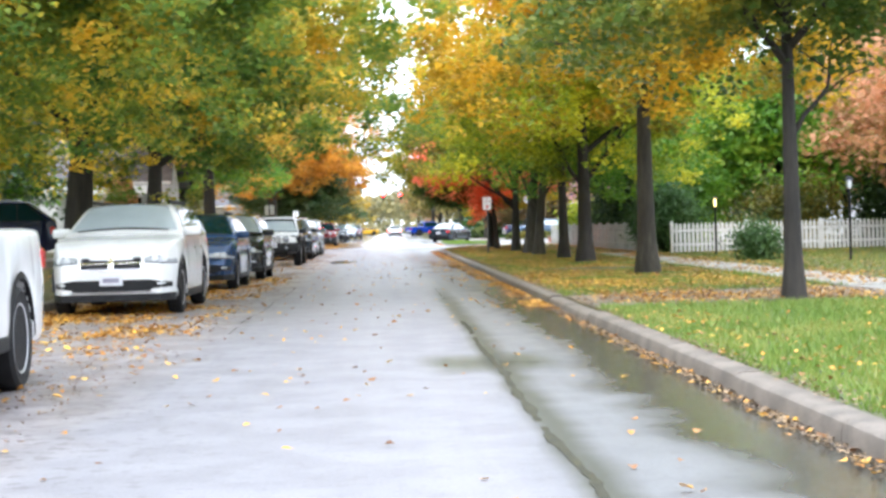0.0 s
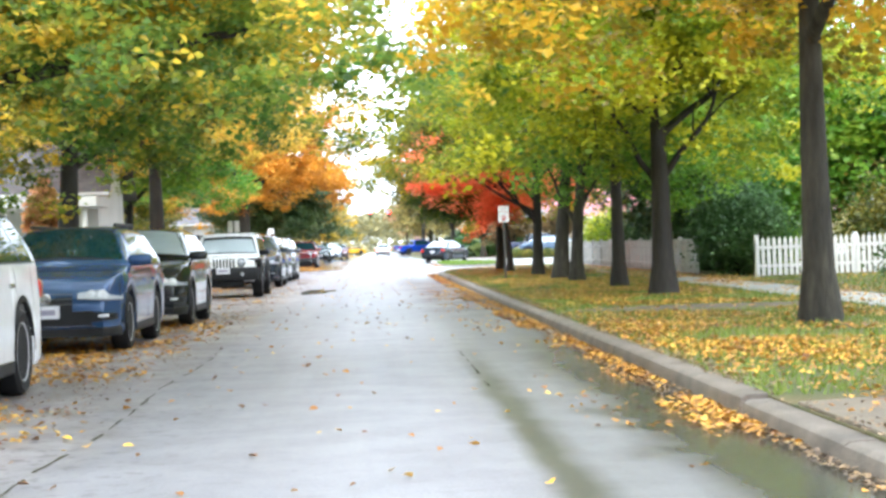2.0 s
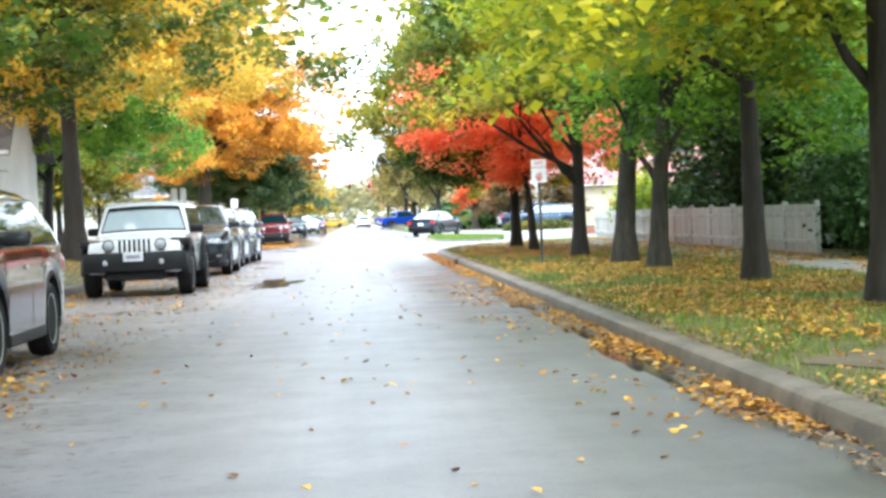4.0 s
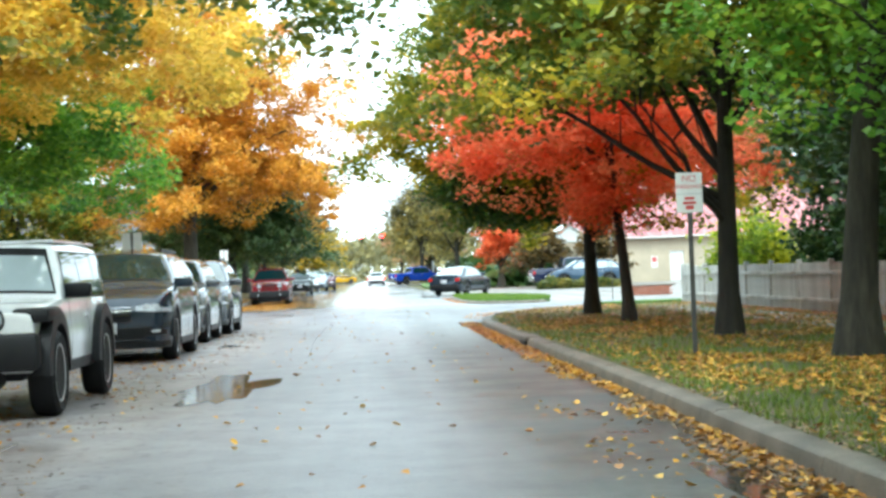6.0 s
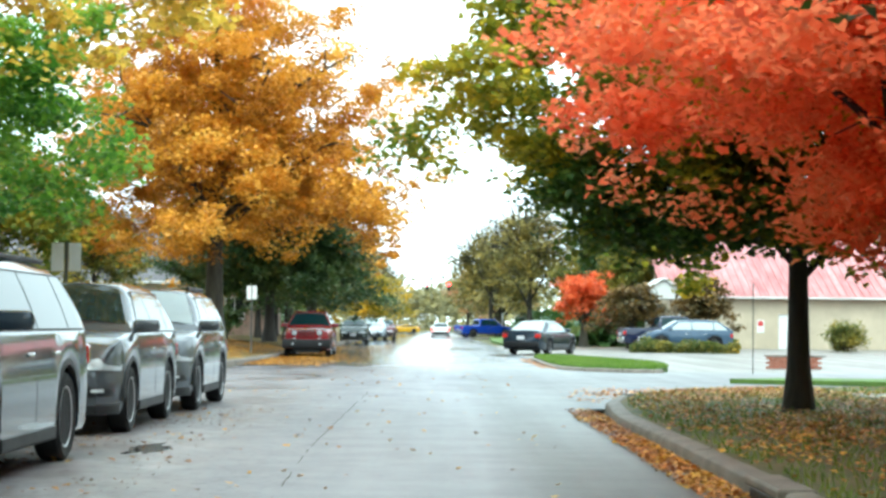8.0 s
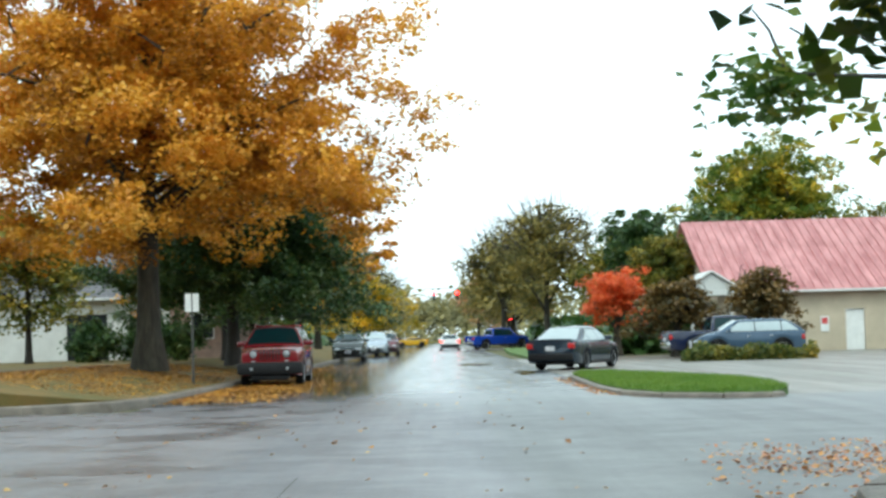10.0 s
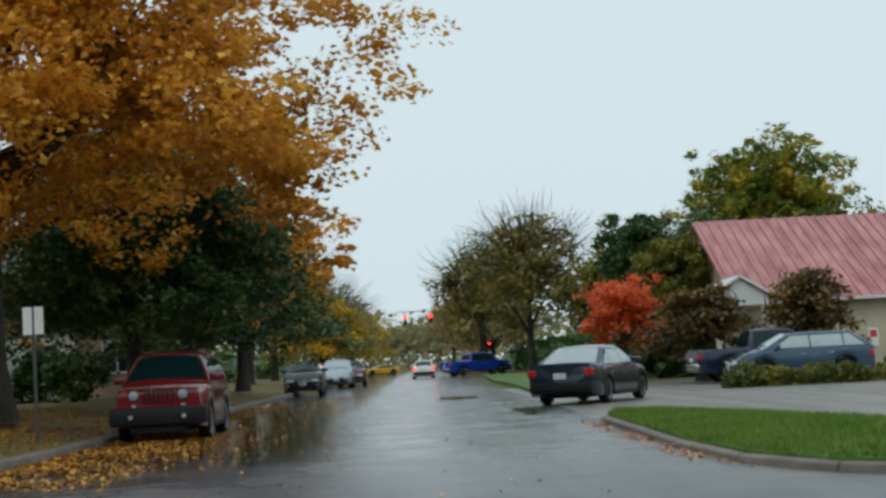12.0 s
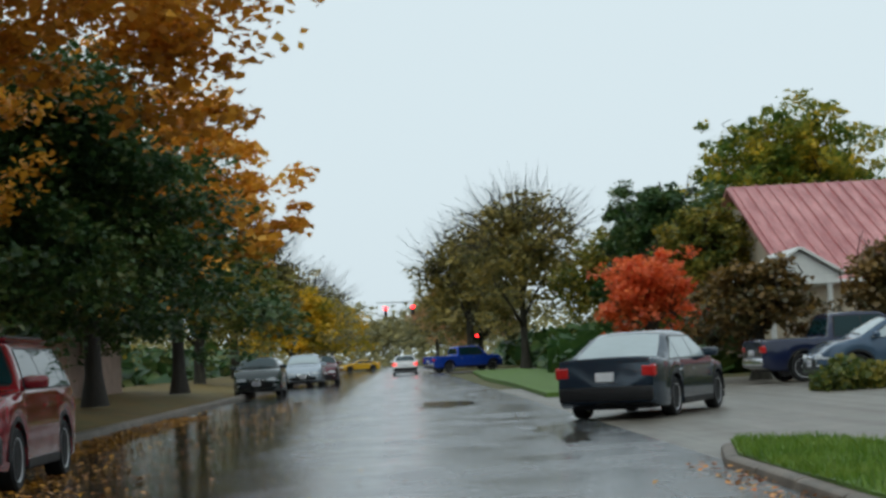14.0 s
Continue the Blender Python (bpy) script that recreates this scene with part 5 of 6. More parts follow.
vehicle("off_roader", "white boxy off-road car with slotted grille and black flares", "car", parked(-3.06, 60.1, 1.74), P_WHITE, L=4.5, W=1.74, H=1.67, wb=2.95, fo=0.62, r=0.4, hood=(0.98, 1.04, 1.08), belt=1.08, tail=1.05, cab=(1.4, 1.72, 4.4, 4.5), roof_in=0.12, clear=0.38, grille="slots", boxy=1.0, flares=True, windscreen=M_GLASS_SKY, tint=M_BLACK, group=PK, spokes=5, chrome=False)
vehicle("suv", "slate-grey three-row SUV with chrome grille, parked", "car", parked(-3.06, 71.1, 1.99), P_SLATE, L=4.95, W=1.99, H=1.71, wb=2.82, fo=0.95, r=0.385, hood=(1.0, 1.09, 1.15), belt=1.12, tail=1.08, cab=(1.1, 1.95, 4.35, 4.88), rails=True, group=PK)
vehicle("suv", "dark silver crossover parked behind the grey SUV", "car", parked(-3.2, 78.0, 1.86), P_SILVER, L=4.6, W=1.86, H=1.66, wb=2.68, fo=0.93, r=0.36, hood=(0.92, 1.01, 1.09), belt=1.08, tail=1.04, cab=(1.05, 1.95, 3.85, 4.5), group=PK)
vehicle("suv", "pale grey crossover parked last before the junction", "car", parked(-3.13, 83.0, 1.84), P_SILVER, L=4.5, W=1.84, H=1.68, wb=2.66, fo=0.92, r=0.36, hood=(0.92, 1.01, 1.09), belt=1.08, tail=1.04, cab=(1.05, 1.95, 3.85, 4.45), windscreen=M_GLASS_SKY, rails=True, group=PK)
vehicle("suv", "dark red boxy compact SUV with round headlights", "car", parked(-3.6, 123.4, 1.76), P_RED, L=4.4, W=1.76, H=1.66, wb=2.63, fo=0.88, r=0.35, hood=(0.94, 1.02, 1.07), belt=1.08, tail=1.04, cab=(1.15, 1.65, 4.0, 4.35), grille="slots", boxy=0.7, group=PK, chrome=False, rails=True, plate=False)
vehicle("car", "dark green hatchback parked along the far kerb", "car", parked(-4.1, 173, 1.84), P_GREEN, L=4.5, W=1.84, H=1.56, group=PK)
vehicle("suv", "pale silver-blue minivan parked along the far kerb", "car", parked(-3.5, 196, 1.95), P_PALE, L=4.9, W=1.95, H=1.72, windscreen=M_GLASS_SKY, group=PK)
vehicle("suv", "dark maroon SUV parked behind the pale minivan", "car", parked(-2.95, 204, 1.86), P_MAROON, L=4.6, W=1.86, H=1.62, group=PK)
CS = dict(H=1.45, hood=(0.72, 0.82, 0.92), belt=0.95, tail=0.98, cab=(1.25, 2.1, 3.3, 4.25), roof_in=0.24, r=0.33, clear=0.2)
vehicle("sedan", "blue-grey four-door sedan parked at an angle", "car", pose(4.35 + 2.75 * math.sin(radians(25)), 134.3 + 2.75 * math.cos(radians(25)), 0, 0, 0, 155), P_TEAL, L=4.8, W=1.82, wb=2.75, windscreen=M_GLASS_SKY, side_glass=M_GLASS_SKY, **CS)
vehicle("pickup_truck", "cobalt blue pickup truck turned in beyond the grass", "truck", pose(7.18, 236.8, 0, 0, 0, 115), P_COBALT, L=5.9, W=2.0, H=1.92, wb=3.65, r=0.41, hood=(1.06, 1.16, 1.2), belt=1.22, tail=1.16, cab=(1.35, 2.0, 3.75, 3.9), bed=3.95, clear=0.36)
vehicle("sedan", "white sedan with brake lights lit, waiting at the signal", "car", pose(0.95, 234.7, 0, 0, 0, 180), P_WHITE, L=4.7, W=1.82, wb=2.7, lit=True, **CS)
vehicle("sports_car", "bright yellow low car near the far crossing", "car", pose(-5.2, 300, 0, 0, 0, -70), P_YELLOW, L=4.5, W=1.86, wb=2.7, **{**CS, "H": 1.32})
vehicle("pickup_truck", "dark navy pickup truck in the forecourt", "truck", pose(14.6, 152.5, 0, 0, 0, 95), P_NAVY, L=5.4, W=1.95, H=1.82, wb=3.3, r=0.39, hood=(1.0, 1.1, 1.14), belt=1.16, tail=1.1, cab=(1.3, 1.9, 3.4, 3.55), bed=3.6, clear=0.34)
vehicle("car", "slate-blue hatchback parked behind the low grass bed", "car", pose(11.6, 147.5, 0, 0, 0, -88), P_SKY, L=4.6, W=1.84, H=1.6, wb=2.7, windscreen=M_GLASS_SKY, side_glass=M_GLASS_SKY)
vehicle("suv", "dark blue SUV parked in a driveway behind the kerb", "car", pose(-12.6, 47.0, 0.55, 0, 0, -80), P_NAVY, L=4.6, W=1.86, H=1.66, wb=2.68)


# ---- fences, lamps, signs ----
def picket_fence(x0, x1, y, z, label):
    root = thing("picket_fence", label, "fence", m=pose(x0, y, z))
    n = int((x1 - x0) / 0.135)
    bm = bmesh.new()
    w, h, t = 0.042, 0.98, 0.011
    pts = [(-w, 0.05), (w, 0.05), (w, h - 0.09), (0, h), (-w, h - 0.09)]
    f = [bm.verts.new((a, -t, b)) for a, b in pts]
    g = [bm.verts.new((a, t, b)) for a, b in pts]
    bm.faces.new(f)
    bm.faces.new(g[::-1])
    for i in range(5):
        bm.faces.new((f[i], g[i], g[(i + 1) % 5], f[(i + 1) % 5]))
    bmesh.ops.recalc_face_normals(bm, faces=bm.faces[:])
    me = mesh_from("picket", bm, [M_WHITE])
    for i in range(n):
        ob = part("picket", me, M_WHITE, root)
        ob.matrix_basis = pose(i * 0.135, -0.035, 0.012 * noise.noise(Vector((i * 0.7, 0, 1))), 0, 0.7 * noise.noise(Vector((i * 1.3, 2, 0))), 0)
    for zz in (0.28, 0.72):
        part("rail", box(-0.05, x1 - x0, -0.02, 0.02, zz - 0.04, zz + 0.04, 0.006), M_WHITE, root)
    for i in range(int((x1 - x0) / 2.4) + 2):
        px = min(i * 2.4, x1 - x0)
        part("post", box(px - 0.05, px + 0.05, 0.02, 0.12, -0.2, 1.02, 0.012), M_WHITE, root)
    return root


picket_fence(9.1, 18.8, 55.6, 0.14, "white painted wooden picket fence on the lawn")


def board_fence(points, h, z, label):
    """Upright boards between posts, along a line; every piece is its own."""
    root = thing("board_fence", label, "fence", m=pose(0, 0, z))
    me = mesh_from("board", box(-0.068, 0.068, -0.011, 0.011, 0.03, h, 0.006), [M_FENCE])
    post = mesh_from("post", box(-0.055, 0.055, -0.055, 0.055, -0.2, h + 0.07, 0.015), [M_FENCE])
    for a, b in zip(points, points[1:]):
        p, q = Vector((*a, 0)), Vector((*b, 0))
        d = (q - p).normalized()
        yaw = math.degrees(math.atan2(d.y, d.x))
        n = int((q - p).length / 0.142)
        for i in range(n):
            o = p + d * (0.142 * (i + 0.5))
            ob = part("board", me, M_FENCE, root)
            ob.matrix_basis = pose(o.x, o.y, 0.015 * noise.noise(Vector((i * 0.37, o.x, 0))), 0.5 * noise.noise(Vector((i, 3, 0))), 0.4 * noise.noise(Vector((i, 7, 0))), yaw)
        for i in range(int((q - p).length / 2.4) + 1):
            o = p + d * (2.4 * i)
            ob = part("post", post, M_FENCE, root)
            ob.matrix_basis = pose(o.x, o.y, 0, 0, 0, yaw)
        for zz in (0.25, h - 0.2):
            bm = box(0, (q - p).length, 0.012, 0.05, zz - 0.04, zz + 0.04, 0.006)
            bm.transform(pose(p.x, p.y, 0, 0, 0, yaw))
            part("rail", bm, M_FENCE, root)
    return root


board_fence([(8.75, 61.6), (8.6, 91.0), (16.0, 91.6)], 0.98, 0.13, "weathered pale grey wooden board fence along the sidewalk")


def lantern(x, y, h, lit, label):
    root = thing("garden_lamp", label, "lamp", m=pose(x, y, 0.12))
    part("pole", tube([(0, 0, -0.1), (0, 0, 0.05), (0, 0, 0.06), (0, 0, h - 0.3)], [0.06, 0.06, 0.032, 0.028], 10), M_BLACK, root)
    bm = bmesh.new()
    for k in range(4):
        tube([(0.05 * math.cos(k * math.pi / 2 + 0.785), 0.05 * math.sin(k * math.pi / 2 + 0.785), h - 0.3), (0.085 * math.cos(k * math.pi / 2 + 0.785), 0.085 * math.sin(k * math.pi / 2 + 0.785), h - 0.06)], [0.008, 0.008], 5, bm)
    tube([(0, 0, h - 0.32), (0, 0, h - 0.29)], [0.05, 0.06], 10, bm)
    tube([(0, 0, h - 0.06), (0, 0, h - 0.02), (0, 0, h + 0.03)], [0.12, 0.08, 0.01], 10, bm)
    part("cage", bm, M_BLACK, root)
    part("globe", tube([(0, 0, h - 0.28), (0, 0, h - 0.22), (0, 0, h - 0.1), (0, 0, h - 0.06)], [0.04, 0.07 if not lit else 0.03, 0.075 if not lit else 0.03, 0.05], 12), M_WARM if lit else M_LAMPG, root, "glowing bulb" if lit else "clear glass globe")
    return root


lantern(9.9, 52.4, 1.75, True, "black garden lantern with a lit warm bulb")
lantern(10.95, 41.0, 2.0, False, "black post lamp with clear glass globe on the lawn")


def lettering(text, size, at, mat, parent):
    """Flat letters in the built-in font, facing -y."""
    cu = bpy.data.curves.new("lettering", "FONT")
    cu.body, cu.size, cu.align_x, cu.extrude = text, size, "CENTER", 0.001
    tmp = bpy.data.objects.new("lettering", cu)
    me = bpy.data.meshes.new_from_object(tmp)
    bpy.data.objects.remove(tmp)
    me.transform(pose(at[0], at[1], at[2], 90, 0, 0))
    return part("lettering", me, mat, parent)


def sign_post(x, y, z, h, label, plates, turn=0, lean=0.0):
    """A street sign on a thin steel post; plates: centre height, width, height, style."""
    root = thing("street_sign", label, "sign", m=pose(x, y, z, 0, lean, turn))
    bm = bmesh.new()
    box(-0.028, 0.028, -0.004, 0.004, -0.3, h, 0, bm)
    box(-0.006, 0.006, 0.004, 0.024, -0.3, h, 0, bm)
    part("post", bm, M_STEEL, root)
    for px, zc, w, hh, style in plates:
        p = part("plate", box(px - w / 2, px + w / 2, -0.012, -0.006, zc - hh / 2, zc + hh / 2, 0.0), M_SIGN, root)
        p.name = "plate"
        if style == "parking":
            for text, size, up in (("NO", 0.105, 0.125), ("PARKING", 0.072, 0.045)):
                lettering(text, size, (px, -0.0135, zc + up), M_SIGNRED, p)
            part("seam", box(px - w / 2, px + w / 2, -0.0135, -0.012, zc - 0.018, zc - 0.012), M_STEEL_L, p)
            for k, (bw, bh) in enumerate([(0.11, 0.03), (0.15, 0.03), (0.09, 0.045)]):
                part("bar", box(px - bw / 2, px + bw / 2, -0.0155, -0.012, zc - 0.065 - 0.052 * k - bh / 2, zc - 0.065 - 0.052 * k + bh / 2), M_SIGNRED, p)
    return root


sign_post(3.63, 63.2, 0.13, 2.1, "white and red parking sign on a thin steel post", [(0, 1.87, 0.305, 0.457, "parking")])
sign_post(-5.85, 87.0, 0.2, 2.3, "two plain pale sign backs on a post", [(-0.14, 2.05, 0.2, 0.46, ""), (0.14, 2.05, 0.2, 0.46, "")])
sign_post(-6.3, 120.5, 0.2, 2.35, "two narrow white sign plates on a dark post", [(-0.1, 2.1, 0.16, 0.48, ""), (0.1, 2.1, 0.16, 0.48, "")])
sign_post(8.66, 105.3, 0.0, 2.4, "thin bare sign pole beside the forecourt", [(0, 2.2, 0.06, 0.4, "")], turn=80)


# ---- shrubs and background trees ----
shrub(9.3, 43.6, 0.14, (0.6, 0.6, 0.5), L_HEDGE, 4500, 0.07, 1, "loose green garden shrub on the lawn")
for sx, sy, k in ((-10.6, 146.0, 71), (-12.4, 148.5, 72), (-14.2, 147.0, 73)):
    shrub(sx, sy, 0.5, (1.2, 1.0, 0.95), L_DARK, 2600, 0.16, k, "dark evergreen shrub before the house front")
shrub(22.2, 152.0, 0.0, (1.0, 1.0, 0.85), L_OLIVE_D, 5000, 0.12, 7, "loose dull olive shrub by the cream wall")
shrub(9.4, 58.6, 0.14, (1.35, 1.6, 1.25), L_HEDGE, 14000, 0.09, 2, "dense dark green shrub between the fences")
shrub(10.6, 60.4, 0.14, (1.6, 1.5, 1.7), L_GREEN, 8000, 0.13, 3, "tall green shrub behind the fence corner")
shrub(13.4, 57.6, 0.14, (2.0, 1.0, 1.25), L_OLIVE_D, 9000, 0.11, 62, "dense olive hedge behind the picket fence")
shrub(17.2, 57.8, 0.14, (2.2, 1.0, 1.3), L_DARK, 9000, 0.11, 63, "dense green hedge behind the picket fence")
shrub(9.9, 88.0, 0.14, (1.3, 1.8, 1.2), L_YELGREEN, 7000, 0.13, 4, "yellow-green shrub above the board fence")
shrub(10.2, 80.0, 0.14, (1.2, 2.6, 1.2), L_DARK, 6000, 0.14, 5, "dark green hedge behind the board fence")
shrub(10.4, 72.0, 0.14, (1.4, 3.4, 1.5), L_DARK, 8000, 0.15, 6, "dark green hedge behind the board fence")
shrub(10.2, 64.8, 0.14, (1.2, 2.4, 1.3), L_DARK, 6000, 0.14, 61, "dark green hedge behind the board fence")
BG = "garden trees behind the fences"
for k, (px, py, r, h, mat, lab) in enumerate([
    (14.0, 62.0, 4.0, 4.6, L_GREEN, "green garden tree behind the fence"), (13.5, 71.5, 4.2, 4.8, L_GREEN, "deep green garden tree behind the fence"),
    (13.8, 81.0, 4.0, 4.6, L_DARK, "dark green garden tree behind the fence"), (17.5, 66.0, 3.8, 4.2, L_PINK, "garden tree with faded coral leaves"),
    (21.0, 74.0, 5.0, 5.2, L_DARK, "dark leafy garden tree"), (20.0, 58.5, 4.2, 4.6, L_OLIVE, "olive and rust garden tree"),
    (15.5, 46.0, 3.6, 4.8, L_PINK, "small garden tree with coral leaves"), (24.5, 66.0, 5.4, 5.4, L_DARK, "dense dark green garden tree"), (20.0, 50.0, 4.4, 5.2, L_OLIVE, "olive and amber garden tree"),
    (20.5, 84.0, 4.6, 5.0, L_GREEN, "leafy green garden tree"), (10.2, 73.5, 3.5, 4.3, L_DARK, "dense dark tree overhanging the board fence"), (11.4, 83.5, 3.0, 4.6, L_DARK, "dense dark tree behind the board fence"), (12.4, 66.5, 3.0, 3.6, L_GREEN, "low green garden tree"),
    (15.5, 76.0, 4.6, 7.6, L_GREEN, "tall green garden tree behind the fence"), (17.2, 62.0, 4.8, 8.0, L_CORNER, "tall green-gold garden tree behind the fence"), (16.6, 54.0, 3.4, 5.4, L_PINK, "garden tree with coral and green leaves"), (24.0, 55.0, 5.0, 7.6, L_OLIVE, "tall olive and amber garden tree")]):
    tree(px, py, 0.1, 0.16, 1.1, h, (r, r, h * 0.72), mat, 12000, 0.2, 100 + k, lab, bark=M_BARK_D, group=BG, limbs=6, droop=0.8, clump=1.0)
for k, (px, py, r, h, mat, lab) in enumerate([
    (-14.5, 52.0, 4.2, 5.0, L_DARK, "dark green garden tree beside a house"), (-15.0, 38.0, 4.6, 5.4, L_DARK, "dense dark green garden tree"), (-18.0, 64.0, 5.0, 5.6, L_DARK, "dense dark green garden tree"),
    (-15.5, 66.0, 3.0, 3.6, L_GREEN, "small green garden tree by a porch"), (-10.9, 72.4, 0.7, 2.2, L_PINK, "small coral-leaved garden tree"), (-20.0, 46.0, 5.4, 6.0, L_GREEN, "broad green garden tree"),
    (-17.6, 150.0, 4.0, 4.7, L_OLIVE_D, "dark brownish green tree before a white house"), (-15.5, 121.0, 4.4, 5.0, L_OLIVE, "olive tree on the corner lawn"), (-19.5, 116.0, 4.6, 5.0, L_DARK, "dark green tree on the corner lawn"),
    (-8.6, 146.0, 3.6, 4.0, L_DARK, "dark leafy tree near the far kerb"), (-8.8, 158.0, 3.4, 4.0, L_DARK, "dark leafy tree near the far kerb"), (-24.0, 114.0, 5.2, 6.4, L_GREEN, "leafy green tree by the side street"), (-30.0, 112.0, 6.0, 7.0, L_DARK, "dark green tree by the side street")]):
    tree(px, py, 0.4, 0.16, 1.2, h, (r, r, h * 0.72), mat, 11000, 0.21, 140 + k, lab, bark=M_BARK_D, group="garden trees", limbs=6, droop=0.8, clump=min(1.0, 0.35 * r))
FAR = "trees along the far street"
for k, (px, py, r, h, mat, bare, lab) in enumerate([
    (9.8, 232.0, 5.6, 9.0, L_DUSK, 0.5, "large half-bare grey-brown tree"), (6.6, 252.0, 5.0, 8.2, L_DUSK, 0.55, "tall half-bare grey tree"), (16.5, 226.0, 5.0, 6.4, L_OLIVE_D, 0.2, "olive tree behind the forecourt"), (15.4, 205.0, 3.6, 7.2, L_DARK, 0.0, "dark green conical tree"),
    (22.0, 214.0, 5.0, 7.6, L_DARK, 0.0, "dark green tree behind the red roof"), (28.8, 228.0, 8.6, 12.4, L_OLIVE, 0.0, "huge olive-gold tree above the red roof"), (43.0, 238.0, 7.0, 9.0, L_OLIVE_D, 0.1, "olive tree behind the building"),
    (13.0, 174.0, 2.6, 4.8, L_OLIVE_D, 0.1, "olive-brown tree against the gable wall"), (12.6, 182.0, 3.0, 6.2, L_DARK, 0.0, "dark green tree beside the red-roofed building"),
    (9.4, 166.0, 2.2, 3.2, L_SCARLET, 0.3, "small bright red ornamental tree"), (11.3, 156.6, 2.3, 2.5, L_RUST, 0.1, "small rust-brown ornamental tree"), (15.0, 154.5, 2.0, 2.7, L_RUST, 0.3, "small rust-brown ornamental tree by the wall"),
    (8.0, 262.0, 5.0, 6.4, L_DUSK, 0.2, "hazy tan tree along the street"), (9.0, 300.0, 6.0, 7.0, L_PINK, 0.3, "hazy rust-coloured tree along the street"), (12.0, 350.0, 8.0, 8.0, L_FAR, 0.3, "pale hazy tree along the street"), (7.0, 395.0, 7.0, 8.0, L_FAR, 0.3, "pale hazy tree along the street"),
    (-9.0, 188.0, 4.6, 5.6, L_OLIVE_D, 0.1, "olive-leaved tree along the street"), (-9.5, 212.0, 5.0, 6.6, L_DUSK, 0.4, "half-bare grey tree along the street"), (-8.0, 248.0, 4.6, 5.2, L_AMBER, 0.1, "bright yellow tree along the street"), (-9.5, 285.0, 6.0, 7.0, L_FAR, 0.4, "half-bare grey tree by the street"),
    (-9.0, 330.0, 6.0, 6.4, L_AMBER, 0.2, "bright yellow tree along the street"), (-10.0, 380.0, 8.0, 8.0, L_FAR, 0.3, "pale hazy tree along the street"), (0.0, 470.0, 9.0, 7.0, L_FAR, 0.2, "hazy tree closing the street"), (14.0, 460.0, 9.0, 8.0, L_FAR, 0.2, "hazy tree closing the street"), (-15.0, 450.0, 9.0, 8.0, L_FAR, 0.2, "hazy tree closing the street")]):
    tree(px, py, 0.0, 0.2 + 0.02 * r, h * 0.25, h, (r, r, h * 0.66), mat, (34000 if r > 8.2 else 15000) if py > 170 else 7000, 0.36 if py > 190 else 0.2, 180 + k, lab, bark=M_BARK, group=FAR, limbs=9, droop=0.5, clump=1.1 if r > 4 else 0.5, bare=bare, lobe=0.05, twigs=420 if bare >= 0.4 and r > 4 else 0)


def far_woods(name, x0, x1, y0, y1, h, count, mat, seed, label):
    rng = np.random.default_rng(seed)
    c = np.stack([x0 + (x1 - x0) * rng.random(count), y0 + (y1 - y0) * rng.random(count), np.zeros(count)], 1)
    top = h * (0.7 + 0.5 * np.array([noise.noise(Vector((a * 0.06, b * 0.06, seed))) for a, b, _ in c]))
    c[:, 2] = top * rng.random(count) ** 1.25
    me = leaf_mesh(name, c, 1.5 * (0.5 + 0.8 * rng.random(count)), rng, mat=mat)
    return tagged(new(name, me), label, "woods", kind="stuff")


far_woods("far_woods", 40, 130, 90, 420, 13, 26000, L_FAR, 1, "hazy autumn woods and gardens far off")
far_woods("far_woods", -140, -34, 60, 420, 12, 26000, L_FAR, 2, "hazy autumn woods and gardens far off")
far_woods("far_woods", 26, 60, 20, 90, 9, 9000, L_DARK, 3, "dark green thicket behind the gardens")
far_woods("far_woods", -60, -24, 10, 90, 9, 9000, L_DARK, 4, "dark green thicket behind the houses")
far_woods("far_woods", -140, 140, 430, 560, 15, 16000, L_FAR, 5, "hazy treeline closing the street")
# out of view, added so car fronts and glass mirror dark foliage
far_woods("far_woods", -40, -5, -90, -8, 11, 8000, L_DARK, 7, "unseen dark woods added behind the start for reflections")
far_woods("far_woods", 6, 40, -90, -8, 11, 8000, L_DARK, 8, "unseen dark woods added behind the start for reflections")
far_woods("far_hedge", -34, -13, 176, 300, 3.6, 6000, L_DARK, 9, "dark hedges and shrubs along far gardens")
far_woods("far_hedge", 10.5, 30, 200, 290, 3.4, 5000, L_DARK, 10, "dark hedges and shrubs along far gardens")
far_woods("hedge", 8.5, 16, 172, 200, 2.4, 2500, L_DARK, 6, "dark clipped hedge beyond the forecourt")


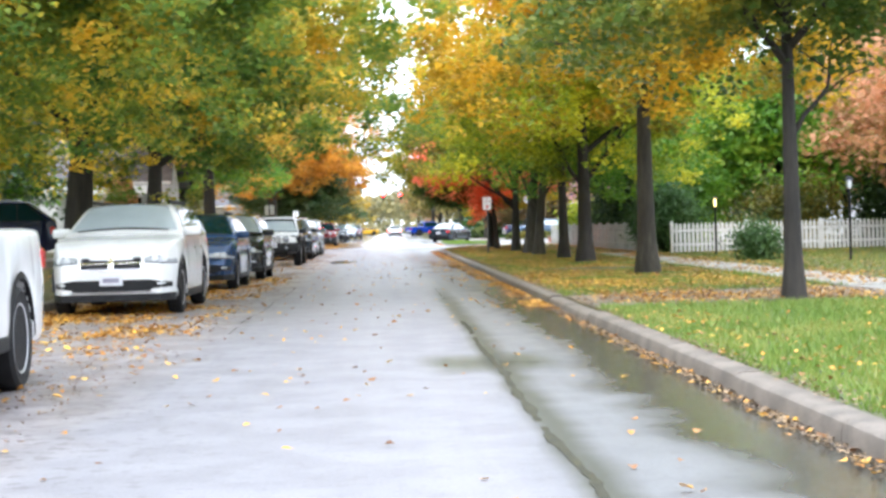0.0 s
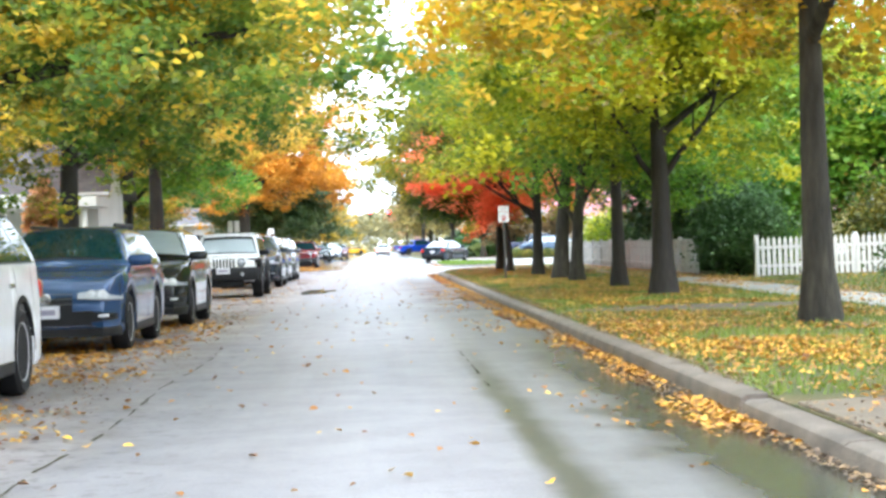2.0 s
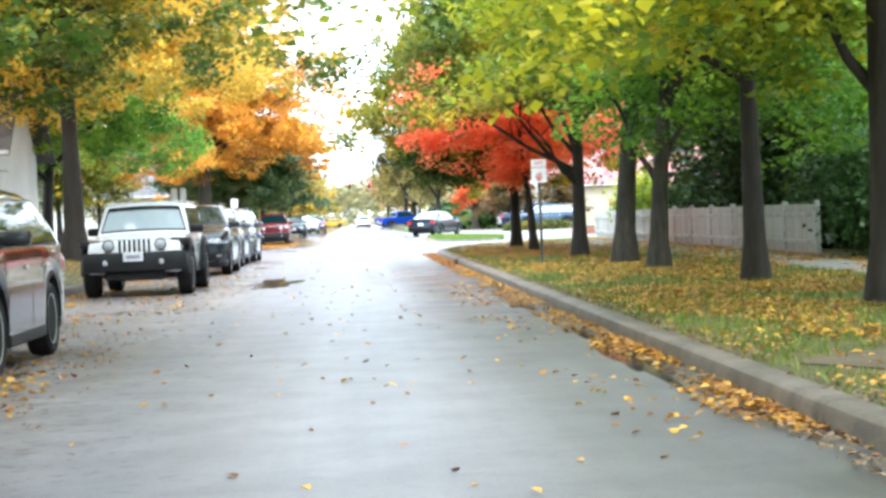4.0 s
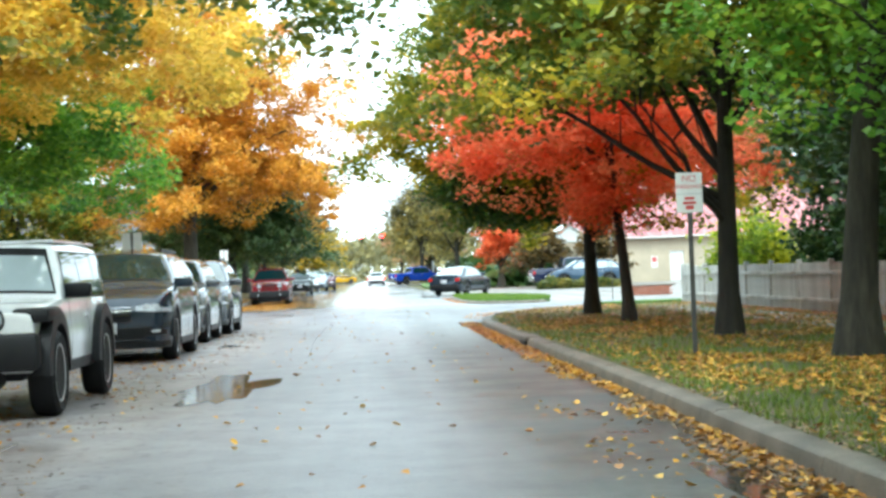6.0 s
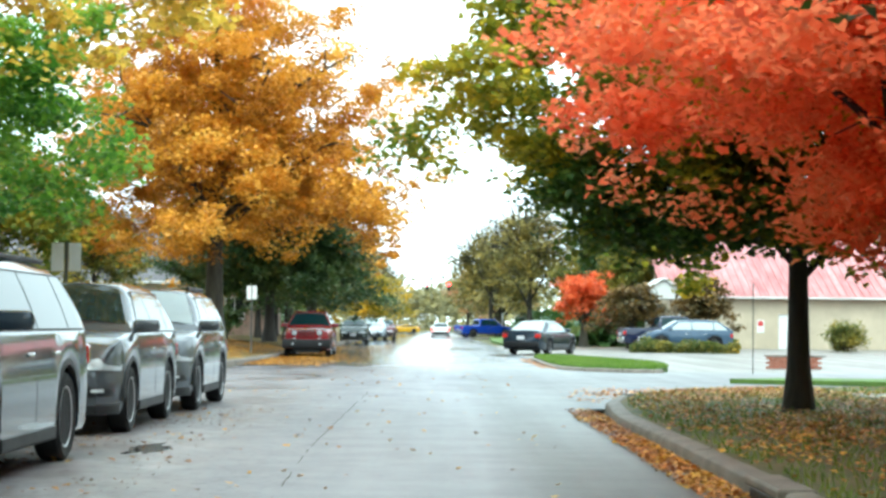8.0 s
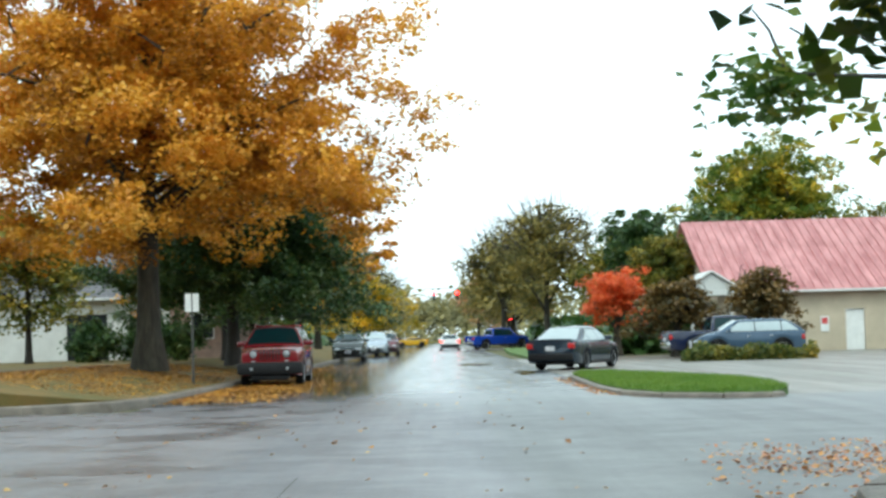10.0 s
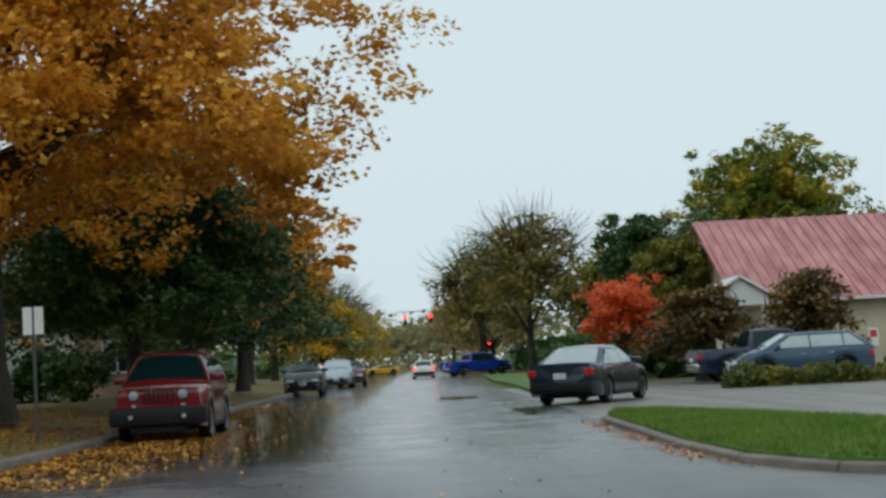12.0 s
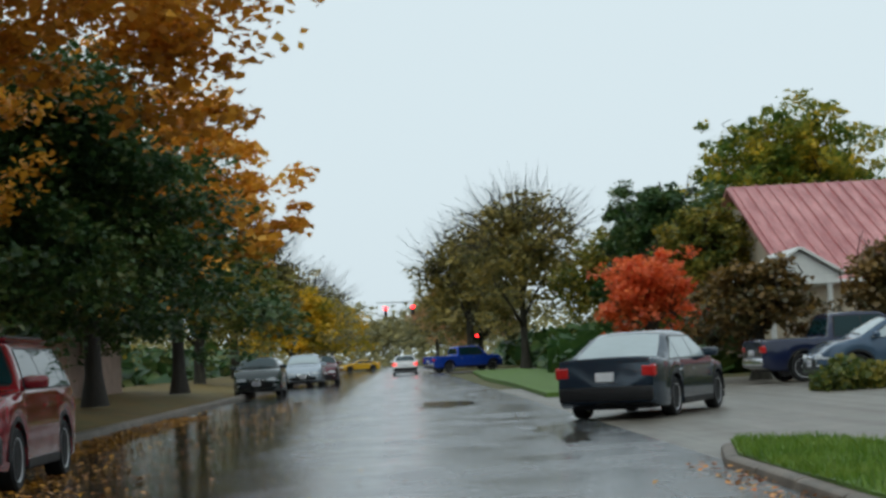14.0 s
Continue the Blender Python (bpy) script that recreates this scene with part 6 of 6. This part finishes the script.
# ---- buildings ----
def gable_house(name, x0, x1, y0, y1, z, eave, ridge, wall, roof, label, along="x", over=0.5, windows=(), doors=(), ribs=0.0):
    """Walls with thickness and a two-sided roof; windows and doors on the side that faces -y."""
    root = thing(name, label, "building", m=pose(0, 0, z))
    t = 0.25
    spans = sorted([(a, b, zz0, zz1) for a, b, zz0, zz1 in windows] + [(a, b, 0.0, zz1) for a, b, zz1 in doors])
    cur = x0
    for a, b, zz0, zz1 in spans:
        part("wall", box(cur, a, y0, y0 + t, -0.3, eave), wall, root)
        if zz0 > 0.05:
            part("wall", box(a, b, y0, y0 + t, -0.3, zz0), wall, root)
        part("wall", box(a, b, y0, y0 + t, zz1, eave), wall, root)
        cur = b
    part("wall", box(cur, x1, y0, y0 + t, -0.3, eave), wall, root)
    part("wall", box(x0, x1, y1 - t, y1, -0.3, eave), wall, root)
    ym, xm = (y0 + y1) / 2, (x0 + x1) / 2
    for px in (x0, x1 - t):
        bm = bmesh.new()
        prof = [(y0 + t + 0.002, -0.3), (y1 - t - 0.002, -0.3), (y1 - t - 0.002, eave), (ym, ridge - 0.12), (y0 + t + 0.002, eave)] if along == "x" else [(y0 + t + 0.002, -0.3), (y1 - t - 0.002, -0.3), (y1 - t - 0.002, eave), (y0 + t + 0.002, eave)]
        f = [bm.verts.new((px, b, c)) for b, c in prof]
        g = [bm.verts.new((px + t, b, c)) for b, c in prof]
        bm.faces.new(f)
        bm.faces.new(g[::-1])
        for i in range(len(f)):
            bm.faces.new((f[i], g[i], g[(i + 1) % len(f)], f[(i + 1) % len(f)]))
        bmesh.ops.recalc_face_normals(bm, faces=bm.faces[:])
        part("wall", bm, wall, root)
    th = 0.14
    if along == "x":
        sides = [((y0 - over, eave - 0.12), (ym, ridge)), ((y1 + over, eave - 0.12), (ym, ridge))]
        for (ya, za), (yb, zb) in sides:
            bm = bmesh.new()
            nb = 26 if not ribs else 1
            prof = []
            for i in range(nb):
                for u, lift in ((i / nb, 0.018), ((i + 1) / nb, 0.0)):
                    prof.append((ya + (yb - ya) * u, za + (zb - za) * u + lift))
            prof += [(yb, zb - th), (ya, za - th)]
            ends = [[bm.verts.new((px, b, c)) for b, c in prof] for px in (x0 - over, x1 + over)]
            for i in range(len(prof)):
                j = (i + 1) % len(prof)
                bm.faces.new((ends[0][i], ends[0][j], ends[1][j], ends[1][i]))
            bm.faces.new(ends[0][::-1])
            bm.faces.new(ends[1])
            bmesh.ops.recalc_face_normals(bm, faces=bm.faces[:])
            slope = part("roof", bm, roof, root, angle=10)
            if ribs:
                run = Vector((0, yb - ya, zb - za))
                rib = mesh_from("rib", box(-0.03, 0.03, 0.02, run.length - 0.02, 0.0, 0.05, 0.012), [roof])
                tilt = math.degrees(math.atan2(run.z, run.y))
                for k in range(int((x1 - x0 + 2 * over) / ribs)):
                    part("roof_rib", rib, roof, slope).matrix_basis = pose(x0 - over + ribs * (k + 0.5), ya, za + 0.012, tilt, 0, 0)
        part("gutter", box(x0 - over, x1 + over, y0 - over - 0.1, y0 - over + 0.0, eave - 0.24, eave - 0.12, 0.02), M_SIDING, root)
    for a, b, zz0, zz1 in windows:
        w = part("window", box(a + 0.002, b - 0.002, y0 + 0.1, y0 + 0.16, zz0 + 0.002, zz1 - 0.002), M_DARKWIN, root)
        for q in ((a - 0.06, a, zz0 - 0.06, zz1 + 0.06), (b, b + 0.06, zz0 - 0.06, zz1 + 0.06), (a, b, zz1, zz1 + 0.07), (a, b, zz0 - 0.08, zz0), ((a + b) / 2 - 0.025, (a + b) / 2 + 0.025, zz0, zz1)):
            part("frame", box(q[0], q[1], y0 - 0.04, y0 + 0.09, q[2], q[3], 0.006), M_SIDING, w)
    for a, b, zz1 in doors:
        # wide garage opening: a dark pane takes the place of its shaded inside
        part("door", box(a + 0.01, b - 0.01, y0 + 0.12, y0 + 0.17, -0.1, zz1 - 0.01, 0.006), M_DARKWIN if b - a > 1.6 else (M_SIGN if x0 > 10 else M_BARK_D), root)
    return root


gable_house("building", 14.6, 40.0, 165.0, 184.0, 0.0, 3.25, 7.4, M_CREAM, M_ROOF_R, "cream-walled building with a weathered red roof", windows=[(32.0, 33.4, 1.0, 2.2)], doors=[(21.2, 22.2, 2.1)], ribs=0.48)
sg = thing("wall_sign", "small red and white notice on the cream wall", "sign", m=pose(20.1, 164.96, 1.35))
part("plate", box(-0.22, 0.22, -0.02, 0.02, -0.4, 0.4, 0.01), M_SIGN, sg)
part("print", box(-0.15, 0.15, -0.026, -0.015, 0.0, 0.32), M_SIGNRED, sg)


def portico(x, y, label):
    root = thing("portico", label, "porch", m=pose(x, y, 0) @ Matrix.Diagonal((0.95, 1.0, 1.06, 1)))
    for s in (-1, 1):
        part("column", tube([(s * 1.0, 0, -0.1), (s * 1.0, 0, 0.12), (s * 1.0, 0, 0.14), (s * 1.0, 0, 2.6), (s * 1.0, 0, 2.72)], [0.16, 0.16, 0.11, 0.095, 0.15], 14), M_SIDING, root)
    part("beam", box(-1.3, 1.3, -0.15, 4.0, 2.72, 2.98, 0.02), M_SIDING, root)
    bm = bmesh.new()
    vs = [bm.verts.new((a, yy, zz)) for yy in (-0.15, 0.1) for a, zz in ((-1.35, 2.98), (1.35, 2.98), (0, 3.75))]
    bm.faces.new(vs[:3])
    bm.faces.new(vs[3:][::-1])
    for i in range(3):
        bm.faces.new((vs[i], vs[3 + i], vs[3 + (i + 1) % 3], vs[(i + 1) % 3]))
    bmesh.ops.recalc_face_normals(bm, faces=bm.faces[:])
    part("pediment", bm, M_SIDING, root)
    for s in (-1, 1):
        bm = box(0, 1.75, -0.35, 4.0, 0, 0.1, 0.02)
        bm.transform(pose(0, 0, 3.8, 0, 29.5, 0) if s > 0 else pose(0, 0, 3.8, 0, 150.5, 0) @ Matrix.Translation((0, 0, -0.1)))
        part("roof", bm, M_SIDING, root)
    return root


portico(13.6, 160.6, "white gabled porch with two round columns")
gable_house("house", -23.6, -10.0, 78.0, 84.4, 0.45, 3.2, 6.6, M_SIDING, M_SHINGLE, "white sided house with a deep front porch", windows=[(-21.6, -20.4, 0.9, 2.3), (-18.1, -16.9, 0.9, 2.3), (-11.9, -10.9, 0.9, 2.4)], doors=[(-14.2, -13.2, 2.15)])
po = thing("porch", "white house porch with columns and flat fascia", "porch", m=pose(-12.2, 75.6, 0.45))
for k in range(4):
    part("column", box(-2.1 + 1.4 * k - 0.09, -2.1 + 1.4 * k + 0.09, -0.09, 0.09, 0.3, 2.5, 0.015), M_SIDING, po)
part("deck", box(-2.4, 2.4, -0.3, 2.38, -0.3, 0.3, 0.02), M_SIDING, po)
part("roof", box(-2.6, 2.6, -0.4, 2.38, 2.5, 2.85, 0.03), M_SIDING, po)
gable_house("house", -27.0, -12.6, 160.0, 172.0, 0.5, 3.2, 7.4, M_SIDING, M_SHINGLE, "white house with grey shingle roof and dark garage opening", windows=[(-15.0, -14.0, 0.9, 2.2)], doors=[(-18.1, -16.1, 2.3)])
gable_house("house", -12.4, -9.2, 156.0, 166.0, 0.5, 3.3, 5.2, M_BRICK, M_SHINGLE, "pinkish brick house wing with shingle roof", windows=[(-11.4, -10.4, 1.0, 2.1)])
gable_house("house", -36.0, -24.0, 30.0, 42.0, 0.5, 3.4, 7.0, M_BRICK, M_SHINGLE, "brick house behind garden trees", windows=[(-34, -32.6, 0.9, 2.3), (-28, -26.6, 0.9, 2.3)])
gable_house("house", 28.0, 40.0, 100.0, 112.0, 0.0, 3.2, 6.6, M_SIDING, M_SHINGLE, "white house along the side street", windows=[(30, 31.4, 0.9, 2.2), (35, 36.4, 0.9, 2.2)])

# ---- forecourt things ----
pl = thing("planter", "low red brick planter wall on the forecourt", "planter", m=pose(11.1, 111.8, 0))
brick = mesh_from("brick", box(-0.1, 0.1, -0.05, 0.05, 0, 0.066, 0.004), [M_BRICK_R])
for row in range(5):
    for i in range(8 - row % 2):
        ob = part("brick", brick, M_BRICK_R, pl)
        ob.matrix_basis = pose(-0.75 + 0.212 * i + (0.1 if row % 2 else 0), 0, 0.07 * row, 0, 0, 0)
part("coping", box(-0.9, 0.95, -0.08, 0.08, 0.35, 0.41, 0.012), M_KERB, pl)
rngh = np.random.default_rng(77)
hc = np.stack([9.7 + 5.2 * rngh.random(5000), 142.2 + 1.6 * rngh.random(5000), 0.6 * rngh.random(5000) ** 1.4], 1)
hc[:, 2] *= np.array([0.75 + 0.9 * noise.noise(Vector((a * 0.9, b * 0.9, 4))) for a, b, _ in hc])
hc[:, 1] += np.array([0.5 * noise.noise(Vector((a * 0.7, 3, 4))) for a, _, _ in hc])
hedge = thing("ornamental_grass", "low dull olive ornamental grass bed by the forecourt", "plant bed")
part("blades", leaf_mesh("blades", hc, 0.16 * (0.6 + 0.8 * rngh.random(5000)), rngh, flat=0.0, mat=L_OLIVE_D), L_OLIVE_D, hedge)


# ---- storm drain in the kerb ----
dr = thing("storm_drain", "dark storm drain slot set in the kerb", "drain", m=pose(KX, 70.6, 0))
# solid black block stands in for the shade inside the inlet
part("slot", box(-0.018, 0.1, -0.42, 0.42, 0.012, 0.1, 0.01), M_BLACK, dr)
part("lintel", box(-0.02, 0.24, -0.6, 0.6, 0.1, 0.17, 0.015), M_KERB, dr)
for k in range(7):
    part("grate_bar", box(-0.36, -0.03, -0.38 + 0.12 * k, -0.34 + 0.12 * k, -0.01, 0.012, 0.004), M_STEEL, dr)


# ---- traffic signals ----
def signal_head(root, px, z, size=1.0):
    h = part("signal_head", box(px - 0.17 * size, px + 0.17 * size, -0.14, 0.1, z - 0.55 * size, z + 0.5 * size, 0.04), M_BLACK, root, "dark three-lamp signal head")
    for k in range(3):
        bm = lathe([(0.0, 0.05), (0.12, 0.03), (0.16, 0.0), (0.16, -0.02)], 16)
        bm.transform(pose(px, -0.15, z + 0.31 * size - 0.33 * size * k, 0, 0, -90))
        part("lamp", bm, M_RED_ON if k == 0 else M_BLACK, h, "glowing red lamp" if k == 0 else "")
        hood = bmesh.new()
        tube([(px, -0.14, z + 0.47 * size - 0.33 * size * k), (px, -0.36, z + 0.45 * size - 0.33 * size * k)], [0.05, 0.045], 8, hood)
        part("visor", hood, M_BLACK, h)


ts = thing("traffic_signal", "overhead traffic signal on a mast arm showing red", "traffic light", m=pose(0, 291, 0))
part("pole", tube([(9.4, 0, -0.1), (9.4, 0, 0.3), (9.4, 0, 0.31), (9.4, 0, 7.2)], [0.22, 0.22, 0.14, 0.1], 12), M_STEEL_L, ts)
part("mast_arm", tube([(9.4, 0, 6.9), (5, 0, 7.2), (-1.6, 0, 7.3)], [0.1, 0.08, 0.05], 10), M_STEEL_L, ts)
signal_head(ts, 2.3, 6.35)
signal_head(ts, -0.6, 6.35)
signal_head(ts, 9.0, 2.9, 0.9)


# ---- fallen leaves and grass ----
def on_verge(c):
    """False for points that would hang over the road beyond the rounded corner."""
    edge = np.interp(c[:, 1], [80, 81, 83.5, 86, 88.2, 89.8, 91.2], [2.5, 2.55, 2.72, 3.15, 4.1, 5.6, 8.6]) + 0.12
    return ~((c[:, 1] > 80) & (c[:, 1] < 96) & (c[:, 0] > 1.5) & (c[:, 2] > 0.1) & (c[:, 0] < np.where(c[:, 1] > 91.2, 99, edge)))


def litter(name, boxes, mat, label, seed, size=0.052, zfun=None):
    rng = np.random.default_rng(seed)
    out = []
    for x0, x1, y0, y1, z, n, clus in boxes:
        n = int(n * 1.9)
        c = np.stack([x0 + (x1 - x0) * rng.random(n), y0 + (y1 - y0) * rng.random(n), np.full(n, z)], 1)
        if clus:
            keep = np.array([noise.noise(Vector((a * 0.9, b * 0.45, seed))) * 0.9 + 0.35 + 0.5 * rng.random() for a, b, _ in c]) > clus
            c = c[keep]
        u, v = (c[:, 0] - x0) / (x1 - x0), (c[:, 1] - y0) / (y1 - y0)
        fade = np.clip(np.minimum(v, 1 - v) * (y1 - y0) / 2.5, 0, 1)
        if x1 - x0 > 1:
            fade = fade * np.clip(np.minimum(u, 1 - u) * 5, 0.05, 1)
        c = c[rng.random(len(c)) < fade ** 0.8]
        bare = ((c[:, 0] - 4.75) / 2.3) ** 2 + ((c[:, 1] - 39.6) / 1.3) ** 2 < 0.8 + 0.5 * rng.random(len(c))
        c = c[~bare | (rng.random(len(c)) < 0.1)]
        c = c[on_verge(c)]
        c[:, 2] += 0.02 * rng.random(len(c))
        out.append(c)
    c = np.concatenate(out)
    if zfun:
        c[:, 2] += np.array([zfun(a, b) for a, b, _ in c])
    me = leaf_mesh(name, c, size * (0.6 + 0.8 * rng.random(len(c))), rng, flat=2.2, mat=mat, lobed=True)
    return tagged(new(name, me), label, "fallen leaves", kind="stuff")


litter("leaf_litter", [(1.95, 2.36, 23, 84, 0.012, 4200, 0.72), (2.17, 2.36, 23, 84, 0.015, 4200, 0.5), (2.15, 2.36, 4, 23, 0.015, 130, 0.45), (1.2, 2.2, 24, 60, 0.008, 420, 0.6)], L_LITTER, "amber leaves drifted thick in the gutter", 1)
litter("leaf_litter", [(2.5, 6.8, 26, 52, 0.165, 14000, 0.55), (2.5, 8.6, 52, 90, 0.165, 18000, 0.55), (2.5, 7.0, 4, 20.5, 0.185, 260, 0.3), (2.5, 3.5, 4, 20.5, 0.18, 200, 0.3), (2.6, 6.8, 20.5, 26.5, 0.175, 2200, 0.3), (6.8, 9.0, 24, 60, 0.17, 2500, 0.5), (8.5, 17, 26, 60, 0.16, 3000, 0.5), (2.5, 4.2, 27, 38, 0.165, 4500, 0.5), (2.5, 6.8, 45, 64, 0.165, 9000, 0.5)], L_LITTER, "amber maple leaves scattered over the verge", 2)
litter("leaf_litter", [(2.0, 2.4, 66, 84, 0.015, 1700, 0.4), (2.5, 7.5, 70, 90, 0.165, 3600, 0.55), (2.3, 5.5, 84, 91, 0.01, 900, 0.5), (2.7, 5.0, 86.6, 93.2, 0.01, 700, 0.45), (3.4, 6.5, 86.2, 91.5, 0.165, 2000, 0.4), (8.0, 8.7, 60, 90, 0.16, 2500, 0.3), (3.2, 3.6, 107, 122, 0.01, 300, 0.4)], L_LITTER_R, "reddish leaves along the corner kerb and fence", 3)
litter("leaf_litter", [(-5.4, -2.3, 20, 46, 0.008, 5600, 0.6), (-5.4, -1.8, 6, 30, 0.008, 700, 0.6), (-5.4, -2.5, 17, 33, 0.008, 2200, 0.55), (-5.4, -4.6, 10, 84, 0.012, 2600, 0.4), (-5.3, -2.2, 46, 84, 0.008, 900, 0.5)], L_LITTER, "yellow leaves strewn under the parked cars", 4, size=0.06)
litter("leaf_debris", [(2.22, 2.36, 4, 26, 0.012, 1500, 0.2), (2.1, 2.36, 26, 60, 0.012, 2500, 0.3), (2.46, 2.7, 4, 60, 0.165, 2200, 0.4), (-5.4, -2.0, 8, 84, 0.006, 9500, 0.55), (2.6, 6.6, 20.6, 26.2, 0.172, 2600, 0.2)], L_DEBRIS, "brown crumbled leaves and twigs in the gutter", 7, size=0.03)
litter("leaf_litter", [(-2.4, 1.9, 4, 84, 0.006, 280, 0.0), (-5.2, 3.0, 84, 125, 0.006, 160, 0.0)], L_LITTER, "single wet leaves scattered on the street", 5, size=0.056)
litter("leaf_litter", [(-6.0, -3.0, 109, 127, 0.01, 4200, 0.45), (-5.5, -4.4, 110, 122, 0.012, 2600, 0.3), (-5.4, -1.7, 112, 160, 0.01, 1700, 0.55), (-5.4, -4.2, 124, 150, 0.01, 2400, 0.35)], L_DRIFT, "sodden orange leaves along the gutter past the junction", 8, size=0.06)
litter("leaf_litter", [(-12.0, -5.7, 109, 135, 0.155, 9000, 0.35)], L_DRIFT, "sodden orange leaves on the corner lawn", 9, zfun=left_rise)
litter("leaf_litter", [(-9.0, -5.7, 8, 84, 0.155, 4000, 0.4)], L_LITTER, "orange leaves covering the lawn under the maples", 6, zfun=left_rise)


def blades(name, boxes, mat, label, seed, height=0.07, inside=None):
    rng = np.random.default_rng(seed)
    c = np.concatenate([np.stack([x0 + (x1 - x0) * rng.random(n), y0 + (y1 - y0) * rng.random(n), np.full(n, z)], 1) for x0, x1, y0, y1, z, n in boxes])
    c = c[((c[:, 0] - 4.75) / 2.2) ** 2 + ((c[:, 1] - 39.6) / 1.3) ** 2 > 0.7 + 0.4 * rng.random(len(c))]
    c = c[on_verge(c)]
    if inside:
        c = c[[inside(a, b) for a, b, _ in c]]
    n = len(c)
    az = rng.random(n) * math.tau
    h = (height * (0.5 + rng.random(n)))[:, None]
    w = 0.012
    side = np.stack([np.cos(az), np.sin(az), np.zeros(n)], 1) * w
    tip = c + np.stack([rng.normal(size=n) * 0.35, rng.normal(size=n) * 0.35, np.ones(n)], 1) * h
    co = np.stack([c - side, c + side, tip], 1)
    me = bpy.data.meshes.new(name)
    me.vertices.add(n * 3)
    me.vertices.foreach_set("co", co.reshape(-1).astype(np.float32))
    me.loops.add(n * 3)
    me.loops.foreach_set("vertex_index", np.arange(n * 3, dtype=np.int32))
    me.polygons.add(n)
    me.polygons.foreach_set("loop_start", np.arange(0, n * 3, 3, dtype=np.int32))
    me.update(calc_edges=True)
    me.materials.append(mat)
    return tagged(new(name, me), label, "grass", kind="stuff")


def in_island(px, py):
    n, c = len(ISLAND), False
    for i in range(n):
        (xa, ya), (xb, yb) = ISLAND[i], ISLAND[(i + 1) % n]
        if (ya > py) != (yb > py) and px < (xb - xa) * (py - ya) / (yb - ya) + xa:
            c = not c
    return c


blades("grass", [(2.55, 6.85, 5, 21.5, 0.135, 42000)], M_BLADE_N, "fresh wet grass blades on the verge", 1, 0.075)
blades("grass", [(2.55, 6.85, 25.5, 60, 0.13, 24000), (2.6, 8.4, 60, 90, 0.13, 12000), (8.2, 16, 22, 56, 0.13, 16000)], M_BLADE, "yellowing grass blades among fallen leaves", 2, 0.08)
blades("grass", [(3.6, 8.0, 103.8, 123.6, 0.11, 60000)], M_BLADE_G, "bright grass blades on the island", 3, 0.08, in_island)
